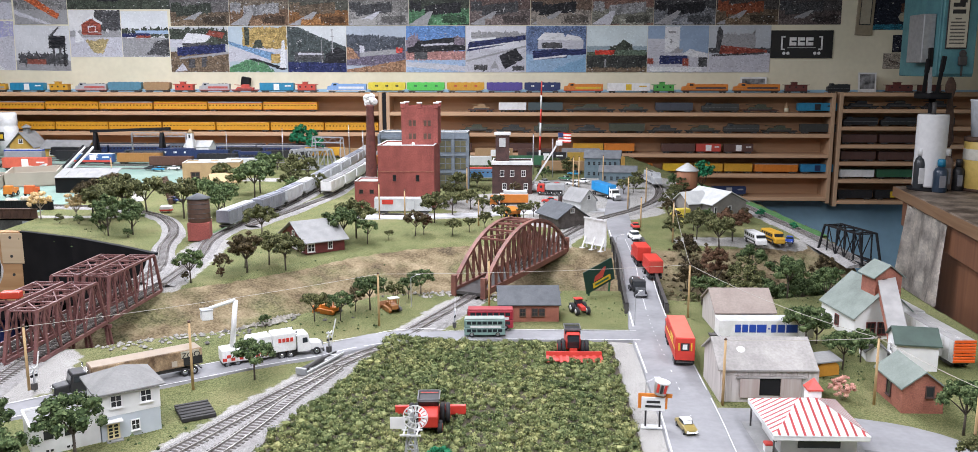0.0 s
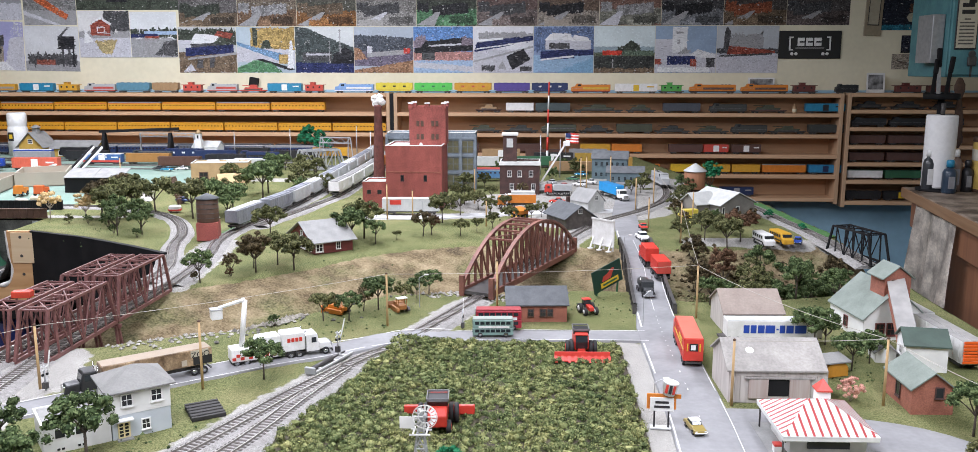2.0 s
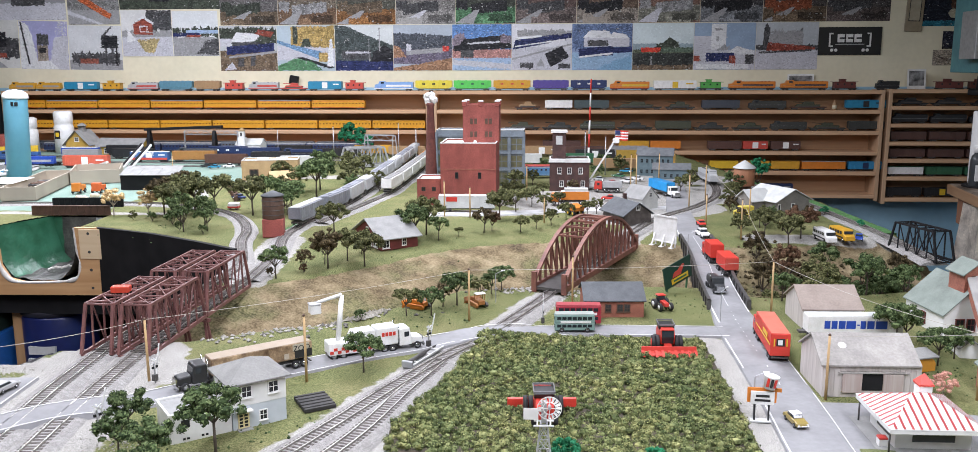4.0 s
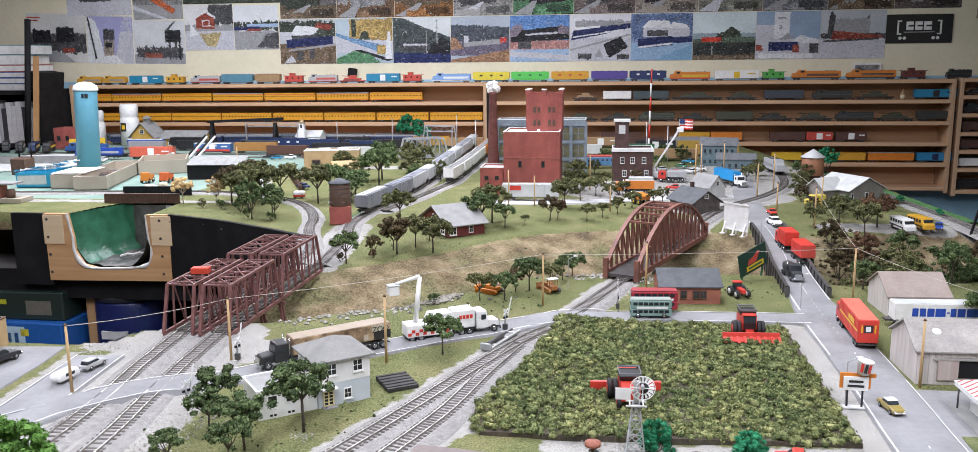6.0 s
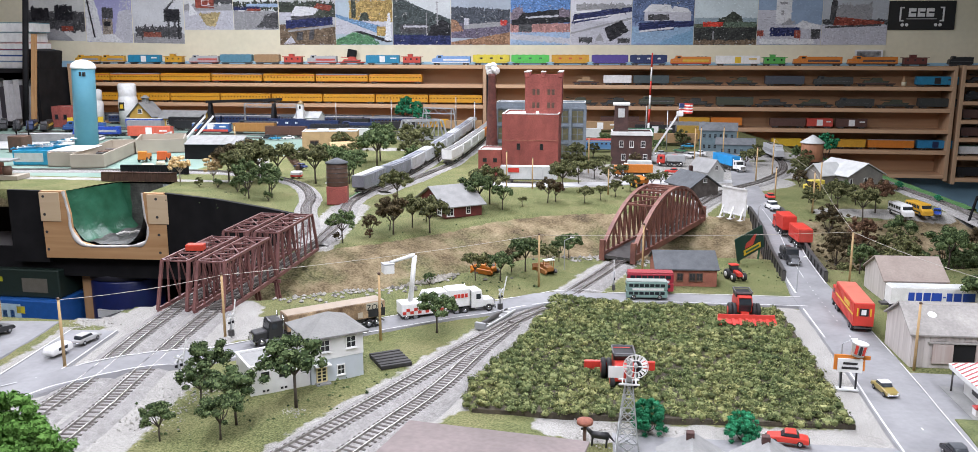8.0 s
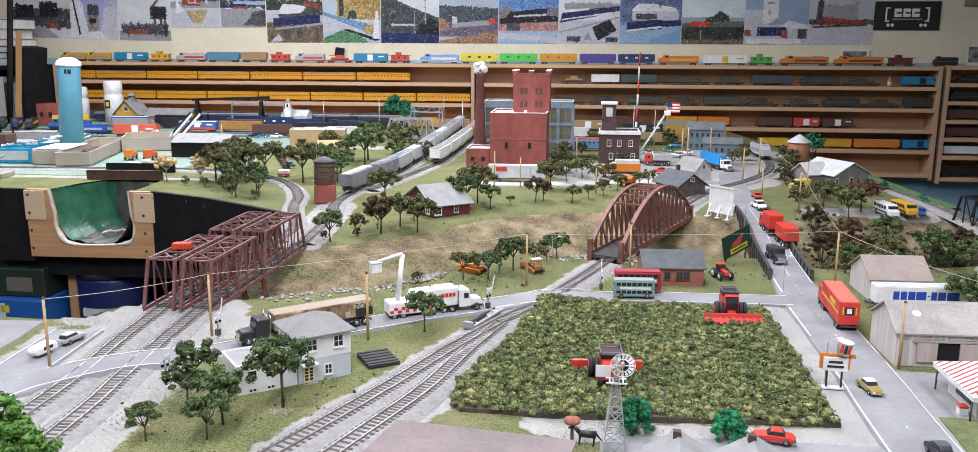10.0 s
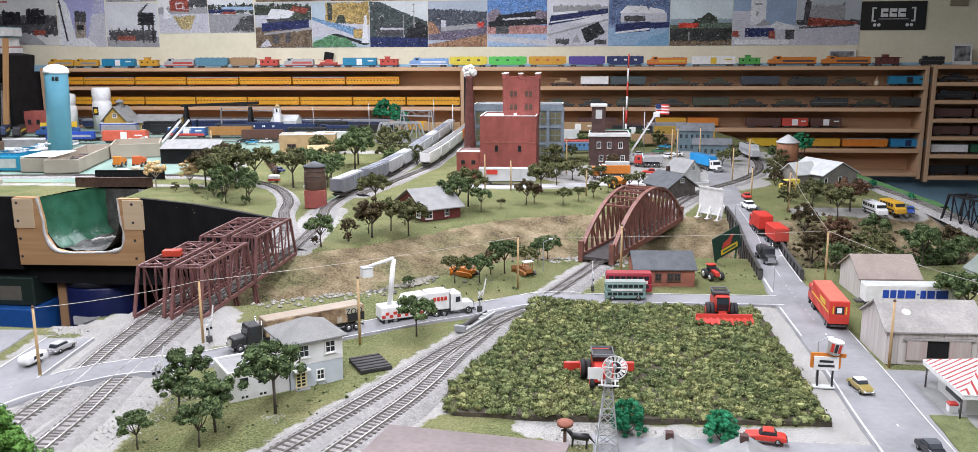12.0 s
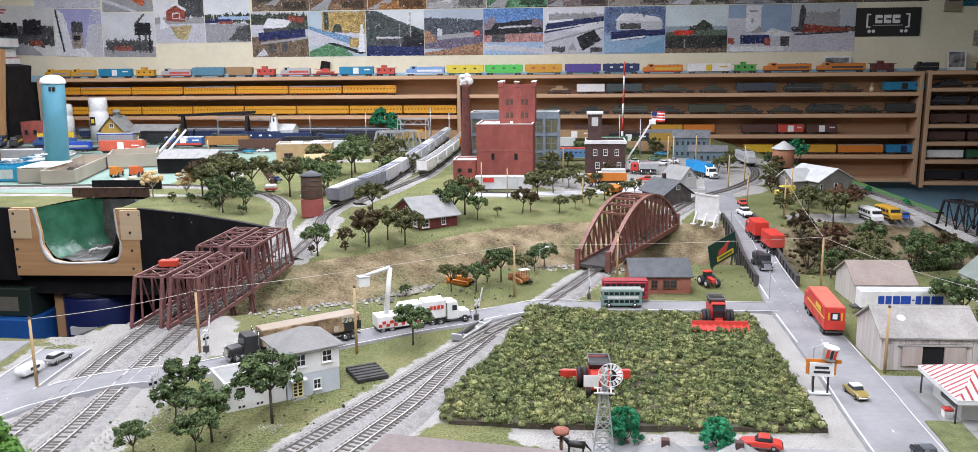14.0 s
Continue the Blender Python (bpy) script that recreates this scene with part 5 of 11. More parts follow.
# water towers
wt = base("brick_water_tower", "brown timber water tank on a red brick base", "water tower", turned(-0.779, 2.15, 0.031, 12))
part("base", B((-0.026, 0.026, -0.026, 0.026, 0, 0.046), bevel=0.001), M_BRICK_RED, wt)
part("tank", lathe([(0.0265, 0.046), (0.0275, 0.048), (0.0265, 0.102), (0.0255, 0.103)], 24), M_BROWN, wt)
for z in (0.056, 0.068, 0.08, 0.092):
    part("hoop", lathe([(0.0272, z), (0.0280, z), (0.0280, z + 0.0012), (0.0270, z + 0.0012)], 24), M_DKSTEEL, wt)
part("roof", lathe([(0.0295, 0.1035), (0.029, 0.106), (0.003, 0.117)], 24), M_SLATE, wt)
wk = base("wood_water_tank", "orange-brown stave water tank with pale conical roof on legs", "water tower", turned(0.577, 2.985, 0.034, 0) @ Matrix.Scale(1.06, 4))
part("tank", lathe([(0.032, 0.02), (0.033, 0.021), (0.033, 0.075), (0.032, 0.076)], 24), M_TANKWOOD, wk)
part("roof", lathe([(0.037, 0.0755), (0.036, 0.078), (0.003, 0.100)], 24), M_LTROOF, wk)
for a in range(4):
    c, s = math.cos(a * 1.571 + 0.785) * 0.024, math.sin(a * 1.571 + 0.785) * 0.024
    part("leg", beam(bmesh.new(), (c, s, 0), (c, s, 0.021), 0.005), M_BROWN, wk)
part("collar", lathe([(0.018, 0), (0.018, 0.02)], 12), M_BROWN, wk)

# ---- road markings ----
def dashes(pts, off, dash, gap, w, dz, label, name="road_marking", lo=-9, hi=9, zf=level):
    line = spline(pts, 0.004)
    o = base(name, label, "road marking", kind="structure")
    acc, seg = 0.0, []
    per = dash + gap
    for a, b in zip(line, line[1:]):
        d = (b - a).normalized()
        c = a + Vector((d.y, -d.x, 0)) * off
        if lo < c.y < hi and (acc % per) < dash:
            seg.append(c)
        elif len(seg) > 1:
            part("stroke", sweep(bmesh.new(), seg, [(-w / 2, dz), (w / 2, dz)], zf), M_LINE, o)
            seg = []
        else:
            seg = []
        acc += (b - a).length
    if len(seg) > 1:
        part("stroke", sweep(bmesh.new(), seg, [(-w / 2, dz), (w / 2, dz)], zf), M_LINE, o)
    return o


dashes(ROAD_MAIN, 0.0, 0.009, 0.016, 0.0015, 0.0046, "dashed white centre line", lo=0.5, hi=1.62)
dashes(ROAD_MAIN, 0.0, 0.2, 0.02, 0.0012, 0.0046, "white centre line on the bridge", lo=1.64, hi=2.2)
dashes(ROAD_MAIN, -0.0385, 0.9, 0.09, 0.0024, 0.0046, "worn white edge line", lo=0.5, hi=1.44)
dashes(ROAD_MAIN, -0.0325, 0.6, 0.001, 0.003, 0.0046, "worn white edge line", lo=1.53, hi=2.3)
dashes(ROAD_MAIN, 0.0385, 0.9, 0.02, 0.0014, 0.0046, "worn white edge line", lo=0.5, hi=1.40)
dashes(ROAD_MAIN, 0.0325, 0.6, 0.01, 0.0022, 0.0046, "worn white edge line", lo=1.60, hi=2.25)
dashes(ROAD_CROSS, -0.027, 0.5, 0.01, 0.0022, 0.0040, "white edge line of the side road", zf=road_level)
dashes(ROAD_CROSS, 0.027, 0.6, 0.01, 0.0022, 0.0040, "white edge line of the side road", zf=road_level)
dashes(ROAD_LEFT, 0.034, 0.6, 0.01, 0.002, 0.0034, "white edge line")
dashes(ROAD_LEFT, -0.034, 0.19, 0.05, 0.002, 0.0034, "white edge line")

# ---- foliage ----
def leaf_mat(name, a, b, c, patch=0.0):
    m = bpy.data.materials.new(name)
    m.use_nodes = True
    n, l = m.node_tree.nodes, m.node_tree.links
    p = n["Principled BSDF"]
    p.inputs["Roughness"].default_value, p.inputs["Specular IOR Level"].default_value = 0.9, 0.15
    g = n.new("ShaderNodeNewGeometry")
    r = n.new("ShaderNodeValToRGB")
    e = r.color_ramp.elements
    e.new(0.5)
    for k, (pos, col) in enumerate(((0.0, a), (0.5, b), (1.0, c))):
        e[k].position, e[k].color = pos, (*col, 1)
    oi = n.new("ShaderNodeObjectInfo")
    h = n.new("ShaderNodeHueSaturation")
    mr = n.new("ShaderNodeMapRange")
    mr.inputs["To Min"].default_value, mr.inputs["To Max"].default_value = 0.8, 1.2
    l.new(oi.outputs["Random"], mr.inputs["Value"])
    l.new(mr.outputs["Result"], h.inputs["Value"])
    l.new(g.outputs["Random Per Island"], r.inputs["Fac"])
    l.new(r.outputs["Color"], h.inputs["Color"])
    out = h.outputs["Color"]
    if patch:
        tc = n.new("ShaderNodeTexCoord")
        for sc, lo, hi, hue in ((patch, 0.68, 1.3, 0.025), (patch * 0.14, 0.85, 1.15, 0.02)):
            nz = n.new("ShaderNodeTexNoise")
            nz.inputs["Scale"].default_value, nz.inputs["Detail"].default_value = sc, 3
            l.new(tc.outputs["Object"], nz.inputs["Vector"])
            hs = n.new("ShaderNodeHueSaturation")
            for sock, lo2, hi2 in (("Value", lo, hi), ("Hue", 0.5 + hue, 0.5 - hue)):
                mv = n.new("ShaderNodeMapRange")
                mv.inputs["From Min"].default_value, mv.inputs["From Max"].default_value = 0.32, 0.68
                mv.inputs["To Min"].default_value, mv.inputs["To Max"].default_value = lo2, hi2
                l.new(nz.outputs["Fac"], mv.inputs["Value"])
                l.new(mv.outputs["Result"], hs.inputs[sock])
            l.new(out, hs.inputs["Color"])
            out = hs.outputs["Color"]
    l.new(out, p.inputs["Base Color"])
    return m


LEAF = {"dk": leaf_mat("dark_green_foam", (0.018, 0.032, 0.013), (0.070, 0.105, 0.042), (0.175, 0.225, 0.098)),
        "ol": leaf_mat("olive_foam", (0.024, 0.029, 0.012), (0.090, 0.098, 0.040), (0.225, 0.222, 0.102)),
        "br": leaf_mat("brown_olive_foam", (0.022, 0.018, 0.010), (0.078, 0.060, 0.031), (0.165, 0.13, 0.07)),
        "au": leaf_mat("russet_foam", (0.05, 0.027, 0.017), (0.10, 0.056, 0.033), (0.17, 0.10, 0.06)),
        "yl": leaf_mat("pale_yellow_foam", (0.45, 0.32, 0.14), (0.60, 0.45, 0.24), (0.70, 0.56, 0.34)),
        "bg": leaf_mat("bright_green_foam", (0.012, 0.10, 0.045), (0.025, 0.19, 0.085), (0.05, 0.28, 0.14)),
        "lg": leaf_mat("leaf_green_foam", (0.06, 0.14, 0.025), (0.09, 0.19, 0.04), (0.13, 0.25, 0.06)),
        "pk": leaf_mat("pink_blossom_foam", (0.52, 0.24, 0.19), (0.62, 0.34, 0.27), (0.70, 0.44, 0.36))}
M_TRUNK = mat("dark_trunk", (0.055, 0.042, 0.032), (0.085, 0.068, 0.052), 0.9, 120, 0.3)
M_TRUNKL = mat("pale_trunk", (0.36, 0.31, 0.25), (0.28, 0.24, 0.19), 0.9, 120, 0.3)


def clump_mesh(rs, centres, chips, chip):
    """Foam clumps: a lumpy core at every centre, covered with small leaf chips."""
    co, fa = [], []
    ico = bmesh.new()
    bmesh.ops.create_icosphere(ico, subdivisions=1, radius=1.0)
    iv = [v.co.copy() for v in ico.verts]
    ico.verts.index_update()
    il = [[v.index for v in f.verts] for f in ico.faces]
    ico.free()
    for c, r in centres:
        b = len(co)
        for v in iv:
            co.append(c + Vector((v.x, v.y, v.z * 0.8)) * r * rs.uniform(0.6, 1.05))
        fa += [[b + i for i in f] for f in il]
        for _ in range(chips):
            d = Vector((rs.gauss(0, 1), rs.gauss(0, 1), rs.gauss(0.25, 0.9))).normalized()
            q = c + Vector((d.x, d.y, d.z * 0.85)) * r * rs.uniform(0.8, 1.18)
            u = Vector((rs.gauss(0, 1), rs.gauss(0, 1), rs.gauss(0, 1))).cross(d).normalized()
            w = (u.cross(d) + d * rs.uniform(-0.6, 0.6)).normalized()
            s = chip * rs.uniform(0.6, 1.4)
            b = len(co)
            co += [q - u * s, q + w * s * 0.8, q + u * s, q - w * s * 0.7 + d * s * 0.4]
            fa.append([b, b + 1, b + 2, b + 3])
    return co, fa


def raw(name, co, fa, material, parent=None):
    me = bpy.data.meshes.new(name)
    me.from_pydata([tuple(c) for c in co], [], fa)
    me.materials.append(material)
    ob = new(name, me)
    if parent:
        ob.parent = parent
    return ob


def make_tree(kind, seed, h, spread, low, label, trunk=None, clumps=44, chips=64, name="tree"):
    """A model tree of height h: a tapered trunk that forks into limbs, and a crown of foam clumps on them."""
    rs = random.Random(seed)
    t = base(name, label, "tree" if name == "tree" else "bush", pose(0, 0, 0))
    bm = bmesh.new()
    fork = Vector((rs.uniform(-0.03, 0.03) * h, rs.uniform(-0.03, 0.03) * h, h * low))
    tube(bm, (0, 0, -0.004), fork, h * 0.025, h * 0.018, 7)
    tips = []
    for k in range(6):
        a = k * 1.05 + rs.uniform(-0.3, 0.3)
        rr = spread * rs.uniform(0.35, 0.75)
        mid = fork + Vector((math.cos(a) * rr * 0.5, math.sin(a) * rr * 0.5, h * 0.16))
        tip = Vector((math.cos(a) * rr, math.sin(a) * rr, h * rs.uniform(low + 0.28, 0.86)))
        tube(bm, fork, mid, h * 0.017, h * 0.012, 5)
        tube(bm, mid, tip, h * 0.012, h * 0.005, 5)
        tips.append(tip)
    part("trunk", bm, trunk or M_TRUNK, t)
    cs = []
    for k in range(clumps):
        a, q = rs.uniform(0, 6.28), math.sqrt(rs.uniform(0.0, 1.0))
        top = low + 0.22 + (0.98 - low - 0.22) * math.sqrt(max(0, 1 - q * q * 0.85))
        z = h * (top - rs.uniform(0, 0.40 if low > 0.03 else 0.85) * (1 - 0.45 * q))
        if k % 4 == 0:
            tp = tips[(k // 4) % 6]
            c = tp + Vector((rs.uniform(-1, 1), rs.uniform(-1, 1), rs.uniform(-0.5, 0.8))) * spread * 0.16
        else:
            c = Vector((math.cos(a) * q * spread * rs.uniform(0.82, 1.05), math.sin(a) * q * spread * rs.uniform(0.82, 1.05), z))
        cs.append((c, spread * rs.uniform(0.12, 0.225)))
    co, fa = clump_mesh(rs, cs, chips, spread * 0.046)
    raw("crown", co, fa, LEAF[kind], t)
    return t


GROUPS = {"dk": "dark green model tree with foam foliage", "ol": "olive green model tree with foam foliage", "br": "brownish olive model tree with foam foliage", "au": "russet brown model tree with foam foliage", "yl": "pale yellow model tree with foam foliage", "bg": "bright green bushy model tree", "lg": "fresh green bushy model tree", "pk": "round pink blossom model tree"}
MASTER = {}


def tree(x, y, h, kind="ol", shape=0, z=None, turn=None):
    """Places a tree; each kind and shape is made once and then copied."""
    key = (kind, shape)
    z = (ground(x, y) if z is None else z)
    a = (x * 977 + y * 613) * 57.3 % 360 if turn is None else turn
    if key not in MASTER:
        low, spread = ((0.36, 0.44), (0.26, 0.40), (0.40, 0.50), (0.05, 0.46), (0.02, 0.50), (0.47, 0.48))[shape]
        t = make_tree(kind, 11 + shape * 7 + len(MASTER), 0.1, spread * 0.1, low, GROUPS[kind], M_TRUNKL if kind in ("yl", "pk") else None, (46, 46, 46, 46, 110, 34)[shape])
        MASTER[key] = t
        t.matrix_world = pose(x, y, z, 0, 0, a) @ Matrix.Scale(h * 10, 4)
        t["group"] = GROUPS[kind] + "s"
        return t
    src = MASTER[key]
    keep = src.scale.copy()
    src.scale = (1, 1, 1)
    c = copy_thing(src, pose(x, y, z, 0, 0, a) @ Matrix.Scale(h * 10, 4))
    src.scale = keep
    return c


TREES = [
    # garden by the tower house
    (-0.498, 0.852, 0.066, "dk", 5), (-0.566, 0.938, 0.064, "dk", 5), (-0.449, 0.904, 0.086, "dk", 5), (-0.500, 0.815, 0.052, "dk", 0), (-0.562, 0.804, 0.045, "dk", 0), (-0.553, 0.882, 0.056, "dk", 5), (-0.339, 1.187, 0.062, "dk", 2),
    # meadow by the diagonal track
    (-0.325, 1.481, 0.056, "ol", 0), (-0.283, 1.495, 0.052, "dk", 2), (-0.245, 1.575, 0.066, "dk", 2), (-0.188, 1.68, 0.045, "dk", 0), (-0.171, 1.735, 0.055, "dk", 2), (-0.27, 1.56, 0.045, "br", 0), (-0.205, 1.62, 0.050, "ol", 1), (-0.40, 1.44, 0.026, "dk", 3),
    # hill
    (-0.643, 1.735, 0.072, "dk", 0), (-0.600, 1.80, 0.050, "br", 1), (-0.557, 1.83, 0.088, "br", 0), (-0.482, 1.86, 0.084, "ol", 2), (-0.628, 2.17, 0.085, "ol", 2), (-0.409, 2.117, 0.092, "dk", 2), (-0.351, 2.124, 0.062, "dk", 0), (-0.305, 2.168, 0.026, "ol", 0), (-0.245, 2.216, 0.066, "br", 0), (-0.225, 2.235, 0.058, "au", 1), (-0.214, 2.395, 0.085, "ol", 2), (-0.174, 2.511, 0.075, "ol", 0), (-0.150, 2.233, 0.045, "ol", 2), (-0.110, 2.275, 0.042, "ol", 0), (-0.070, 2.319, 0.050, "ol", 1), (-0.513, 1.972, 0.058, "ol", 0), (-0.39, 2.18, 0.10, "ol", 2), (-0.60, 1.79, 0.022, "au", 3), (-0.66, 1.75, 0.022, "br", 3),
    (-0.18, 2.72, 0.07, "ol", 0), (-0.22, 2.80, 0.06, "ol", 1), (-0.13, 2.62, 0.06, "ol", 2), (-0.10, 2.80, 0.055, "ol", 0), (-0.05, 2.62, 0.05, "ol", 0), (-0.20, 2.98, 0.07, "ol", 2), (-0.14, 3.1, 0.06, "ol", 1), (0.03, 2.45, 0.05, "ol", 0), (0.06, 2.50, 0.05, "ol", 1), (-0.03, 2.40, 0.05, "ol", 2), (0.0, 2.88, 0.05, "br", 0),
    (-0.09, 2.52, 0.06, "ol", 1), (0.10, 3.3, 0.06, "dk", 3), (0.2, 3.5, 0.07, "ol", 3), (0.14, 3.6, 0.07, "dk", 3), (-0.1, 3.5, 0.06, "dk", 3),
    # wood at the left of the hill
    (-1.331, 2.40, 0.078, "yl", 0), (-1.228, 2.40, 0.080, "yl", 1), (-1.19, 2.42, 0.112, "br", 2), (-1.15, 2.40, 0.118, "ol", 0), (-1.11, 2.45, 0.122, "ol", 2), (-0.975, 2.20, 0.075, "dk", 1), (-1.06, 2.48, 0.118, "ol", 0), (-1.16, 2.50, 0.12, "br", 0), (-1.10, 2.27, 0.045, "dk", 3), (-1.18, 2.32, 0.03, "dk", 3), (-1.24, 2.33, 0.028, "ol", 3), (-1.05, 2.20, 0.03, "dk", 3), (-0.97, 2.16, 0.028, "dk", 3),
    (-0.91, 2.50, 0.11, "dk", 0), (-0.885, 2.58, 0.10, "ol", 1), (-0.83, 2.43, 0.085, "dk", 1), (-0.866, 2.93, 0.125, "dk", 0), (-0.93, 2.88, 0.09, "ol", 1), (-1.05, 3.10, 0.085, "ol", 2), (-1.0, 3.45, 0.10, "dk", 3), (-0.95, 4.05, 0.11, "bg", 1), (-0.79, 3.28, 0.10, "ol", 1), (-0.80, 3.1, 0.10, "ol", 0), (-0.87, 3.37, 0.10, "ol", 1), (-0.77, 2.95, 0.085, "ol", 3), (-1.0, 3.6, 0.08, "dk", 1),
    (-1.033, 2.185, 0.085, "dk", 1), (-1.136, 2.345, 0.108, "ol", 1), (-1.005, 2.26, 0.09, "dk", 1), (-1.09, 2.30, 0.092, "dk", 1), (-1.13, 2.43, 0.125, "ol", 1),
    (-0.931, 2.43, 0.12, "ol", 0), (-0.838, 2.50, 0.095, "dk", 2), (-0.845, 2.80, 0.125, "dk", 2), (-0.70, 2.90, 0.075, "ol", 3), (-0.735, 2.86, 0.07, "dk", 3), (-0.66, 2.93, 0.07, "ol", 3), (-1.07, 4.30, 0.15, "bg", 3), (-0.575, 1.87, 0.06, "br", 0), (-0.53, 1.90, 0.075, "ol", 2),
    # right-hand wood and gorge
    (0.50, 2.36, 0.055, "ol", 1), (0.405, 2.20, 0.06, "ol", 0), (0.47, 2.22, 0.07, "ol", 2), (0.53, 2.28, 0.06, "ol", 0), (0.51, 2.14, 0.085, "ol", 0), (0.42, 2.08, 0.07, "br", 3), (0.47, 2.00, 0.085, "au", 3), (0.41, 1.95, 0.08, "br", 3), (0.45, 1.88, 0.085, "dk", 0), (0.50, 1.84, 0.095, "ol", 2), (0.395, 1.84, 0.07, "ol", 3), (0.385, 1.70, 0.062, "dk", 0), (0.43, 1.76, 0.065, "br", 3), (0.48, 1.74, 0.07, "ol", 3),
    (0.567, 1.76, 0.085, "dk", 2), (0.70, 1.86, 0.09, "br", 3), (0.60, 1.80, 0.075, "dk", 1), (0.73, 2.03, 0.07, "br", 3), (0.66, 1.80, 0.07, "dk", 3), (0.53, 1.95, 0.09, "ol", 3), (0.56, 2.02, 0.09, "dk", 1),
    (0.502, 1.43, 0.075, "dk", 2), (0.53, 1.335, 0.062, "dk", 2), (0.57, 1.37, 0.055, "dk", 0), (0.484, 1.205, 0.038, "pk", 3), (0.598, 1.095, 0.075, "dk", 0), (0.53, 1.46, 0.06, "dk", 1), (0.556, 0.985, 0.045, "ol", 3), (0.62, 1.05, 0.06, "dk", 2),
    (0.555, 2.20, 0.085, "au", 2), (0.60, 1.88, 0.085, "dk", 3), (0.66, 1.90, 0.095, "dk", 3), (0.70, 1.95, 0.08, "dk", 3), (0.64, 1.98, 0.07, "dk", 3), (0.56, 1.90, 0.085, "dk", 0), (0.42, 2.30, 0.045, "ol", 0), (0.44, 2.36, 0.045, "br", 1), (0.48, 2.32, 0.05, "ol", 2), (0.53, 2.42, 0.045, "dk", 3), (0.59, 2.40, 0.04, "br", 3), (0.635, 2.42, 0.045, "br", 3),
    (0.55, 2.95, 0.06, "ol", 3), (0.50, 2.78, 0.06, "ol", 3), (0.46, 2.66, 0.05, "ol", 3), (0.55, 3.05, 0.07, "dk", 3), (0.66, 3.15, 0.10, "bg", 3), (0.42, 3.1, 0.06, "ol", 3), (0.45, 2.55, 0.05, "br", 3), (0.36, 2.95, 0.06, "ol", 1), (0.40, 3.0, 0.06, "ol", 0), (0.70, 2.5, 0.03, "bg", 3), (0.74, 2.32, 0.025, "bg", 3),
    # front
    (-0.050, 0.938, 0.041, "bg", 4), (0.052, 0.928, 0.037, "bg", 4), (-0.675, 0.72, 0.085, "lg", 4), (-0.612, 0.68, 0.072, "lg", 4), (-0.72, 0.66, 0.1, "lg", 4), (-0.57, 0.66, 0.055, "lg", 4),
]
for q in TREES:
    tree(*q)


# ---- the crop field ----
def field():
    rs = random.Random(8)
    fx = lambda y: lerp_table([0.930, 0.945, 1.0, 1.137, 1.274, 1.43], [-0.246, -0.257, -0.262, -0.224, -0.197, -0.176], y)
    front = lambda x: lerp_table([-0.26, -0.19, -0.085, 0.19], [0.930, 0.937, 0.963, 0.977], x)
    cs = []
    y = 0.931
    while y < 1.424:
        x = fx(y)
        x1 = 0.181 + 0.003 * noise.noise((y * 30, 3, 1))
        while x < x1:
            px, py = x + rs.uniform(-0.004, 0.004), y + rs.uniform(-0.004, 0.004)
            if py > front(px):
                cs.append((Vector((px, py, level(px, py) + 0.0072 + rs.uniform(-0.0035, 0.0045))), rs.uniform(0.0041, 0.0073)))
            x += 0.0088
        y += 0.0084
    co, fa = clump_mesh(rs, cs, 64, 0.00112)
    m = leaf_mat("field_foam", (0.044, 0.060, 0.024), (0.175, 0.205, 0.08), (0.37, 0.40, 0.175), 95.0)
    tagged(raw("crop_field", co, fa, m), "dense field of olive green foam crops", "field", kind="stuff")
    bm = bmesh.new()
    n = 20
    lo = [bm.verts.new((fx(0.929 + 0.496 * k / n) - 0.003, 0.929 + 0.496 * k / n, 0.006 + level(fx(0.929 + 0.496 * k / n), 1.0))) for k in range(n + 1)]
    hi = [bm.verts.new((0.185, 0.977 + 0.448 * k / n, 0.006)) for k in range(n + 1)]
    mid = [bm.verts.new((-0.085, 0.961 + 0.464 * k / n, 0.006 + level(-0.085, 1.0))) for k in range(n + 1)]
    f = [bm.faces.new((lo[k], mid[k], mid[k + 1], lo[k + 1])) for k in range(n)] + [bm.faces.new((mid[k], hi[k], hi[k + 1], mid[k + 1])) for k in range(n)]
    r = bmesh.ops.extrude_face_region(bm, geom=f)
    bmesh.ops.translate(bm, vec=(0, 0, -0.008), verts=lo + mid + hi)
    bmesh.ops.recalc_face_normals(bm, faces=bm.faces[:])
    tagged(link("field_soil", bm, mat("dark_soil", (0.05, 0.04, 0.028), (0.09, 0.075, 0.05), 0.95, 90, 0.8)), "dark soil edge under the crop field", "soil", kind="structure")


field()


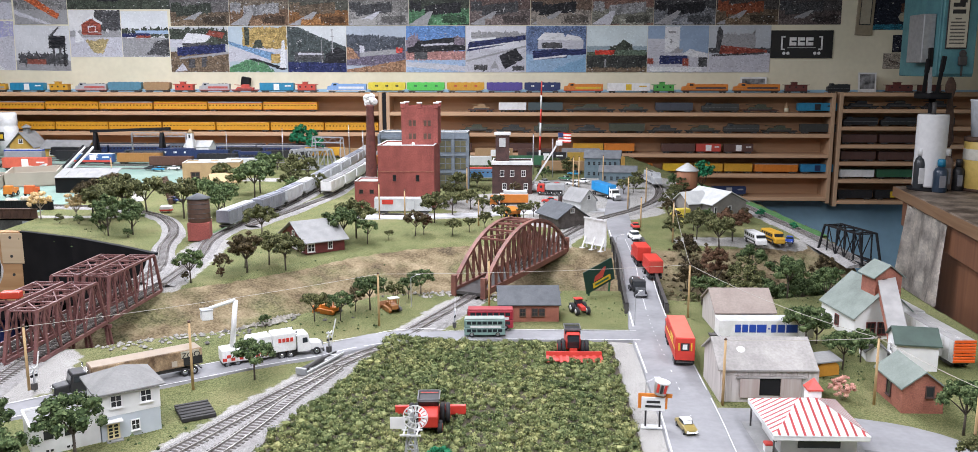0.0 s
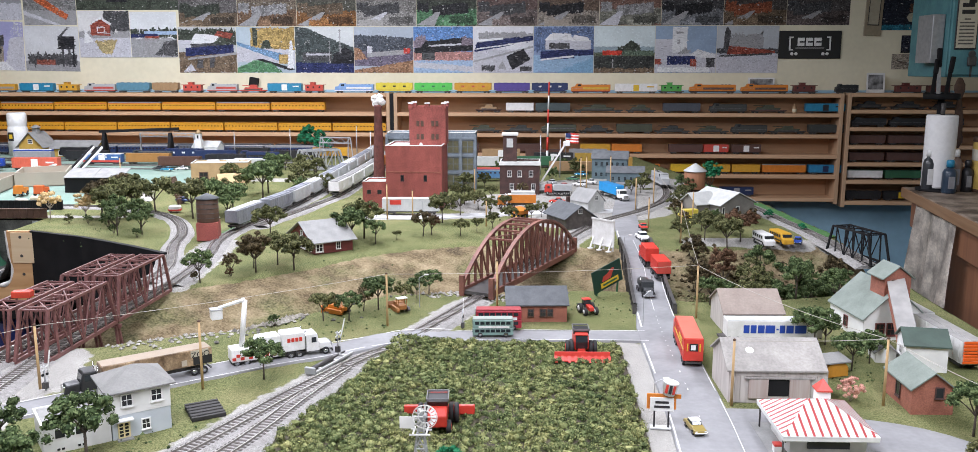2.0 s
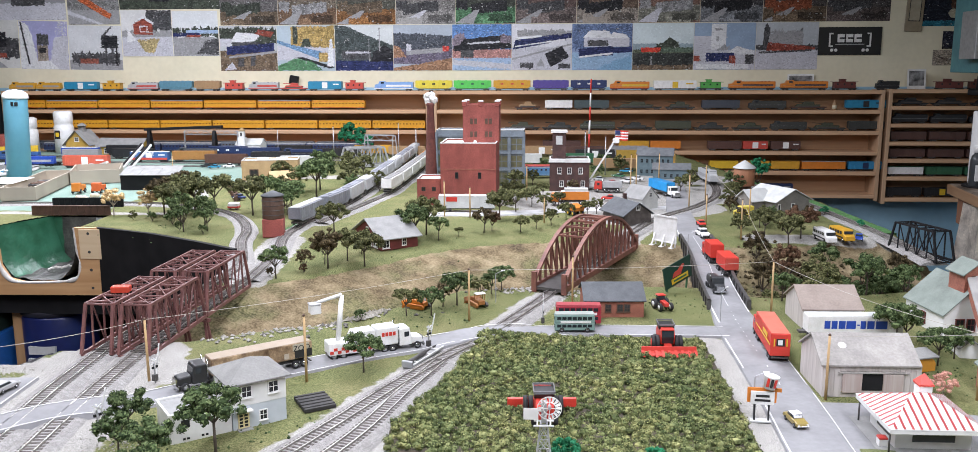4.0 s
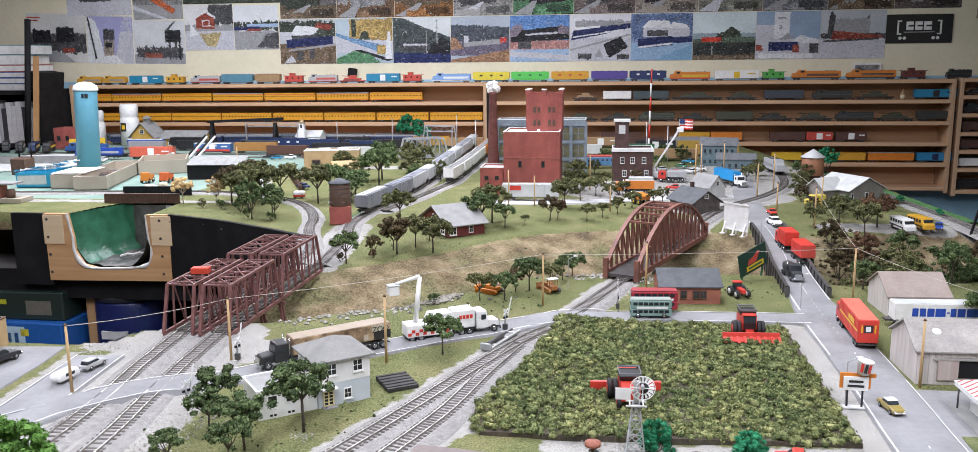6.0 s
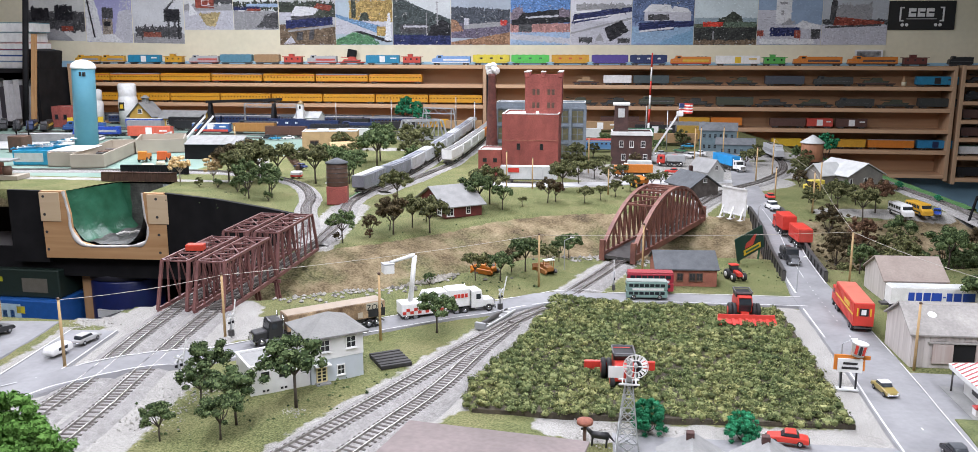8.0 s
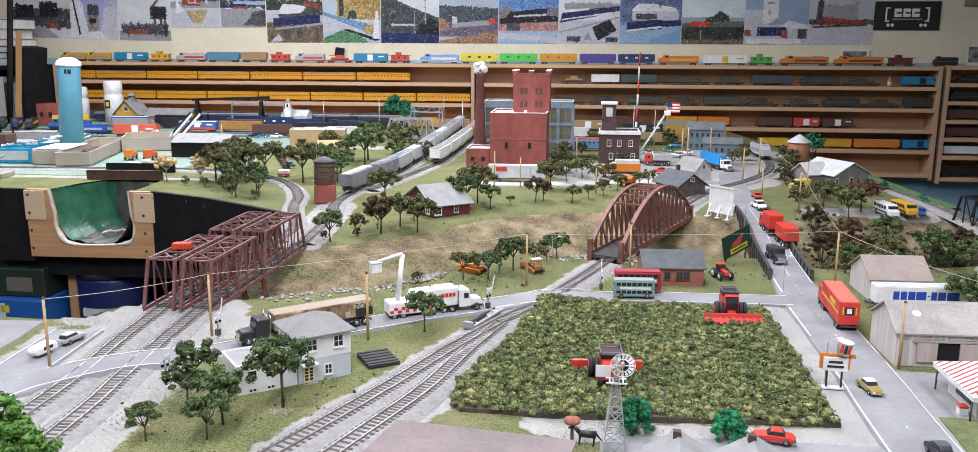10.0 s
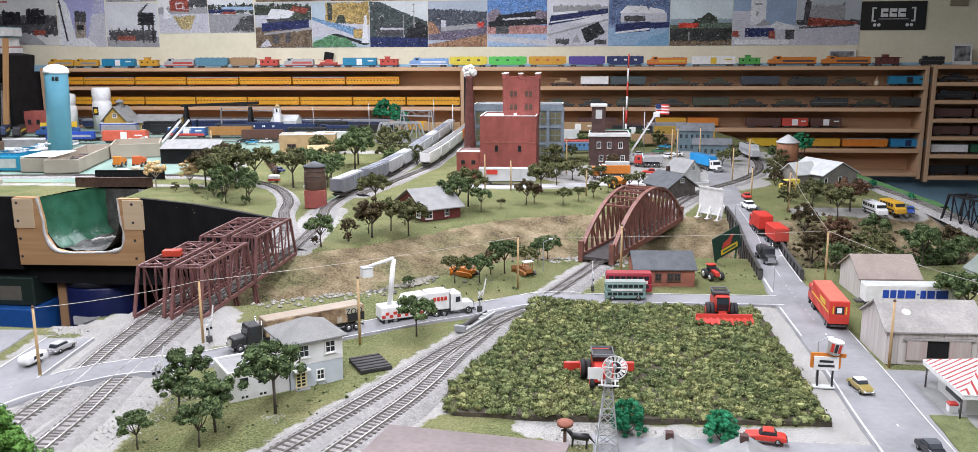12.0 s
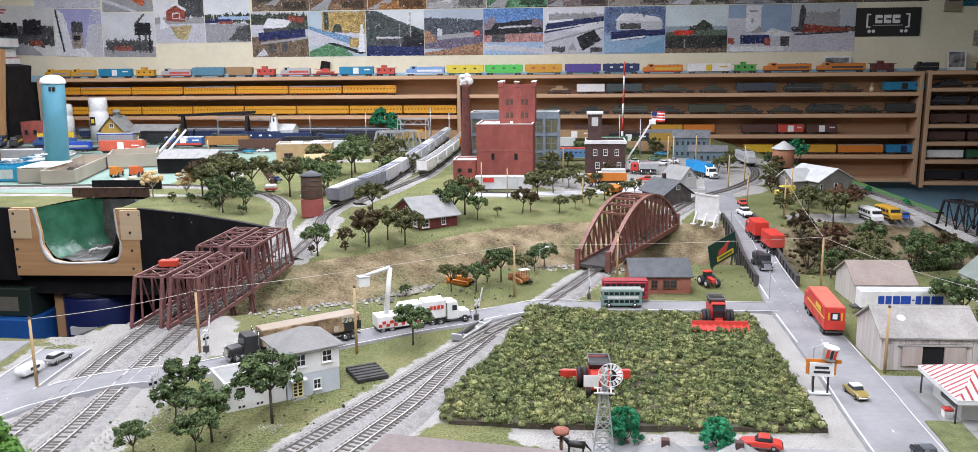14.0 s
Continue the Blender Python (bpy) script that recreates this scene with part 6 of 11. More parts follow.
def scatter(name, label, category, spots, n, size, material, seed, zf=ground):
    """Loose stones or tufts strewn round the given spots (x, y, spread)."""
    rs = random.Random(seed)
    co, fa = [], []
    oct_ = [(1, 0, 0), (-1, 0, 0), (0, 1, 0), (0, -1, 0), (0, 0, 1), (0, 0, -1)]
    tri = [(0, 2, 4), (2, 1, 4), (1, 3, 4), (3, 0, 4), (2, 0, 5), (1, 2, 5), (3, 1, 5), (0, 3, 5)]
    for _ in range(n):
        sx, sy, sp = rs.choice(spots)
        x, y = sx + rs.gauss(0, sp), sy + rs.gauss(0, sp)
        s = size * rs.uniform(0.4, 1.3)
        b = len(co)
        a = rs.uniform(0, 6.28)
        for v in oct_:
            q = Vector((v[0] * rs.uniform(0.6, 1.2), v[1] * rs.uniform(0.6, 1.2), v[2] * rs.uniform(0.4, 0.9)))
            q.rotate(Euler((0, 0, a)))
            co.append(Vector((x, y, zf(x, y) + s * 0.3)) + q * s)
        fa += [[b + i for i in t] for t in tri]
    return tagged(raw(name, co, fa, material), label, category, kind="stuff")


rubble = [(x, lerp_table([-0.64, -0.595, -0.537, -0.444, -0.396, -0.366], [1.345, 1.385, 1.408, 1.435, 1.47, 1.525], x), 0.006) for x in [-0.64 + 0.012 * k for k in range(23)]]
scatter("rubble_ledge", "grey rubble ledge at the foot of the bare slope", "stones", rubble, 1100, 0.0048, mat("rubble_stone", (0.36, 0.34, 0.29), (0.20, 0.185, 0.155), 0.95, 90, 0.5), 31)
M_STONE = mat("pale_stone", (0.42, 0.40, 0.36), (0.24, 0.23, 0.205), 0.9, 100, 0.4, rnd=0.1)
scatter("bank_stones", "pale stones along the river bank", "stones", [(-0.60, 1.345, 0.02), (-0.53, 1.39, 0.02), (-0.46, 1.41, 0.02), (-0.40, 1.48, 0.015), (-0.16, 1.735, 0.02), (-0.12, 1.76, 0.014), (-0.03, 1.75, 0.02), (0.05, 1.76, 0.03)], 420, 0.0045, M_STONE, 5)
scatter("river_stones", "dark stones on the valley floor", "stones", [(-0.50, 1.47, 0.05), (-0.35, 1.62, 0.06), (-0.62, 1.42, 0.03), (0.0, 1.85, 0.05), (0.4, 1.85, 0.05)], 350, 0.005, mat("dark_stone", (0.10, 0.095, 0.085), (0.16, 0.15, 0.135), 0.9, 80, 0.4), 6)
scatter("grass_tufts", "small dark tufts in the grass", "grass", [(-0.52, 0.86, 0.06), (-0.40, 0.95, 0.05), (-0.3, 1.5, 0.06), (-0.5, 1.95, 0.15), (0.16, 1.68, 0.05), (0.5, 1.3, 0.06), (0.55, 1.7, 0.1), (-1.1, 2.3, 0.12)], 500, 0.0024, LEAF["dk"], 7)
scatter("white_gravel", "white gravel chips strewn on the ground", "gravel", [(-0.10, 0.915, 0.025), (-0.03, 0.92, 0.025), (-0.60, 0.86, 0.025), (-0.58, 0.93, 0.02), (-0.86, 1.15, 0.02), (-0.45, 0.895, 0.006)], 900, 0.0016, M_STONE, 9)
scatter("valley_brush", "brown brush growing in the valley", "brush", [(0.40, 1.86, 0.05), (0.50, 1.92, 0.06), (0.60, 1.97, 0.06), (0.46, 2.05, 0.05), (0.68, 1.95, 0.05)], 700, 0.006, LEAF["br"], 12)

# ---- vehicles ----
M_TYRE = mat("black_rubber", (0.014, 0.014, 0.015), (0.022, 0.022, 0.023), 0.75, 90, 0.1)
M_CHROME = mat("chrome_plating", (0.55, 0.56, 0.57), (0.45, 0.46, 0.47), 0.18, 60, 0.0, metal=1.0)
M_VGLASS = mat("dark_vehicle_glass", (0.02, 0.025, 0.03), (0.03, 0.035, 0.04), 0.08, 40, 0.0)
WHEELS = {}


def wheel(parent, x, y, r, w, rim=None):
    """A wheel with its axle along x, standing on z = 0."""
    rim = rim or M_CHROME
    key = (r, w, rim.name)
    if key not in WHEELS:
        a = lathe([(r * 0.55, -w / 2), (r * 0.92, -w / 2), (r, -w / 3), (r, w / 3), (r * 0.92, w / 2), (r * 0.55, w / 2)], 14)
        b = lathe([(r * 0.2, -w * 0.52), (r * 0.56, -w * 0.54), (r * 0.56, w * 0.54), (r * 0.2, w * 0.52)], 10)
        for q in (a, b):
            bmesh.ops.rotate(q, matrix=Matrix.Rotation(math.pi / 2, 3, "Y"), verts=q.verts[:])
        WHEELS[key] = []
        for q, nm, mt in ((a, "tyre_mesh", M_TYRE), (b, "rim_mesh", rim)):
            me = bpy.data.meshes.new(nm)
            q.to_mesh(me)
            q.free()
            me.materials.append(mt)
            WHEELS[key].append(me)
    t = new("wheel", WHEELS[key][0])
    t.parent, t.location = parent, (x, y, r)
    m = new("rim", WHEELS[key][1])
    m.parent = t
    return t


def body(profile, w, bevel=0.0012):
    """A side profile of (y, z) made w wide, with rounded edges."""
    bm = bmesh.new()
    a = [bm.verts.new((-w / 2, y, z)) for y, z in profile]
    b = [bm.verts.new((w / 2, y, z)) for y, z in profile]
    bm.faces.new(a)
    bm.faces.new(b[::-1])
    k = len(a)
    for i in range(k):
        bm.faces.new((a[(i + 1) % k], a[i], b[i], b[(i + 1) % k]))
    bmesh.ops.recalc_face_normals(bm, faces=bm.faces[:])
    if bevel:
        bmesh.ops.bevel(bm, geom=bm.edges[:], offset=bevel, segments=2, affect="EDGES", profile=0.5)
    return bm


def car(x, y, rot, col, label, roof=None, L=0.054, estate=False, z=None):
    c = base("car", label, "car", turned(x, y, (level(x, y) + 0.004) if z is None else z, rot))
    W = L * 0.38
    k = L / 0.054
    part("body", body([(-0.027 * k, 0.004 * k), (-0.027 * k, 0.010 * k), (-0.020 * k, 0.0118 * k), (0.008 * k, 0.0122 * k), (0.026 * k, 0.010 * k), (0.0275 * k, 0.004 * k)], W), col, c)
    back = -0.025 if estate else -0.016
    part("cabin", body([(back * k, 0.0115 * k), ((back + 0.005) * k, 0.0178 * k), (0.003 * k, 0.0180 * k), (0.010 * k, 0.0118 * k)], W * 0.86, 0.0015), M_VGLASS, c)
    part("roof", body([((back + 0.0045) * k, 0.0168 * k), ((back + 0.006) * k, 0.0186 * k), (0.002 * k, 0.0188 * k), (0.0045 * k, 0.0168 * k)], W * 0.84, 0.0008), roof or col, c)
    for s in (-1, 1):
        for yy in (-0.016, 0.017):
            wheel(c, s * W * 0.46, yy * k, 0.0042 * k, 0.003 * k)
    part("bumper", B((-W * 0.48, W * 0.48, 0.027 * k, 0.0285 * k, 0.0045 * k, 0.0068 * k), bevel=0.0004), M_CHROME, c)
    part("rear_bumper", B((-W * 0.48, W * 0.48, -0.0285 * k, -0.027 * k, 0.0045 * k, 0.0068 * k), bevel=0.0004), M_CHROME, c)
    for s in (-1, 1):
        part("headlight", B((s * W * 0.36 - 0.0012, s * W * 0.36 + 0.0012, 0.0268 * k, 0.0278 * k, 0.0072 * k, 0.0092 * k)), M_WHITE, c)
    return c


def truck_cab(t, y0, col, W=0.028, H=0.034, hood=True, k=1.0):
    """A tractor cab whose back stands at y0."""
    if hood:
        part("cab", body([(y0, 0.008), (y0, H), (y0 + 0.017, H), (y0 + 0.020, 0.021), (y0 + 0.021, 0.008)], W, 0.0015), col, t)
        part("hood", body([(y0 + 0.020, 0.008), (y0 + 0.020, 0.0205), (y0 + 0.038, 0.019), (y0 + 0.041, 0.008)], W * 0.78, 0.0018), col, t)
        part("grille", B((-W * 0.28, W * 0.28, y0 + 0.0395, y0 + 0.0415, 0.0085, 0.0175)), M_CHROME, t)
        yf = y0 + 0.030
    else:
        part("cab", body([(y0, 0.008), (y0, H), (y0 + 0.022, H), (y0 + 0.025, 0.02), (y0 + 0.0255, 0.008)], W, 0.0015), col, t)
        yf = y0 + 0.015
    yw = y0 + (0.0175 if hood else 0.0235)
    part("windshield", body([(yw, 0.0215), (yw - 0.001, 0.031), (yw + 0.001, 0.031), (yw + 0.0025, 0.0215)], W * 0.84, 0), M_VGLASS, t)
    for s in (-1, 1):
        part("side_window", B((s * W / 2 - 0.0004, s * W / 2 + 0.0004, y0 + 0.008, y0 + 0.0155, 0.022, 0.030)), M_VGLASS, t)
        part("exhaust_pipe", tube(bmesh.new(), (s * (W / 2 - 0.001), y0 - 0.001, 0.010), (s * (W / 2 - 0.001), y0 - 0.001, H + 0.006), 0.0011), M_CHROME, t)
        wheel(t, s * W * 0.44, yf, 0.0058, 0.0038)
    part("bumper", B((-W / 2, W / 2, yf + 0.009, yf + 0.0115, 0.004, 0.009), bevel=0.0005), M_CHROME, t)


def semi(x, y, rot, cab, trailer, label, L=0.14, H=0.044, hood=True, bands=(), roof=None, rear=None, W=0.030, z=None, lift=0.0145):
    """An articulated lorry; the origin lies under the trailer's middle, and it heads along +y."""
    t = base("semi_truck", label, "truck", turned(x, y, (level(x, y) + 0.004) if z is None else z, rot))
    tr = part("trailer", B((-W / 2, W / 2, -L / 2, L / 2, lift, H), bevel=0.0008), trailer, t)
    part("trailer_roof", B((-W / 2 + 0.001, W / 2 - 0.001, -L / 2 + 0.001, L / 2 - 0.001, H, H + 0.0005)), roof or trailer, tr)
    n = int(L / 0.008)
    for s in (-1, 1):
        for k in range(1, n):
            yy = -L / 2 + L * k / n
            part("rib", B((s * W / 2 - 0.0003, s * W / 2 + 0.0003, yy - 0.0003, yy + 0.0003, lift + 0.001, H - 0.001)), trailer, tr)
        for (y0, y1, z0, z1, mt) in bands:
            a, b = sorted((s * W / 2, s * (W / 2 + 0.0006)))
            part("print", B((a, b, y0 * L - L / 2, y1 * L - L / 2, lift + z0 * (H - lift), lift + z1 * (H - lift))), mt, tr)
    for k in (-1, 1):
        part("rear_door", B((min(0, k * W * 0.47), max(0, k * W * 0.47), -L / 2 - 0.0006, -L / 2, lift + 0.001, H - 0.001)), rear or trailer, tr)
    part("frame_rail", B((-0.008, 0.008, -L / 2 + 0.01, L / 2 - 0.01, 0.0075, lift)), M_DKSTEEL, tr)
    part("rear_bumper", B((-W * 0.42, W * 0.42, -L / 2, -L / 2 + 0.002, 0.006, 0.008)), M_DKSTEEL, tr)
    for s in (-1, 1):
        for yy in (-L / 2 + 0.012, -L / 2 + 0.025):
            wheel(t, s * W * 0.43, yy, 0.0058, 0.0042)
        for yy in (L / 2 - 0.004, L / 2 - 0.017):
            wheel(t, s * W * 0.43, yy, 0.0058, 0.0042)
    part("chassis", B((-0.007, 0.007, L / 2 - 0.03, L / 2 + 0.012, 0.006, 0.0095)), M_DKSTEEL, t)
    if cab is not None:
        truck_cab(t, L / 2 + 0.006, cab, hood=hood)
    return t


P_RED, P_RED2 = paint(0.58, 0.045, 0.03), paint(0.52, 0.07, 0.05)
P_WHITE, P_BLUE, P_BLACK = paint(0.78, 0.78, 0.77), paint(0.02, 0.07, 0.40), paint(0.02, 0.02, 0.022)
P_ORANGE, P_YELLOW, P_GREEN = paint(0.62, 0.20, 0.025), paint(0.68, 0.45, 0.03), paint(0.04, 0.14, 0.07)
P_SILVER, P_NAVY = paint(0.42, 0.43, 0.44, 0.35), paint(0.02, 0.035, 0.12)
P_STEELBLUE, P_TANP = paint(0.03, 0.22, 0.42), paint(0.36, 0.23, 0.12)

r = semi(0.290, 1.387, -2.5, P_RED, P_RED, "red semi truck with yellow-trimmed trailer and badge on its doors", 0.125, 0.046, False, [(0.02, 0.98, 0.45, 0.52, P_YELLOW), (0.2, 0.5, 0.6, 0.8, P_YELLOW)], roof=paint(0.58, 0.17, 0.12), lift=0.0098)
part("badge", B((-0.0065, 0.0065, -0.0636, -0.0632, 0.026, 0.038), bevel=0.0), P_BLACK, r)
part("badge_mark", B((-0.004, 0.003, -0.0640, -0.0637, 0.028, 0.036)), P_WHITE, r)
for s in (-1, 1):
    part("badge_bar", B((s * 0.0095 - 0.001, s * 0.0095 + 0.001, -0.0640, -0.0632, 0.026, 0.038)), P_YELLOW, r)
semi(0.316, 1.90, 4, None, P_RED, "bright red box trailer on the road bridge", 0.075, 0.042, rear=P_RED2)
semi(0.303, 1.99, 3, P_RED, P_RED, "bright red box truck on the road bridge", 0.065, 0.045, False)
dk = base("tank_truck", "dark grey old tank truck driving over the bridge", "truck", turned(0.268, 1.775, 0.0045, 184) @ Matrix.Scale(0.9, 4))
truck_cab(dk, 0.010, paint(0.035, 0.037, 0.04))
part("tank", body([(-0.038, 0.010), (-0.038, 0.029), (0.006, 0.029), (0.006, 0.010)], 0.024, 0.005), paint(0.06, 0.063, 0.065, 0.35), dk)
part("chassis", B((-0.007, 0.007, -0.036, 0.012, 0.006, 0.0105)), M_DKSTEEL, dk)
for s in (-1, 1):
    for yy in (-0.028, -0.016):
        wheel(dk, s * 0.012, yy, 0.0055, 0.004)
semi(0.444, 1.470, 92, None, P_WHITE, "white box trailer with blue lettering bars parked by the barn", 0.158, 0.038, lift=0.0085, bands=[(0.17, 0.29, 0.28, 0.74, P_BLUE), (0.305, 0.38, 0.28, 0.74, P_BLUE), (0.395, 0.45, 0.28, 0.74, P_BLUE), (0.46, 0.485, 0.46, 0.54, P_BLUE), (0.50, 0.60, 0.28, 0.74, P_BLUE), (0.61, 0.68, 0.28, 0.74, P_BLUE), (0.695, 0.755, 0.28, 0.74, P_BLUE), (0.77, 0.83, 0.28, 0.74, P_BLUE)], roof=M_LTROOF)

# long tanker-like printed trailer with black tractor, and white rescue unit
M_ZOO = mat("savannah_print", (0.46, 0.33, 0.20), (0.09, 0.05, 0.028), 0.4, 48, 0.02, detail=8, fine=0.25)
zt = semi(-0.486, 1.169, 129.5, P_BLACK, M_ZOO, "black semi truck with brown savannah-printed trailer", 0.148, 0.038, True, [(0.0, 0.18, 0.05, 0.55, P_BLACK), (0.03, 0.2, 0.55, 0.95, paint(0.45, 0.42, 0.33)), (0.24, 0.29, 0.1, 0.45, paint(0.48, 0.42, 0.34))], roof=paint(0.34, 0.27, 0.20))


def lettering(word, size, material, parent, m, label=""):
    cu = bpy.data.curves.new("lettering", "FONT")
    cu.body, cu.size, cu.extrude, cu.align_x = word, size, 0.0002, "CENTER"
    tmp = bpy.data.objects.new("lettering", cu)
    me = bpy.data.meshes.new_from_object(tmp)
    bpy.data.objects.remove(tmp)
    bpy.data.curves.remove(cu)
    me.materials.clear()
    me.materials.append(material)
    ob = new("lettering", me)
    if parent:
        ob.parent = parent
    ob.matrix_basis = m
    if label:
        ob["label"] = label
    return ob


lettering("ZOO", 0.0115, P_BLACK, zt, pose(-0.0158, -0.058, 0.0265, 90, 0, -90))
ns = base("rescue_truck", "white rescue truck with red checkers and raised bucket lift", "truck", turned(-0.338, 1.283, 0.0225, -60))
truck_cab(ns, 0.032, P_WHITE, H=0.036)
part("front_box", B((-0.014, 0.014, -0.005, 0.030, 0.012, 0.041), bevel=0.0015), P_WHITE, ns)
part("deck_box", B((-0.0145, 0.0145, -0.080, -0.006, 0.0075, 0.027), bevel=0.001), P_WHITE, ns)
part("canopy", body([(-0.046, 0.027), (-0.040, 0.039), (-0.008, 0.040), (-0.006, 0.027)], 0.027, 0.001), P_WHITE, ns)
for k in range(4):
    part("vent", B((-0.0142, -0.0132, -0.038 + k * 0.008, -0.033 + k * 0.008, 0.034, 0.036)), P_BLACK, ns)
for s in (-1, 1):
    for k in range(12):
        for j in range(2):
            if (k + j) % 2 == 0:
                a, b = sorted((s * 0.0145, s * 0.0151))
                part("checker", B((a, b, -0.079 + k * 0.006, -0.0735 + k * 0.006, 0.0105 + j * 0.0045, 0.0150 + j * 0.0045)), P_RED, ns)
    a, b = sorted((s * 0.014, s * 0.0146))
    for k in range(4):
        part("lettering_bar", B((a, b, 0.003 + k * 0.006, 0.0075 + k * 0.006, 0.027, 0.033)), P_RED, ns)
    for yy in (0.008, 0.021, -0.058, -0.072):
        wheel(ns, s * 0.012, yy, 0.0058, 0.004)
part("chassis", B((-0.008, 0.008, -0.08, 0.04, 0.005, 0.0095)), M_DKSTEEL, ns)
lf = part("lift_mast", tube(bmesh.new(), (0, -0.062, 0.027), (0.0, -0.054, 0.097), 0.0042, 0.0036, 10), P_WHITE, ns)
part("lift_arm", tube(bmesh.new(), (0.0, -0.054, 0.098), (0.0, -0.092, 0.090), 0.0030, 0.0026, 8), P_WHITE, ns)
bk = part("bucket", B((-0.008, 0.008, -0.104, -0.088, 0.074, 0.088), bevel=0.001), P_WHITE, ns)
part("bucket_rail", B((-0.0085, 0.0085, -0.1045, -0.0875, 0.088, 0.0895)), P_SILVER, bk)

# double-decker buses
def bus(x, y, rot, lower, upper, band, label, k=1.0):
    b = base("double_decker_bus", label, "bus", turned(x, y, level(x, y) + 0.0035, rot) @ Matrix.Scale(k, 4))
    L, W = 0.082, 0.024
    part("lower_body", B((-W / 2, W / 2, -L / 2, L / 2, 0.004, 0.019), bevel=0.0015), lower, b)
    part("upper_body", B((-W / 2, W / 2, -L / 2, L / 2, 0.019, 0.037), bevel=0.0022), upper, b)
    part("roof", B((-W / 2 + 0.001, W / 2 - 0.001, -L / 2 + 0.001, L / 2 - 0.001, 0.0365, 0.039), bevel=0.001), band, b)
    for s in (-1, 1):
        x0, x1 = sorted((s * W / 2, s * (W / 2 + 0.0005)))
        for k in range(7):
            for z in (0.011, 0.027):
                part("window", B((x0, x1, -L / 2 + 0.006 + k * 0.0104, -L / 2 + 0.0145 + k * 0.0104, z, z + 0.006)), M_VGLASS, b)
        part("advert_strip", B((x0, x1, -L / 2 + 0.008, L / 2 - 0.012, 0.0198, 0.0245)), P_WHITE, b)
        for yy in (-0.026, 0.026):
            wheel(b, s * W * 0.44, yy, 0.0055, 0.003)
    part("windshield", B((-W * 0.42, W * 0.42, L / 2, L / 2 + 0.0005, 0.011, 0.017), (-W * 0.42, W * 0.42, L / 2, L / 2 + 0.0005, 0.027, 0.033)), M_VGLASS, b)
    return b


bus(-0.028, 1.470, 94, paint(0.20, 0.31, 0.28), paint(0.20, 0.31, 0.28), paint(0.32, 0.36, 0.33), "grey-green vintage double-decker bus on the side road", 0.85)
bus(-0.020, 1.512, 93, paint(0.32, 0.02, 0.035), paint(0.32, 0.02, 0.035), paint(0.36, 0.05, 0.06), "dark red double-decker bus parked behind the green one", 0.98)

# cars and small trucks
car(0.2485, 1.086, 190, paint(0.34, 0.26, 0.08, 0.3), "gold 1950s sedan with white roof", M_WHITE, 0.043)
car(0.268, 0.905, 186, paint(0.03, 0.03, 0.035, 0.25), "dark grey sedan on the main road", M_SLATE, 0.047)
car(0.099, 0.924, 80, P_RED, "red sports coupe in front of the field", None, 0.044)
car(-0.812, 1.078, -10, paint(0.40, 0.40, 0.40, 0.3), "silver estate car by the tracks", None, 0.040, True)
cv = base("camper_trailer", "white round-nosed camper trailer with a red end", "caravan", turned(-0.821, 1.028, 0.025, -10) @ Matrix.Scale(0.86, 4))
part("shell", body([(-0.022, 0.004), (-0.024, 0.010), (-0.020, 0.017), (0.016, 0.018), (0.020, 0.014), (0.020, 0.004)], 0.021, 0.003), P_WHITE, cv)
part("end_panel", B((-0.008, 0.008, 0.0195, 0.0206, 0.006, 0.014)), P_RED2, cv)
part("window", B((0.0103, 0.0108, -0.010, 0.008, 0.010, 0.015)), M_VGLASS, cv)
for s in (-1, 1):
    wheel(cv, s * 0.0095, 0, 0.004, 0.003)
car(-0.957, 1.085, -12, paint(0.02, 0.02, 0.022), "black pickup parked at the edge of the lot", None, 0.055)
car(0.327, 2.32, 5, P_RED, "small red car on the far road", None, 0.045)
car(0.312, 2.20, -170, P_WHITE, "white utility pickup on the bridge approach", P_WHITE, 0.060)
car(0.11, 2.74, 80, P_RED, "red car beside the brick station", None, 0.05)
car(0.690, 2.18, 160, P_BLUE, "blue car by the mobile homes", None, 0.048)
for (x, y, rot, col, top, label) in ((0.604, 2.17, 188, P_WHITE, P_BLACK, "white and black motorhome"), (0.650, 2.185, 190, paint(0.62, 0.34, 0.03), P_BLACK, "yellow school bus")):
    v = base("motor_coach", label + " parked by the trees", "bus", turned(x, y, level(x, y) + 0.003, rot))
    part("body", body([(-0.042, 0.005), (-0.042, 0.030), (0.028, 0.031), (0.033, 0.020), (0.043, 0.017), (0.044, 0.005)], 0.026, 0.002), col, v)
    for s in (-1, 1):
        x0, x1 = sorted((s * 0.013, s * 0.0136))
        for k in range(5):
            part("window", B((x0, x1, -0.036 + k * 0.0125, -0.027 + k * 0.0125, 0.019, 0.026)), M_VGLASS, v)
        part("stripe", B((x0, x1, -0.04, 0.03, 0.010, 0.013)), top, v)
        for yy in (-0.026, 0.028):
            wheel(v, s * 0.0115, yy, 0.0055, 0.004)
    part("windshield", B((-0.011, 0.011, 0.0285, 0.034, 0.0205, 0.0275)), M_VGLASS, v)
yv = base("step_van", "yellow delivery van in the wood", "van", turned(0.470, 2.47, 0.037, 110))
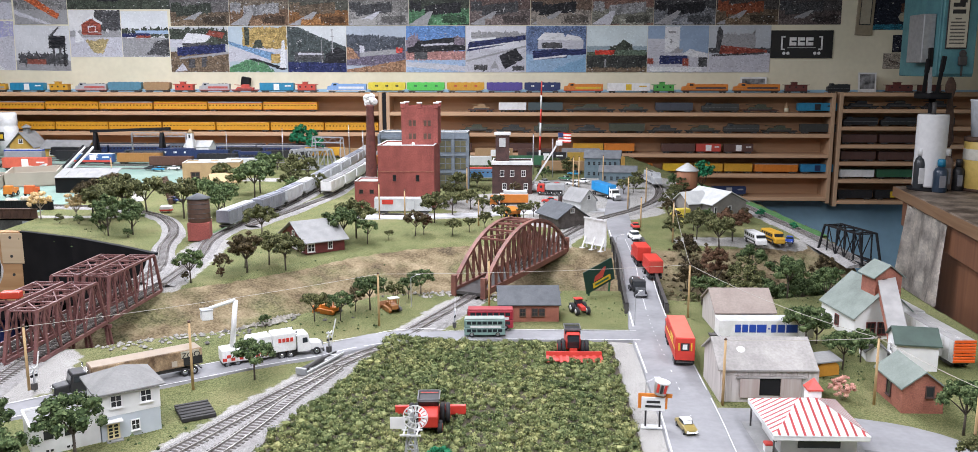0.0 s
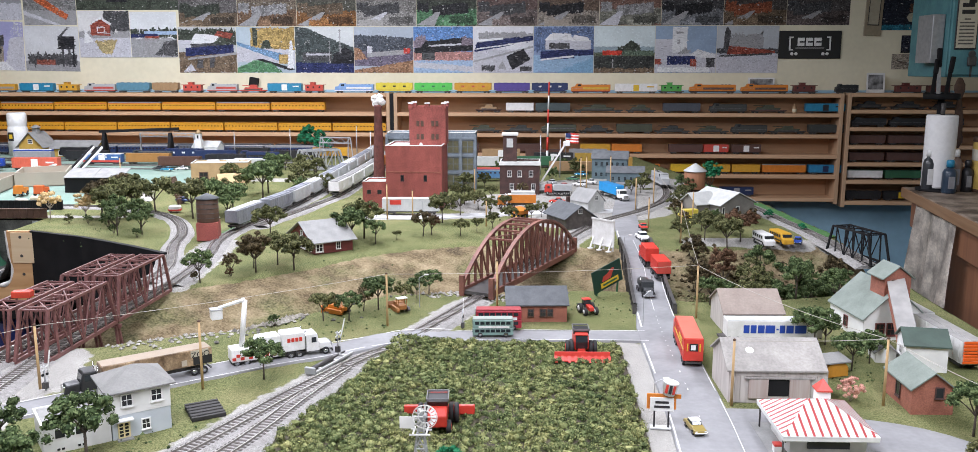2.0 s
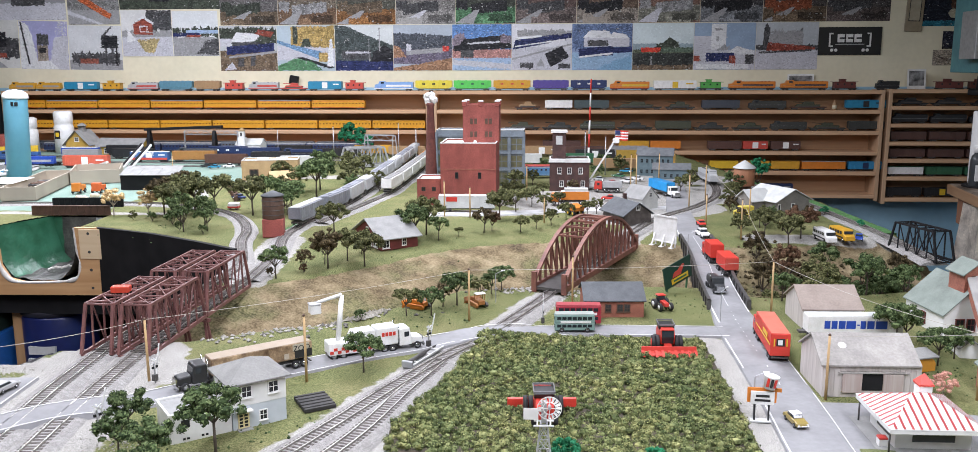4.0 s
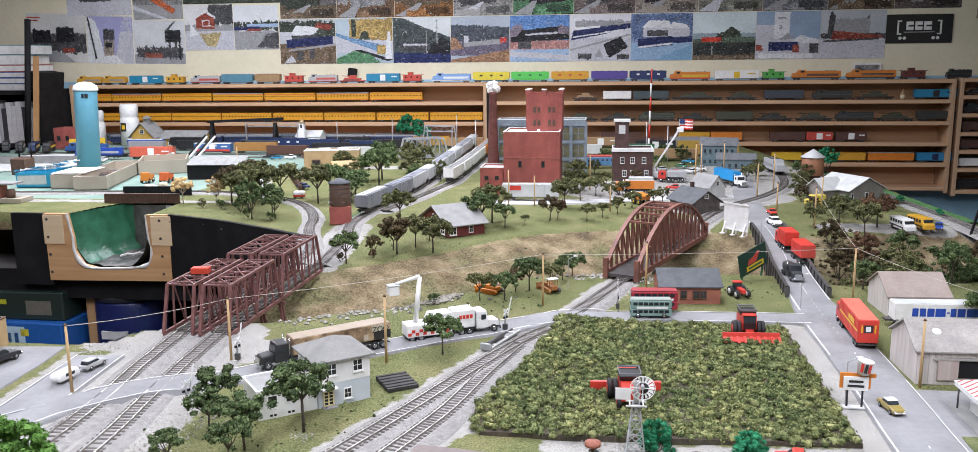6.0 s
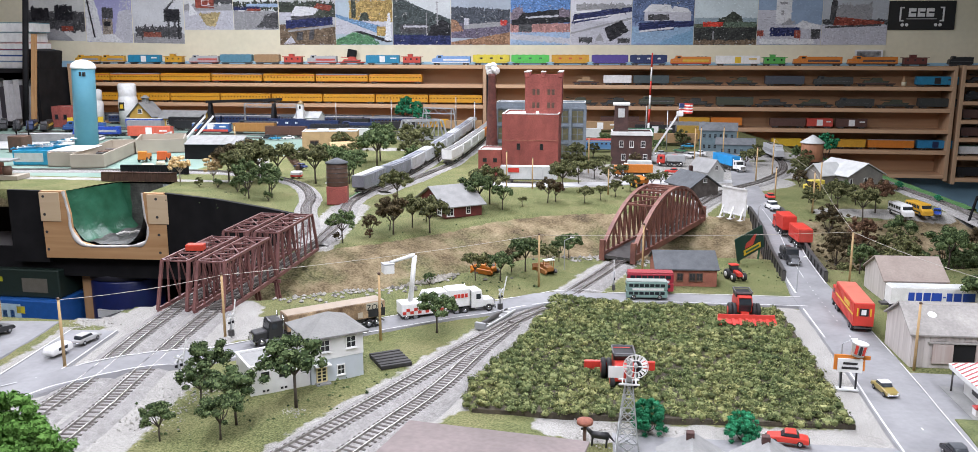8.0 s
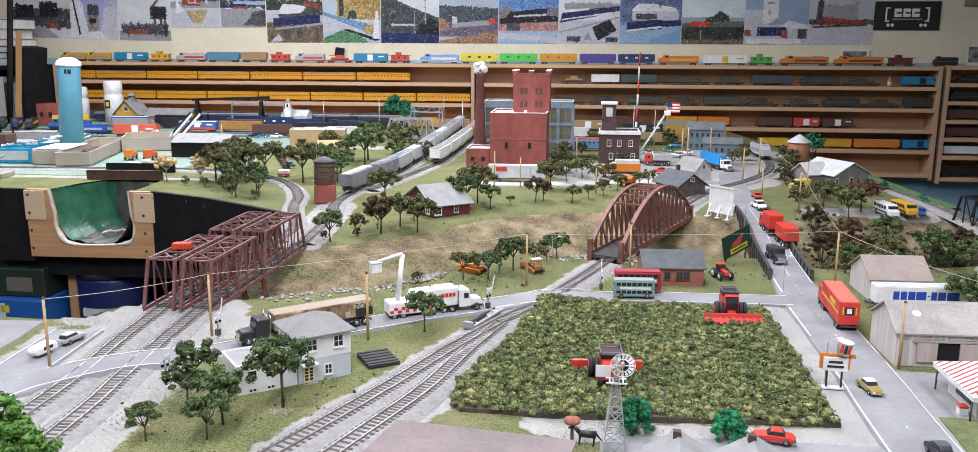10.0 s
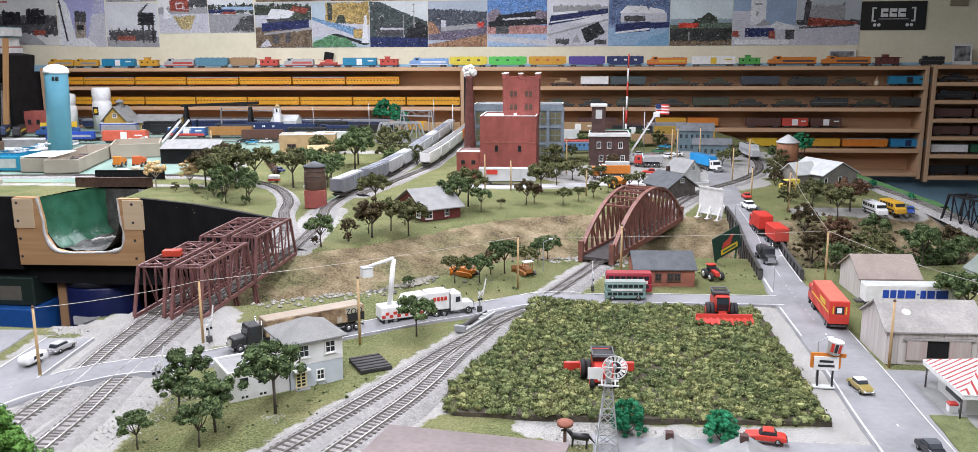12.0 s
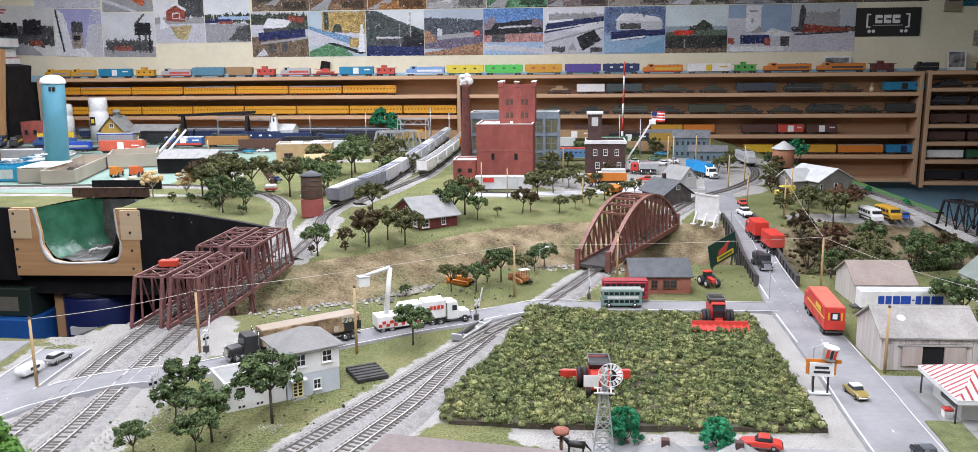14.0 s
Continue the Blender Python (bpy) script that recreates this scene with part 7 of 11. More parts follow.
part("body", body([(-0.026, 0.005), (-0.026, 0.030), (0.014, 0.030), (0.018, 0.019), (0.027, 0.017), (0.027, 0.005)], 0.024, 0.002), paint(0.66, 0.52, 0.08), yv)
part("windshield", B((-0.010, 0.010, 0.0145, 0.0185, 0.0195, 0.0275)), M_VGLASS, yv)
for s in (-1, 1):
    for yy in (-0.016, 0.017):
        wheel(yv, s * 0.0105, yy, 0.0052, 0.004)
tarp = tagged(link("yellow_pallet", B((-0.022, 0.022, -0.012, 0.012, 0, 0.004), bevel=0.0008), paint(0.70, 0.66, 0.20)), "pale yellow flat pallet on the ground", "pallet")
tarp.matrix_world = turned(0.462, 2.415, 0.036, 20)
semi(0.0, 2.655, 92, P_ORANGE, P_ORANGE, "orange semi truck with a white box on its trailer", 0.085, 0.040, False, roof=P_WHITE)
wb = base("white_container", "white box loaded on the orange trailer", "container", turned(0.004, 2.655, 0.0785, 92))
part("box", B((-0.013, 0.013, -0.036, 0.036, 0, 0.010), bevel=0.001), M_LTROOF, wb)
semi(0.133, 2.93, 88, P_RED, P_SILVER, "red and silver fire tanker beside the station", 0.06, 0.034, False)
bt = semi(0.290, 2.89, 200, P_WHITE, paint(0.02, 0.28, 0.62), "bright blue dump trailer with white tractor", 0.13, 0.044, True, roof=paint(0.02, 0.22, 0.5))
yd = base("dump_truck", "orange-yellow mining dump truck with white cab", "truck", turned(-0.002, 2.47, 0.036, 30))
part("dump_bed", body([(-0.020, 0.014), (-0.024, 0.026), (0.020, 0.032), (0.022, 0.028), (0.008, 0.014)], 0.034, 0.002), P_ORANGE, yd)
part("cab", B((-0.016, 0.016, 0.010, 0.026, 0.006, 0.020), bevel=0.002), P_WHITE, yd)
part("windshield", B((-0.012, 0.012, 0.0258, 0.0265, 0.0135, 0.019)), M_VGLASS, yd)
for s in (-1, 1):
    for yy in (-0.012, 0.014):
        wheel(yd, s * 0.014, yy, 0.0075, 0.007, P_YELLOW)
for (x, y, rot, col) in ((-0.311, 1.535, 60, P_ORANGE), (-0.206, 1.585, 30, paint(0.34, 0.14, 0.04))):
    dz = base("bulldozer", "orange bulldozer standing under the trees", "bulldozer", turned(x, y, level(x, y), rot))
    part("body", body([(-0.016, 0.006), (-0.016, 0.014), (0.0, 0.015), (0.002, 0.017), (0.016, 0.016), (0.016, 0.006)], 0.014, 0.001), col, dz)
    part("cab_roof", B((-0.010, 0.010, -0.014, 0.0, 0.026, 0.0275), bevel=0.0005), P_WHITE, dz)
    for sx in (-1, 1):
        for sy in (-0.012, -0.002):
            part("cab_post", B((sx * 0.008 - 0.0006, sx * 0.008 + 0.0006, sy - 0.0006, sy + 0.0006, 0.014, 0.026)), col, dz)
        part("crawler_track", body([(-0.018, 0.002), (-0.020, 0.006), (-0.016, 0.010), (0.016, 0.010), (0.020, 0.006), (0.018, 0.0)], 0.005, 0.001), col if sx < 0 else M_DKSTEEL, dz).location = (sx * 0.0105, 0, 0)
    part("blade", body([(0.024, 0.0), (0.022, 0.007), (0.025, 0.014), (0.027, 0.014), (0.0245, 0.007), (0.027, 0.0)], 0.036, 0.0), col, dz)

# farm machines
def combine(x, y, rot, label, unload, k=1.0):
    c = base("combine_harvester", label, "combine harvester", turned(x, y, level(x, y) + 0.009, rot) @ Matrix.Scale(k, 4))
    part("body", body([(-0.030, 0.010), (-0.032, 0.026), (-0.022, 0.034), (0.010, 0.034), (0.012, 0.012), (0.0, 0.008)], 0.024, 0.002), P_RED, c)
    part("cab", body([(0.010, 0.014), (0.010, 0.037), (0.022, 0.037), (0.027, 0.027), (0.023, 0.014)], 0.020, 0.0012), M_VGLASS, c)
    part("cab_roof", B((-0.011, 0.011, 0.009, 0.024, 0.037, 0.039), bevel=0.0007), P_RED, c)
    for s in (-1, 1):
        part("cab_panel", body([(0.008, 0.012), (0.008, 0.036), (0.020, 0.036), (0.024, 0.026), (0.021, 0.012)], 0.0045, 0.0006), P_RED, c).location = (s * 0.0095, 0, 0)
    part("grain_tank", body([(-0.018, 0.034), (-0.022, 0.041), (0.011, 0.041), (0.008, 0.034)], 0.026, 0.001), P_BLACK, c)
    part("tank_rim", B((-0.014, 0.014, -0.022, -0.0205, 0.042, 0.0445), (-0.014, 0.014, 0.0095, 0.011, 0.042, 0.0445), (-0.014, -0.0128, -0.022, 0.011, 0.042, 0.0445), (0.0128, 0.014, -0.022, 0.011, 0.042, 0.0445)), paint(0.16, 0.16, 0.17), c)
    part("feeder", body([(0.020, 0.006), (0.018, 0.016), (0.036, 0.010), (0.036, 0.003)], 0.013, 0.0008), P_RED, c)
    hd = part("header", body([(0.034, 0.001), (0.034, 0.013), (0.038, 0.014), (0.040, 0.006), (0.050, 0.002), (0.050, 0.0)], 0.092, 0.0008), P_RED, c)
    for j in range(9):
        u = -0.044 + j * 0.011
        part("snout", body([(0.040, 0.002), (0.040, 0.008), (0.058, 0.002)], 0.0045, 0.0), P_RED, hd).location = (u, 0, 0)
    for s in (-1, 1):
        for d in (0.016, 0.023):
            wheel(c, s * d, 0.012, 0.013, 0.006, P_RED)
        wheel(c, s * 0.014, -0.022, 0.0085, 0.006, P_RED)
    if unload:
        part("unload_auger", tube(bmesh.new(), (0.010, 0.002, 0.034), (0.058, -0.004, 0.036), 0.0035, 0.003, 8), P_RED, c)
    return c


combine(0.117, 1.372, 182, "red combine harvester with wide corn header in the crops", False, 0.94)
cb = combine(-0.077, 1.066, 4, "red combine harvester with black grain tank working the field", False)
ft = base("farm_tractor", "red four-wheel farm tractor on the grass", "tractor", turned(0.143, 1.632, 0.0, 200) @ Matrix.Scale(0.92, 4))
part("hood", body([(0.0, 0.010), (0.0, 0.020), (0.022, 0.018), (0.024, 0.010)], 0.010, 0.0012), P_RED, ft)
part("cab", body([(-0.014, 0.012), (-0.013, 0.028), (-0.001, 0.028), (0.002, 0.012)], 0.015, 0.001), M_VGLASS, ft)
part("cab_roof", B((-0.009, 0.009, -0.015, 0.001, 0.028, 0.030), bevel=0.0007), P_RED, ft)
for s in (-1, 1):
    wheel(ft, s * 0.013, -0.008, 0.0105, 0.007, P_WHITE)
    wheel(ft, s * 0.012, 0.016, 0.0085, 0.006, P_WHITE)

# ---- poles, wires, signs ----
M_POLE = mat("bare_wood_pole", (0.50, 0.34, 0.17), (0.42, 0.28, 0.13), 0.7, 60, 0.1)
M_WIRE = mat("pale_wire", (0.45, 0.42, 0.36), (0.40, 0.37, 0.32), 0.6, 50, 0.0)


def pole(x, y, h, lean=0.0, r=0.0021, material=None):
    p = base("utility_pole", "slender bare wooden utility pole carrying a wire", "utility pole", turned(x, y, ground(x, y), 0), "utility poles")
    part("shaft", tube(bmesh.new(), (0, 0, -0.004), (lean, 0, h), r, r * 0.8, 8), material or M_POLE, p)
    part("insulator", lathe([(r * 0.9, h), (r * 1.2, h + 0.001), (r * 0.5, h + 0.003)], 8), M_BROWN, p).location = (lean, 0, 0)
    return Vector((x + lean, y, ground(x, y) + h))


def wire(a, b, sag=0.006):
    n = 12
    pts = [a.lerp(b, k / n) - Vector((0, 0, sag * 4 * (k / n) * (1 - k / n))) for k in range(n + 1)]
    d = (b - a).normalized()
    u = Vector((-d.y, d.x, 0)).normalized() * 0.00038
    w = Vector((0, 0, 0.00038))
    bm = bmesh.new()
    rings = [[bm.verts.new(p + q) for q in (u, w, -u, -w)] for p in pts]
    for ra, rb in zip(rings, rings[1:]):
        for k in range(4):
            bm.faces.new((ra[k], ra[(k + 1) % 4], rb[(k + 1) % 4], rb[k]))
    return tagged(link("overhead_wire", bm, M_WIRE), "thin sagging wire between utility poles", "wire")


POLE_LINE = [(-0.787, 0.988, 0.092), (-0.637, 1.137, 0.090), (-0.412, 1.147, 0.096), (-0.214, 1.490, 0.092), (-0.028, 1.63, 0.10), (0.343, 1.612, 0.100)]
tops = [pole(*q) for q in POLE_LINE]
chain = [tops[0], tops[1], tops[3], tops[5]]
for a, b in zip(chain, chain[1:]):
    wire(a, b, 0.004)
pr = [pole(0.315, 1.182, 0.093), pole(0.523, 1.191, 0.096), pole(0.590, 1.052, 0.078)]
pf = [pole(0.405, 2.19, 0.10), pole(0.47, 2.40, 0.09), pole(0.34, 2.62, 0.10), pole(0.41, 2.75, 0.115), pole(0.30, 3.05, 0.12), pole(0.345, 2.35, 0.08)]
wire(tops[5], pf[0], 0.006)
wire(pf[0], pf[3], 0.006)
wire(tops[5], pr[1], 0.01)
wire(pr[0], pr[1], 0.002)
wire(pr[1], pr[2], 0.002)
for x, y, h in ((-0.375, 2.44, 0.10), (-0.30, 2.42, 0.085), (-0.15, 2.75, 0.11), (0.19, 2.9, 0.13), (0.21, 2.92, 0.13), (-0.09, 2.35, 0.07), (-0.62, 3.5, 0.17), (-1.06, 3.9, 0.15), (-1.35, 4.0, 0.13), (-1.46, 3.1, 0.10), (-0.78, 4.0, 0.16), (0.06, 3.5, 0.16), (0.135, 3.4, 0.15)):
    pole(x, y, h, 0, 0.0022, M_SILVER if y > 3.3 else None)
ms = base("radio_mast", "red and white banded radio mast", "mast", turned(0.09, 3.9, 0.035, 0))
for k in range(6):
    part("band", tube(bmesh.new(), (0.001 * k, 0, 0.06 * k), (0.001 * (k + 1), 0, 0.06 * (k + 1)), 0.0055 - 0.0004 * k, 0.0055 - 0.0004 * (k + 1), 8), P_RED if k % 2 == 1 or k == 5 else P_WHITE, ms)
ld = base("ladder_truck", "white fire truck with raised ladder boom", "truck", turned(0.085, 3.0, 0.036, 85))
part("body", B((-0.015, 0.015, -0.05, 0.035, 0.008, 0.026), bevel=0.002), P_WHITE, ld)
part("cab", B((-0.015, 0.015, 0.036, 0.056, 0.008, 0.030), bevel=0.002), P_RED, ld)
part("boom", beam(bmesh.new(), (0, 0.028, 0.03), (0, -0.055, 0.165), 0.010, 0.006), P_WHITE, ld)
part("basket", B((-0.012, 0.012, -0.072, -0.05, 0.160, 0.175), bevel=0.001), P_WHITE, ld)
for s in (-1, 1):
    for yy in (-0.035, -0.022, 0.042):
        wheel(ld, s * 0.013, yy, 0.006, 0.004)
fl = base("flag", "small striped flag with a blue corner on a thin staff", "flag", turned(0.142, 2.99, 0.19, -25))
part("staff", tube(bmesh.new(), (0, 0, -0.02), (0, 0, 0.05), 0.001), P_SILVER, fl)
for k in range(7):
    bm = bmesh.new()
    for j in range(6):
        x0, x1 = 0.001 + j * 0.0075, 0.001 + (j + 1) * 0.0075
        z0, z1 = 0.016 + k * 0.0048, 0.016 + (k + 1) * 0.0048
        s0, s1 = 0.004 * math.sin(j * 1.1), 0.004 * math.sin((j + 1) * 1.1)
        bm.faces.new([bm.verts.new(c) for c in ((x0, s0, z0), (x1, s1, z0), (x1, s1, z1), (x0, s0, z1))])
    part("stripe", bm, P_RED if k % 2 == 0 else P_WHITE, fl)
part("canton", B((0.001, 0.019, -0.0035, -0.0028, 0.035, 0.0496)), P_NAVY, fl)

sg = base("restaurant_sign", "white and orange restaurant sign with a tilted bucket on posts", "sign", turned(0.2075, 1.098, 0.001, -4))
for x in (-0.009, 0.009):
    part("post", B((x - 0.0011, x + 0.0011, -0.0011, 0.0011, 0, 0.034)), P_BLACK, sg)
part("base_plate", B((-0.014, 0.014, -0.006, 0.006, 0, 0.0015)), M_LTROOF, sg)
part("board", B((-0.015, 0.015, -0.0035, -0.0012, 0.024, 0.042), bevel=0.0003), P_WHITE, sg)
part("back_board", B((-0.019, 0.018, -0.001, 0.0012, 0.026, 0.046), (0.012, 0.024, -0.001, 0.0012, 0.041, 0.046)), P_ORANGE, sg)
for z, w in ((0.0345, 0.017), (0.0285, 0.020)):
    part("lettering_bar", B((-w / 2, w / 2, -0.0040, -0.0035, z, z + 0.003)), P_BLACK, sg)
bk = part("bucket", lathe([(0.0075, 0), (0.0098, 0.016), (0.0102, 0.0165), (0.0102, 0.018), (0.0092, 0.018)], 18), P_WHITE, sg)
bk.matrix_basis = pose(0.008, 0, 0.0455, 0, 10, 0)
for a in (-60, -90, -120):
    part("bucket_stripe", B((-0.0017, 0.0017, -0.0098, -0.0088, 0.004, 0.0155)), P_RED if a != -90 else P_BLACK, bk).matrix_basis = pose(0, 0, 0, 0, 0, a + 90)
lp = base("street_lamp", "thin grey curved street lamp beside the road", "street lamp", turned(0.1990, 1.106, 0.001, 0), "street lamps")
part("mast", tube(tube(bmesh.new(), (0, 0, 0), (0, 0, 0.058), 0.0008, 0.0007, 6), (0, 0, 0.058), (0.012, 0, 0.064), 0.0007, n=6), M_SILVER, lp)
part("lamp_head", B((0.010, 0.018, -0.0012, 0.0012, 0.0635, 0.0655), bevel=0.0004), P_WHITE, lp)
for x, y, rz in ((0.237, 1.545, 40), (0.248, 2.02, 0), (0.22, 2.15, 20), (-0.27, 2.40, 180), (-0.175, 1.62, 0)):
    copy_thing(lp, turned(x, y, level(x, y), rz))

bb = base("billboard", "dark green billboard with red and yellow picture by the bridge", "billboard", pose(0.195, 1.775, 0.012, 0, 0, 42))
part("panel", B((-0.042, 0.042, -0.001, 0.001, 0.004, 0.052), bevel=0.0003), paint(0.015, 0.05, 0.035), bb).rotation_euler = (0, radians(-14), 0)
pn = bb.children[0]
part("yellow_label", B((-0.022, 0.030, -0.0016, -0.0011, 0.009, 0.020)), P_YELLOW, pn)
part("lettering_bar", B((-0.016, 0.024, -0.0021, -0.0017, 0.0125, 0.0165)), P_GREEN, pn)
bm = bmesh.new()
prism(bm, [(-0.018, 0.022), (0.008, 0.022), (0.022, 0.040), (0.016, 0.042), (0.0, 0.034), (-0.012, 0.032)], -0.0016, -0.0011)
part("red_figure", bm, P_RED2, pn)
for s in (-1, 1):
    part("post", beam(bmesh.new(), (s * 0.03, 0.006, -0.012), (s * 0.03, 0.002, 0.045), 0.003), P_GREEN, bb)
wbd = base("blank_billboard", "blank white billboard seen from behind with white bracing", "billboard", turned(0.207, 2.118, 0.022, -47))
part("panel", B((-0.036, 0.036, -0.0012, 0.0012, 0.012, 0.074), bevel=0.0004), P_WHITE, wbd)
for s in (-1, 0, 1):
    part("brace", beam(bmesh.new(), (s * 0.03, 0, 0.03), (s * 0.03, -0.014, 0.0), 0.003), P_WHITE, wbd)
    part("post", B((s * 0.03 - 0.0016, s * 0.03 + 0.0016, 0.001, 0.004, 0, 0.072)), P_WHITE, wbd)
    part("foot", B((s * 0.03 - 0.005, s * 0.03 + 0.005, -0.018, -0.008, 0, 0.002)), P_WHITE, wbd)
part("frame_edge", B((-0.037, 0.037, -0.003, -0.0012, 0.072, 0.076), (-0.037, 0.037, -0.003, -0.0012, 0.010, 0.013)), P_WHITE, wbd)

# grade crossing gates
def gate(x, y, rot, up):
    g = base("crossing_gate", "white railway crossing gate with signal post", "crossing gate", turned(x, y, level(x, y) + 0.002, rot), "crossing gates")
    part("post", tube(bmesh.new(), (0, 0, 0), (0, 0, 0.036), 0.0012, n=8), M_SILVER, g)
    part("box", B((-0.003, 0.003, -0.003, 0.003, 0.003, 0.012)), M_DKSTEEL, g)
    ang = radians(up)
    part("arm", beam(bmesh.new(), (0.002, 0, 0.010), (0.002 + 0.045 * math.cos(ang), 0, 0.010 + 0.045 * math.sin(ang)), 0.0014), P_WHITE, g)
    part("crossbuck", beam(beam(bmesh.new(), (-0.006, -0.0016, 0.028), (0.006, -0.0016, 0.036), 0.0008, 0.002), (-0.006, -0.0016, 0.036), (0.006, -0.0016, 0.028), 0.0008, 0.002), P_WHITE, g)
    part("signal_lamps", B((-0.005, -0.002, -0.002, 0.0, 0.0215, 0.0245), (0.002, 0.005, -0.002, 0.0, 0.0215, 0.0245)), M_BLACK, g)
    return g


gate(-0.622, 1.125, 70, 78)
gate(-0.262, 1.315, 60, 70)
gate(-0.083, 1.505, 90, 72)
gate(-0.615, 0.955, 60, 75)
bl = base("bumping_post", "long grey timber siding deck with a bumping post", "bumping post", turned(-0.262, 1.262, 0.02, -20))
part("deck", B((-0.007, 0.007, -0.052, 0.052, 0, 0.003), bevel=0.0005), M_GREYROOF, bl)
part("log", tube(bmesh.new(), (-0.003, -0.046, 0.0065), (-0.003, 0.010, 0.0065), 0.0036, n=10), M_DKSTEEL, bl)
for s in (-1, 1):
    part("side_rail", B((s * 0.007 - 0.001, s * 0.007 + 0.001, -0.052, 0.052, 0.003, 0.0055)), M_DKSTEEL if s < 0 else M_LTROOF, bl)
part("bumper", B((-0.009, 0.009, -0.053, -0.048, 0.002, 0.012), bevel=0.001), M_SILVER, bl)
for yy in (-0.03, 0.01, 0.035):
    part("cross_bar", B((-0.007, 0.007, yy - 0.001, yy + 0.001, 0.004, 0.0055)), P_WHITE, bl)

# ---- things along the front edge ----
M_PINKROOF = mat("dusty_pink_roof", (0.205, 0.168, 0.158), (0.165, 0.136, 0.128), 0.85, 18, 0.15, fine=0.1)
pkh = base("pink_roof_building", "long building with a flat dusty pink roof", "building", turned(-0.218, 0.726, 0.012, -8))
part("wall", B((-0.084, 0.084, -0.075, 0.075, 0, 0.040)), M_BARNWALL, pkh)
part("roof", body([(-0.085, 0.038), (-0.085, 0.041), (0.0, 0.048), (0.085, 0.041), (0.085, 0.038), (0.0, 0.0445)], 0.186, 0.0005), M_PINKROOF, pkh)
for x in (-0.028, 0.045):
    hs = gable_house("front_cottage", "cottage with grey roof and brick chimney seen from above", turned(x + 0.012, 0.79, 0.0, -4), 0.062, 0.10, 0.028, 0.046, M_BARNWALL, M_GREYROOF, "y", over=0.004, chimney=(-0.002, 0.042, 0.008, 0.03, 0.053))
wm = base("windmill", "silver farm windmill with round bladed wheel and tail vane", "windmill", turned(-0.075, 0.885, 0.0, 0))
Hm = 0.081
for a in range(4):
    c, s = math.cos(a * 1.571 + 0.785), math.sin(a * 1.571 + 0.785)
    part("leg", beam(bmesh.new(), (c * 0.018, s * 0.018, 0), (c * 0.005, s * 0.005, Hm), 0.0014), M_SILVER, wm)
    c2, s2 = math.cos(a * 1.571 + 2.356), math.sin(a * 1.571 + 2.356)
    for k in range(5):
        z0, z1 = Hm * k / 5, Hm * (k + 1) / 5
        r0, r1 = 0.018 - 0.013 * k / 5, 0.018 - 0.013 * (k + 1) / 5
        part("brace", beam(beam(beam(bmesh.new(), (c * r0, s * r0, z0), (c2 * r1, s2 * r1, z1), 0.0009), (c2 * r0, s2 * r0, z0), (c * r1, s * r1, z1), 0.0009), (c * r1, s * r1, z1), (c2 * r1, s2 * r1, z1), 0.001), M_SILVER, wm)
for s in (-1, 1):
    part("platform_bar", beam(bmesh.new(), (-0.011, s * 0.007, Hm), (0.011, s * 0.007, Hm), 0.0015), M_WHITE, wm)
    part("platform_bar", beam(bmesh.new(), (s * 0.007, -0.011, Hm + 0.0015), (s * 0.007, 0.011, Hm + 0.0015), 0.0015), M_WHITE, wm)
part("head", B((-0.003, 0.003, -0.003, 0.004, Hm + 0.0015, Hm + 0.025)), M_SILVER, wm)
wh = part("wheel", tube(bmesh.new(), (0.006, -0.010, Hm + 0.021), (0.006, -0.002, Hm + 0.021), 0.002), M_SILVER, wm)
for k in range(16):
    a = k * 6.28319 / 16
    d = Vector((math.cos(a), 0, math.sin(a)))
    o = Vector((0.006, -0.009, Hm + 0.021))
    tgt = Vector((-math.sin(a), 0, math.cos(a)))
    bm = bmesh.new()
    bm.faces.new([bm.verts.new(c) for c in (o + d * 0.0068 - tgt * 0.0008, o + d * 0.0118 - tgt * 0.0015, o + d * 0.0118 + tgt * 0.0013 + Vector((0, 0.002, 0)), o + d * 0.0068 + tgt * 0.0006 + Vector((0, 0.001, 0)))])
    r = bmesh.ops.extrude_face_region(bm, geom=bm.faces[:])
    bmesh.ops.translate(bm, vec=(0, 0.0004, 0), verts=[v for v in r["geom"] if isinstance(v, bmesh.types.BMVert)])
    part("blade", bm, M_WHITE, wh)
    if k % 4 == 0:
        part("spoke", beam(bmesh.new(), o, o + d * 0.0128, 0.0007), M_WHITE, wh)
for rr in (0.0068, 0.0128):
    bm = bmesh.new()
    for k in range(24):
        a0, a1 = k * 6.28319 / 24, (k + 1) * 6.28319 / 24
        beam(bm, o + Vector((math.cos(a0), 0, math.sin(a0))) * rr, o + Vector((math.cos(a1), 0, math.sin(a1))) * rr, 0.0008)
    part("ring", bm, M_WHITE, wh)
part("tail_vane", B((-0.022, -0.006, 0.0, 0.0006, Hm + 0.004, Hm + 0.017), (-0.006, 0.004, 0.0, 0.0006, Hm + 0.014, Hm + 0.0158)), M_WHITE, wm)
mr = base("round_top_post", "brown post with a round rusty cap", "post", turned(-0.12, 0.862, 0.0, 0))
part("post", tube(bmesh.new(), (0, 0, 0), (0, 0, 0.042), 0.0018, n=8), M_BROWN, mr)
part("cap", lathe([(0.003, 0.040), (0.0085, 0.042), (0.0085, 0.046), (0.003, 0.048)], 14), M_BRICK_OR, mr)
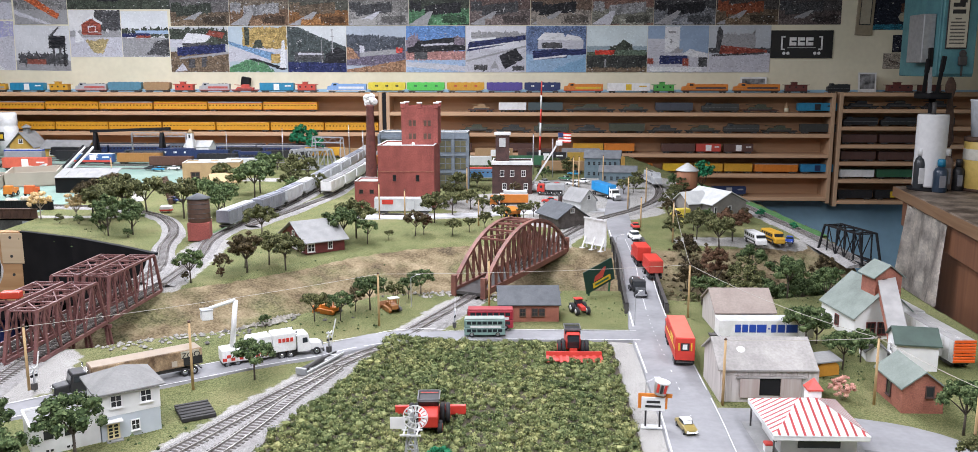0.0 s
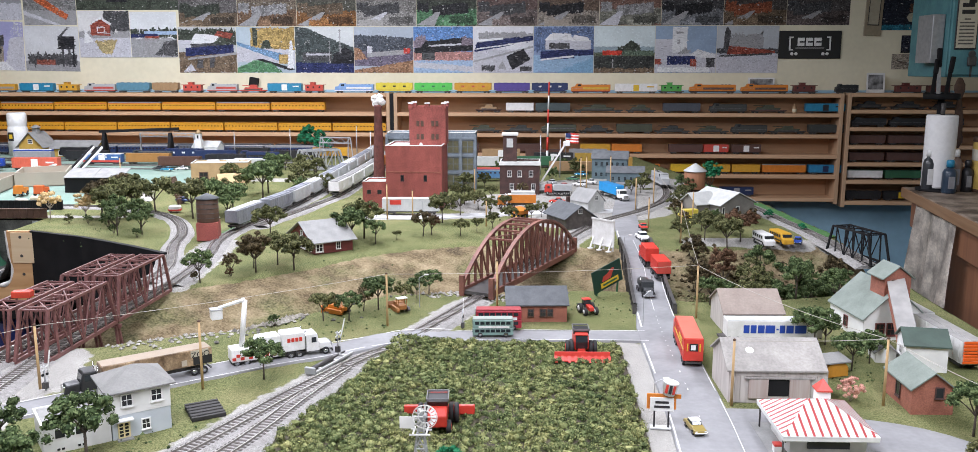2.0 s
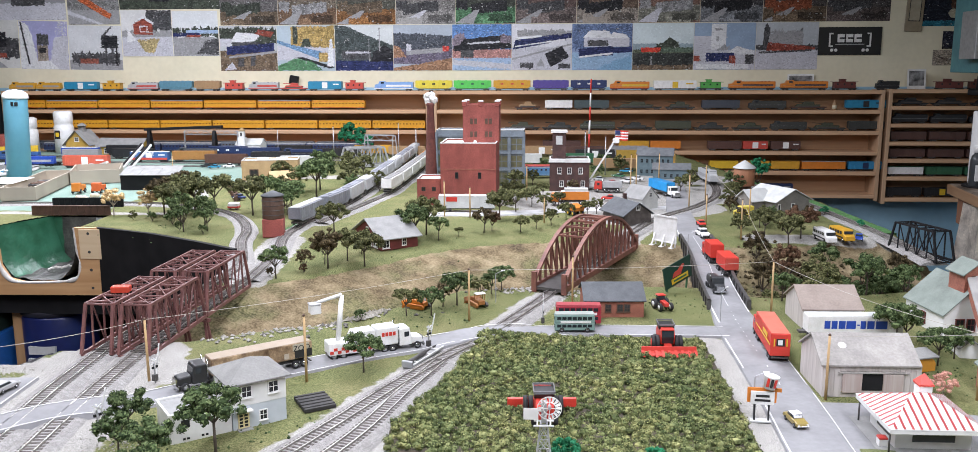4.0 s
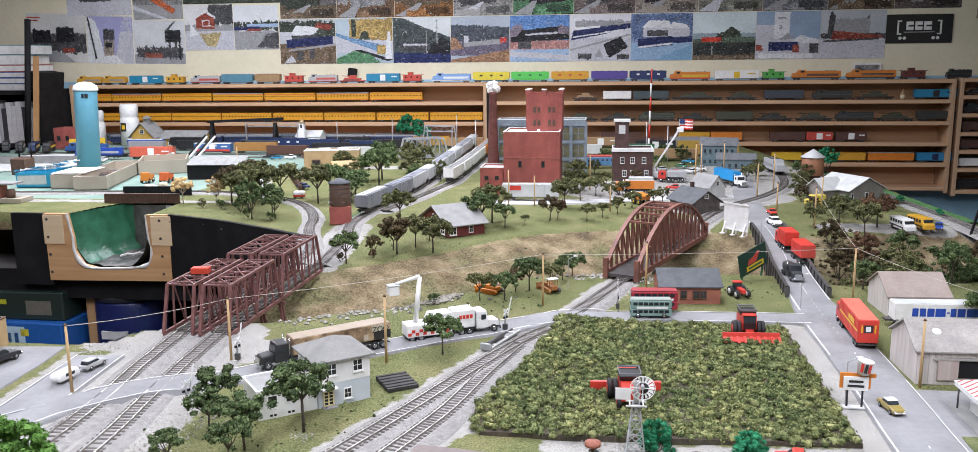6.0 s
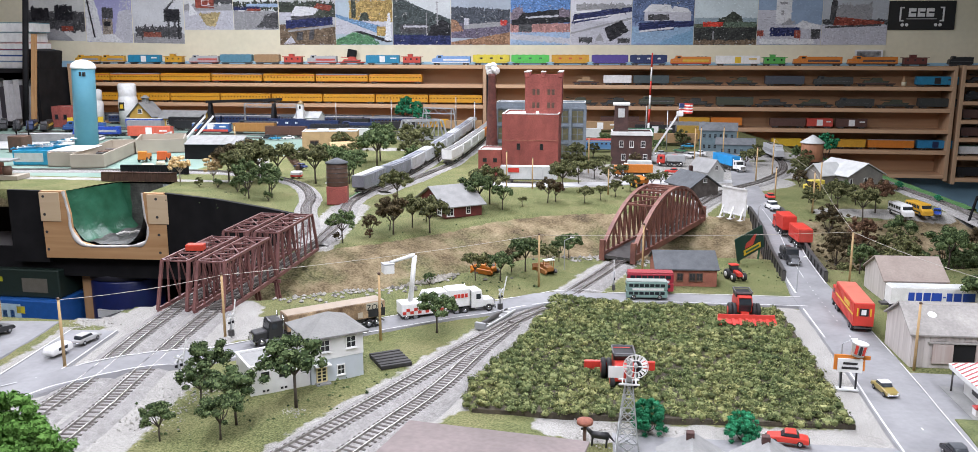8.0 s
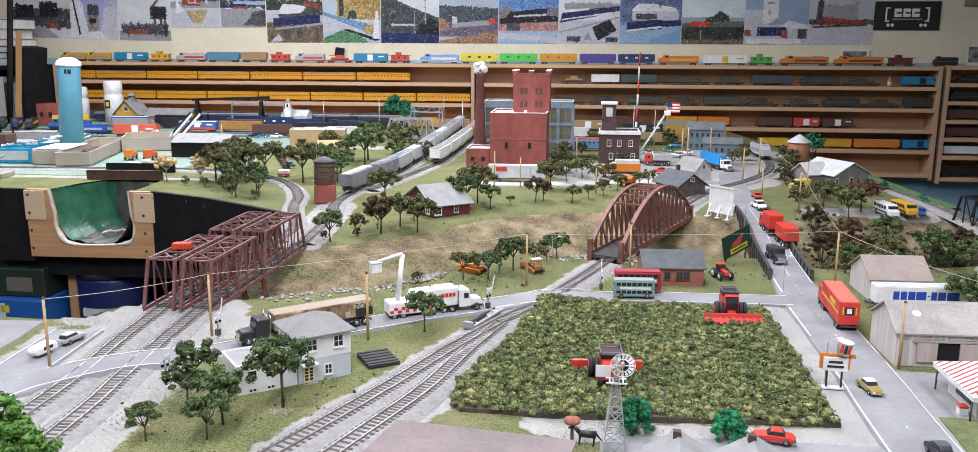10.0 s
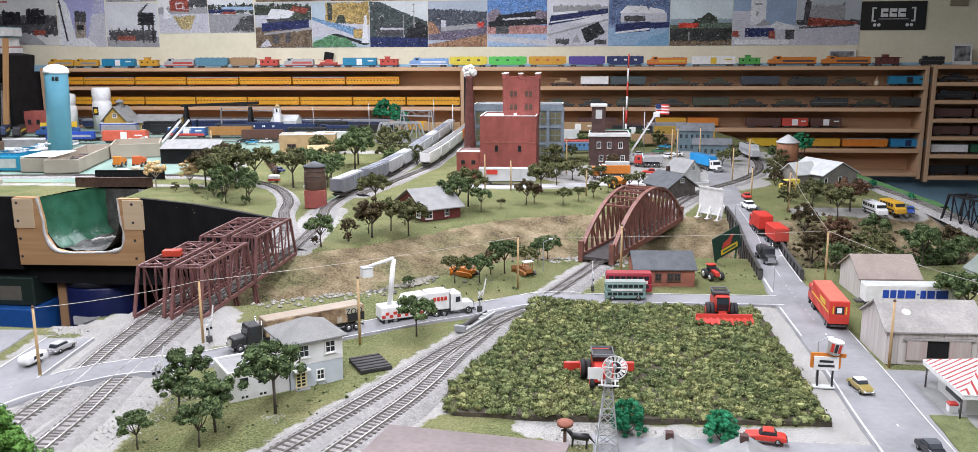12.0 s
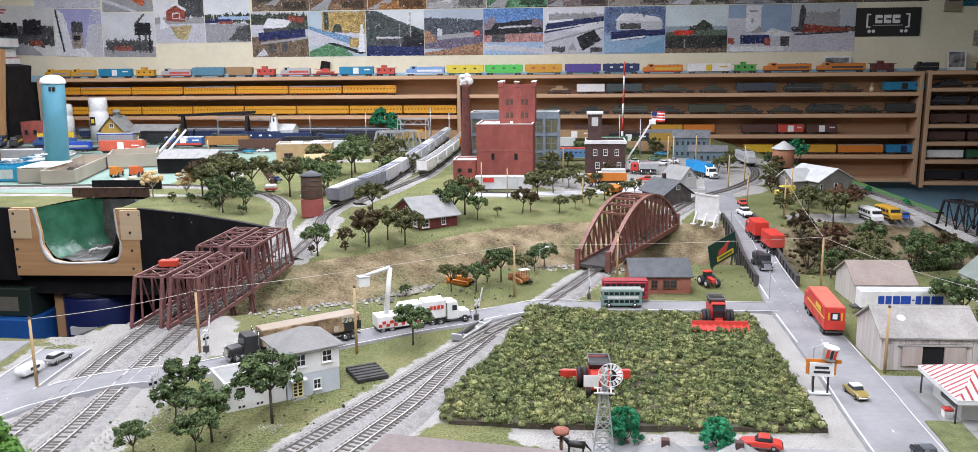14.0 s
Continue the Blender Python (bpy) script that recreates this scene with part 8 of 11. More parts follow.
hr = bmesh.new()
tube(hr, (-0.010, 0, 0.013), (0.009, 0, 0.0135), 0.0042, 0.0038, 10)
tube(hr, (0.008, 0, 0.014), (0.015, 0, 0.0215), 0.0028, 0.0018, 8)
tube(hr, (0.0135, 0, 0.0215), (0.0205, 0, 0.0185), 0.0019, 0.0012, 8)
tube(hr, (-0.0095, 0, 0.0145), (-0.016, 0, 0.007), 0.0016, 0.0006, 6)
for lx in (-0.008, 0.0075):
    for ly in (-0.002, 0.002):
        tube(hr, (lx, ly, 0.012), (lx + 0.001, ly, 0.0), 0.0013, 0.0009, 6)
hs_ = tagged(link("horse_figurine", hr, P_BLACK), "black horse figurine standing on white gravel", "figurine")
hs_.matrix_world = turned(-0.104, 0.893, 0.002, 175)

# ---- railway vehicles ----
def bogie(parent, y, mt=None):
    b = part("bogie", B((-0.0145, -0.0125, y - 0.014, y + 0.014, 0.004, 0.0075), (0.0125, 0.0145, y - 0.014, y + 0.014, 0.004, 0.0075), (-0.0125, 0.0125, y - 0.003, y + 0.003, 0.005, 0.008)), mt or M_DKSTEEL, parent)
    for yy in (y - 0.009, y + 0.009):
        bm = bmesh.new()
        for s in (-1, 1):
            tube(bm, (s * 0.0075, yy, 0.0052), (s * 0.0100, yy, 0.0052), 0.0052, n=10)
        tube(bm, (-0.0075, yy, 0.0052), (0.0075, yy, 0.0052), 0.0012, n=6)
        part("wheelset", bm, M_DKSTEEL, b)
    return b


def ribbed(h, w, ys, rw, out, z0, z1):
    """A car body with upright ribs standing out of both sides, as one closed shell."""
    side = [(w / 2, -h)]
    for y in sorted(ys):
        side += [(w / 2, y - rw), (w / 2 + out, y - rw), (w / 2 + out, y + rw), (w / 2, y + rw)]
    side.append((w / 2, h))
    ring = side + [(-x, y) for x, y in reversed(side)]
    bm = bmesh.new()
    lo, hi = ([bm.verts.new((x, y, z)) for x, y in ring] for z in (z0, z1))
    n = len(ring)
    bm.faces.new(lo[::-1])
    bm.faces.new(hi)
    for k in range(n):
        bm.faces.new((lo[k], lo[(k + 1) % n], hi[(k + 1) % n], hi[k]))
    return bm


M_CARGLASS = mat("brown_tinted_car_glass", (0.07, 0.035, 0.016), (0.04, 0.022, 0.012), 0.2, 40, 0.0)


def rail_car(kind, m, L, col, label, roof=None, mark=None, H=None, name=None):
    """A freight or passenger car L long in y, standing on its wheels at z = 0."""
    names = {"box": "boxcar", "hopper": "hopper_car", "pass": "passenger_car", "loco": "diesel_locomotive", "caboose": "caboose", "flat": "flatcar"}
    c = base(name or names[kind], label, "train car" if kind != "loco" else "locomotive", m)
    W = 0.034
    h = L / 2
    part("underframe", B((-W * 0.36, W * 0.36, -h + 0.004, h - 0.004, 0.008, 0.0105)), M_DKSTEEL, c)
    bogie(c, -h + 0.024)
    bogie(c, h - 0.024)
    roof = roof or col
    if kind == "box":
        H = H or 0.046
        bmb = ribbed(h, W, [k * h / 4.6 for k in range(-4, 5) if abs(k * h / 4.6) > 0.018], 0.0006, 0.0008, 0.0105, H)
        part("roof", body([(-h, H), (-h, H + 0.001), (h, H + 0.001), (h, H)], W * 0.98, 0.0), roof, c)
        part("running_board", B((-0.003, 0.003, -h, h, H + 0.001, H + 0.0022)), roof, c)
        for s in (-1, 1):
            a, b = sorted((s * W / 2, s * (W / 2 + 0.0008)))
            part("door", B((a, b, -0.014, 0.014, 0.013, H - 0.003)), mark or col, c)
            if mark:
                part("lettering_bar", B((a, b + 0.0002 if s > 0 else b, -h * 0.85, -h * 0.5, 0.030, 0.036)), mark, c)
        part("body", bmb, col, c)
    elif kind == "hopper":
        H = H or 0.048
        bmh = ribbed(h, W, [k * h / 5.4 for k in range(-5, 6)], 0.0008, 0.001, 0.0185, H)
        part("hopper_bay", body([(-h, 0.018), (h, 0.018), (h * 0.8, 0.0115), (-h * 0.8, 0.0115)][::-1], W * 0.96, 0.0), col, c)
        part("roof", body([(-h, H), (-h * 0.98, H + 0.003), (h * 0.98, H + 0.003), (h, H)], W * 0.7, 0.0008), roof, c)
        for k in range(-2, 3):
            part("hatch", B((-0.005, 0.005, k * h / 2.8 - 0.006, k * h / 2.8 + 0.006, H + 0.003, H + 0.0045), bevel=0.0004), roof, c)
        for s in (-1, 1):
            a, b = sorted((s * W / 2, s * (W / 2 + 0.001)))
            if mark:
                for k in (-1, 0, 1):
                    part("lettering_bar", B((a, b + 0.0001, k * h * 0.55 - 0.008, k * h * 0.55 + 0.006, 0.030, 0.038)), mark, c)
        part("body", bmh, col, c)
    elif kind == "pass":
        H = H or 0.043
        part("body", B((-W / 2, W / 2, -h, h, 0.0095, H), bevel=0.0008), col, c)
        part("roof", body([(-h, H), (-h, H + 0.002), (-h + 0.004, H + 0.005), (h - 0.004, H + 0.005), (h, H + 0.002), (h, H)], W * 0.94, 0.0012), roof, c)
        n = int(L / 0.0165)
        for s in (-1, 1):
            a, b = sorted((s * W / 2, s * (W / 2 + 0.0006)))
            for k in range(n):
                y = -h + (k + 0.5) * L / n
                part("window", B((a, b, y - 0.0034, y + 0.0034, 0.0285, 0.0335)), M_CARGLASS, c)
            part("stripe", B((a, b, -h, h, H - 0.004, H - 0.0022), (a, b, -h, h, 0.011, 0.0125)), mark or P_RED2, c)
    elif kind == "loco":
        H = H or 0.048
        part("hood", body([(-h, 0.0105), (-h, H * 0.9), (h * 0.45, H * 0.9), (h * 0.45, H), (h * 0.72, H), (h * 0.80, H * 0.72), (h * 0.97, H * 0.66), (h, 0.0105)], W * 0.84, 0.0015), col, c)
        part("walkway", B((-W / 2, W / 2, -h, h, 0.0105, 0.0135)), roof, c)
        for s in (-1, 1):
            a, b = sorted((s * W * 0.42, s * (W * 0.42 + 0.0005)))
            part("cab_window", B((a, b, h * 0.5, h * 0.66, H * 0.74, H * 0.92)), M_VGLASS, c)
            part("stripe", B((a, b, -h * 0.9, h * 0.4, 0.020, 0.030)), mark or roof, c)
            part("handrail", tube(bmesh.new(), (s * W * 0.48, -h, 0.024), (s * W * 0.48, h * 0.95, 0.024), 0.0004, n=4), M_SILVER, c)
        part("windshield", B((-W * 0.34, W * 0.34, h * 0.725, h * 0.745, H * 0.78, H * 0.93)), M_VGLASS, c)
        for k in range(3):
            part("roof_fan", lathe([(0.006, H * 0.9), (0.006, H * 0.9 + 0.0015)], 12), M_DKSTEEL, c).location = (0, -h * 0.75 + k * 0.018, 0)
    elif kind == "caboose":
        part("body", B((-W / 2, W / 2, -h * 0.8, h * 0.8, 0.0105, 0.039), bevel=0.0006), col, c)
        part("platform", B((-W / 2, W / 2, -h, h, 0.009, 0.0115)), M_DKSTEEL, c)
        part("roof", B((-W * 0.54, W * 0.54, -h * 0.98, h * 0.98, 0.039, 0.0415), bevel=0.0008), roof, c)
        part("cupola", B((-W * 0.42, W * 0.42, -h * 0.05, h * 0.35, 0.0415, 0.052), bevel=0.0006), col, c)
        part("cupola_roof", B((-W * 0.48, W * 0.48, -h * 0.1, h * 0.4, 0.052, 0.054), bevel=0.0005), roof, c)
        for s in (-1, 1):
            a, b = sorted((s * W / 2, s * (W / 2 + 0.0005)))
            for y in (-h * 0.5, h * 0.05, h * 0.55):
                part("window", B((a, b, y - 0.004, y + 0.004, 0.025, 0.033)), M_VGLASS, c)
    else:
        part("deck", B((-W / 2, W / 2, -h, h, 0.0105, 0.0145), bevel=0.0005), roof, c)
        rs = random.Random(int(L * 1e4) + len(label))
        part("hull", body([(-h * 0.6, 0.0145), (-h * 0.68, 0.025), (h * 0.56, 0.028), (h * 0.7, 0.0145)], W * 0.8, 0.001), col, c)
        part("turret", body([(-h * 0.34, 0.0255), (-h * 0.30, 0.0395), (h * 0.16, 0.041), (h * 0.32, 0.0265)], W * 0.55, 0.0015), col, c)
        part("barrel", tube(bmesh.new(), (0, h * 0.15, 0.035), (0, h * 0.82, 0.038), 0.0018, n=6), col, c)
        for s in (-1, 1):
            part("tread", body([(-h * 0.55, 0.0145), (-h * 0.6, 0.019), (h * 0.52, 0.020), (h * 0.58, 0.0145)], 0.005, 0.0008), M_DKSTEEL, c).location = (s * W * 0.42, 0, 0)
    return c


P_PASS, P_ARMY, P_ARMYD = paint(0.62, 0.30, 0.02), paint(0.065, 0.072, 0.048), paint(0.045, 0.048, 0.045)
P_MAROON, P_BRN, P_LIME, P_PURPLE = paint(0.13, 0.03, 0.025), paint(0.10, 0.05, 0.04), paint(0.10, 0.55, 0.10), paint(0.09, 0.06, 0.28)
P_CYAN, P_GREYP, P_DKBLUE = paint(0.02, 0.22, 0.38), paint(0.30, 0.30, 0.31), paint(0.015, 0.03, 0.09)
P_LEMON, P_GOLD = paint(0.70, 0.58, 0.06), paint(0.60, 0.32, 0.03)


def on_shelf(board, x0, x1, kind, col, label, roof=None, mark=None, face=90):
    """A car between x0 and x1 on the board at that height."""
    rail_car(kind, pose((x0 + x1) / 2, 4.448, board + 0.018, 0, 0, face), x1 - x0, col, label, roof, mark)


def xs(px):
    return -2.673 + px * 0.003191


TOP = [(-75, -31, "loco", P_GOLD, "orange and grey diesel locomotive", P_GREYP, None), (-29, 12, "loco", P_GOLD, "orange and grey diesel locomotive", P_GREYP, None), (20, 75, "box", P_CYAN, "bright blue boxcar with white mark", None, P_WHITE), (81, 118, "caboose", P_GOLD, "orange caboose", None, None),
       (126, 177, "loco", P_SILVER, "silver and red diesel locomotive", P_RED2, P_RED2), (180, 234, "hopper", paint(0.10, 0.24, 0.32), "teal hopper car", None, None), (238, 280, "hopper", P_TANP, "tan open hopper car", None, None), (285, 321, "caboose", P_RED2, "red caboose", None, None),
       (327, 376, "loco", P_SILVER, "silver and red diesel locomotive", P_RED2, P_RED2), (379, 422, "flat", P_RED2, "red flatcar with load", P_RED2, None), (425, 479, "box", P_CYAN, "bright blue boxcar with white mark", None, P_WHITE), (482, 517, "caboose", P_RED2, "red caboose", None, None),
       (532, 594, "loco", paint(0.20, 0.36, 0.65), "white and blue diesel locomotive", P_WHITE, P_WHITE), (598, 656, "hopper", P_LEMON, "lemon yellow covered hopper with black marks", None, P_BLACK), (659, 718, "hopper", P_LIME, "bright green covered hopper with dark marks", None, P_GREEN), (722, 780, "hopper", P_GOLD, "golden orange covered hopper", None, P_RED2), (784, 840, "hopper", P_PURPLE, "purple covered hopper", None, None), (843, 899, "hopper", P_NAVY, "navy blue covered hopper with white mark", None, P_WHITE),
       (904, 965, "loco", P_ORANGE, "orange switch locomotive", P_RED2, P_YELLOW), (972, 1037, "box", P_WHITE, "white boxcar with yellow door", None, P_YELLOW), (1040, 1078, "caboose", paint(0.08, 0.36, 0.07), "green caboose", None, None), (1086, 1157, "loco", P_ORANGE, "orange diesel locomotive with black roof", P_BRN, None), (1165, 1236, "loco", P_ORANGE, "orange diesel locomotive with black roof", P_BRN, None), (1241, 1281, "caboose", P_MAROON, "maroon caboose", None, None), (1308, 1342, "loco", P_BLACK, "small black steam-style locomotive", P_BLACK, None), (1394, 1440, "caboose", P_MAROON, "maroon caboose", None, None), (1442, 1482, "caboose", P_MAROON, "maroon caboose", None, None)]
for a, b, kind, col, lab, roof, mark in TOP:
    on_shelf(BOARDS[0], xs(a), xs(b), kind, col, lab + " on the top shelf", roof, mark)
for k in range(7):
    on_shelf(BOARDS[1], xs(-102 + k * 88.6), xs(-102 + k * 88.6 + 86), "pass", P_PASS, "yellow streamlined passenger car on the shelf", P_GREYP if k % 2 else P_PASS, P_RED2)
for k in range(8):
    on_shelf(BOARDS[2], xs(-85 + k * 87.5), xs(-85 + k * 87.5 + 85), "pass", P_PASS, "yellow streamlined passenger car on the shelf", P_PASS, P_GOLD)
for a, b, kind, col, lab, roof, mark in [(755, 796, "flat", P_TANP, "brown flatcar with yellow vehicle", P_BRN, None), (803, 846, "box", P_WHITE, "white boxcar with red marks", None, P_WHITE), (849, 903, "box", paint(0.06, 0.085, 0.09), "dark green-grey boxcar", None, None), (908, 985, "flat", P_ARMY, "army flatcar carrying a gun", P_ARMYD, None), (990, 1036, "flat", P_ARMY, "army flatcar carrying a tank", P_ARMYD, None), (1047, 1104, "box", paint(0.06, 0.07, 0.09), "dark grey boxcar", None, None), (1118, 1175, "loco", P_ARMYD, "dark green locomotive", P_ARMYD, None), (1181, 1236, "flat", P_ARMY, "army flatcar with load", P_BRN, None), (1265, 1324, "box", P_CYAN, "light blue boxcar with dark mark", None, P_BLACK)]:
    on_shelf(BOARDS[1], xs(a), xs(b), kind, col, lab + " on the shelf", roof, mark)
for k in range(10):
    a = 740 + k * 59
    kd = ("flat", "flat", "loco", "flat", "box")[k % 5]
    on_shelf(BOARDS[2], xs(a), xs(a + 55), kd, (P_ARMY, P_ARMYD)[k % 2], "army green train car on the shelf", P_ARMYD)
for a, b, col, lab, mark in [(700, 760, P_BRN, "brown boxcar", None), (800, 860, P_BRN, "brown boxcar", None), (920, 967, P_GOLD, "golden orange boxcar", P_GOLD), (969, 1016, P_ORANGE, "orange boxcar", None), (1058, 1110, P_BRN, "dark brown boxcar", P_BRN), (1112, 1150, P_RED2, "red boxcar with white mark", P_WHITE), (1155, 1200, P_BRN, "dark brown boxcar with white mark", P_WHITE)]:
    on_shelf(BOARDS[3], xs(a), xs(b), "box", col, lab + " on the shelf", None, mark)
for a, b, col, lab, mark in [(985, 1045, P_ORANGE, "orange boxcar", None), (1062, 1106, P_YELLOW, "yellow boxcar", None), (1110, 1154, P_GOLD, "golden yellow boxcar", P_GOLD), (1157, 1200, P_GOLD, "golden orange boxcar", None), (1204, 1270, P_ORANGE, "orange boxcar with silver roof", P_ORANGE), (1275, 1326, P_STEELBLUE, "blue boxcar with navy door", P_DKBLUE)]:
    on_shelf(BOARDS[4], xs(a), xs(b), "box", col, lab + " on the shelf", P_SILVER if "silver" in lab else None, mark)
on_shelf(BOARDS[5], xs(1140), xs(1192), "box", P_DKBLUE, "navy blue boxcar on the lowest shelf", None, P_GREYP)
UNIT3 = [(0.235, P_BLACK, "flat"), (0.150, P_BLACK, "loco"), (0.062, P_BRN, "box"), (-0.023, P_BRN, "box"), (-0.11, P_GREEN, "box"), (-0.215, P_BLACK, "box")]
for z, col, kd in UNIT3:
    for k in range(3):
        cc = P_WHITE if (z == -0.11 and k == 0) else col
        on_shelf(z, 1.585 + k * 0.185, 1.755 + k * 0.185, kd, cc, "white boxcar with red lettering bar on the shelf" if cc is P_WHITE else "dark train car on the lower shelf", col if kd != "flat" else P_BLACK, P_YELLOW if (z == -0.215 and k == 1) else None)
# bottle and small framed photos on the shelf
bo = base("small_bottle", "small tan bottle among the model trains", "bottle", pose(xs(1248), 4.44, BOARDS[1] + 0.018))
part("glass", lathe([(0.010, 0), (0.011, 0.002), (0.011, 0.03), (0.004, 0.038), (0.004, 0.048)], 12), P_TANP, bo)
part("label", lathe([(0.0113, 0.004), (0.0113, 0.022)], 12), paint(0.6, 0.55, 0.4), bo)
for px, w, h, z in ((1374, 0.088, 0.10, BOARDS[0] + 0.018), (1203, 0.13, 0.045, BOARDS[0] + 0.05)):
    pf_ = base("photo_print", "black and white photo print leaning on the wall", "photo", pose(xs(px), 4.49 if px > 1300 else 4.535, z, -6, 0, 0))
    part("paper", B((-w / 2, w / 2, 0, 0.002, 0, h)), M_WHITE, pf_)
    part("picture", B((-w / 2 + 0.008, w / 2 - 0.008, -0.0006, -0.0001, h * 0.2, h - 0.008)), mat("photo_grey", (0.03, 0.03, 0.03), (0.35, 0.35, 0.35), 0.4, 30, 0.0), pf_)
bk_ = tagged(link("black_bracket", B((-0.022, 0.022, -0.03, 0, 0.0, 0.045), bevel=0.003), M_BLACK), "small black bracket fixed to the wall", "bracket")
bk_.matrix_world = pose(xs(392), 4.549, 0.36, 0, 10, 0)


def along(pts, start, gap, n, make):
    """Call make(k, pose) for n cars spaced evenly along a track."""
    line = spline(pts, 0.004)
    acc, k = 0.0, 0
    for a, b in zip(line, line[1:]):
        acc += (b - a).length
        if k < n and acc >= start + k * gap:
            d = (b - a).normalized()
            make(k, pose(a.x, a.y, level(a.x, a.y) + 0.0098, 0, 0, math.degrees(math.atan2(d.y, d.x)) - 90))
            k += 1


M_HOPGREY = mat("weathered_grey_car_paint", (0.27, 0.285, 0.32), (0.19, 0.20, 0.23), 0.5, 30, 0.08, fine=0.1)
M_HOPPALE = mat("pale_grey_car_paint", (0.55, 0.56, 0.57), (0.45, 0.46, 0.47), 0.5, 30, 0.05, fine=0.06)
along(TRACK_L2B, 0.605, 0.192, 10, lambda k, m: rail_car("hopper", m, 0.170, M_HOPGREY if k < 2 else M_HOPPALE, "weathered grey covered hopper in a standing train" if k < 2 else "pale grey covered hopper in a standing train", M_HOPGREY if k % 3 else M_LTROOF))
along(TRACK_W, 0.60, 0.192, 6, lambda k, m: rail_car("hopper", m, 0.170, P_WHITE if k < 4 else P_ORANGE, "white covered hopper on the brewery siding" if k < 4 else "orange boxcar on the brewery siding", M_GREYROOF))
rfc = rail_car("box", turned(-0.318, 2.52, 0.038, 92), 0.165, M_LTROOF, "white refrigerator car with red panel by the brewery")
part("red_panel", B((-0.0188, -0.0179, 0.028, 0.060, 0.030, 0.043)), P_RED, rfc, "red painted panel")
for k in range(2):
    rail_car("box", turned(0.708 - 0.006 * k, 1.42 + 0.16 * k, 0.0, 4), 0.155, P_WHITE, "silver-white boxcar with orange ends at the layout edge", M_CORR)
oe = base("orange_car_end", "bright orange corrugated end of the boxcar", "panel", turned(0.7135, 1.3405, 0.012, 4))
for k in range(7):
    part("corrugation", B((-0.0172, 0.0172, -0.0016, 0.0, k * 0.0052, k * 0.0052 + 0.0044), bevel=0.0006), paint(0.74, 0.11, 0.012), oe)

# ---- yard at the back left ----
YL = [("pass", P_DKBLUE, -2.45, 4.19, 0.29), ("pass", P_DKBLUE, -2.15, 4.20, 0.29), ("pass", P_DKBLUE, -1.85, 4.20, 0.29), ("pass", P_DKBLUE, -1.42, 4.20, 0.29), ("pass", P_DKBLUE, -1.12, 4.19, 0.29)]
for k in range(6):
    rail_car("pass", turned(-2.6 + 0.3 * k, 4.29, 0.037, 90), 0.285, paint(0.10, 0.12, 0.15), "slate blue heavyweight passenger car at the back of the yard", paint(0.06, 0.065, 0.075), P_GREYP)
for k, (x, y, kd, c1, lab) in enumerate(((-0.32, 4.10, "box", paint(0.05, 0.06, 0.07), "charcoal boxcar"), (-0.12, 4.08, "box", P_TANP, "tan boxcar"), (0.08, 4.08, "box", P_BRN, "brown boxcar"), (0.28, 4.06, "hopper", P_GREYP, "grey hopper car"), (0.30, 3.90, "box", paint(0.42, 0.27, 0.05), "mustard boxcar"), (0.12, 3.92, "box", P_BLACK, "black boxcar"), (-0.40, 3.75, "box", P_MAROON, "maroon boxcar"), (-0.92, 4.10, "box", P_GOLD, "golden orange boxcar"), (-1.30, 4.08, "box", P_BLACK, "black boxcar"), (-1.58, 3.98, "hopper", P_DKBLUE, "navy hopper car"), (-2.12, 4.06, "box", P_BLACK, "black boxcar"))):
    rail_car(kd, turned(x, y, 0.037, 90 + (k * 7) % 5 - 2), 0.175, c1, lab + " standing on the rear yard track", None, P_WHITE if k % 4 == 1 else None)
for kd, col, x, y, L in YL:
    rail_car(kd, turned(x, y, 0.037, 90), L, col, "dark blue passenger car in the yard", P_GREYP, P_GREYP)
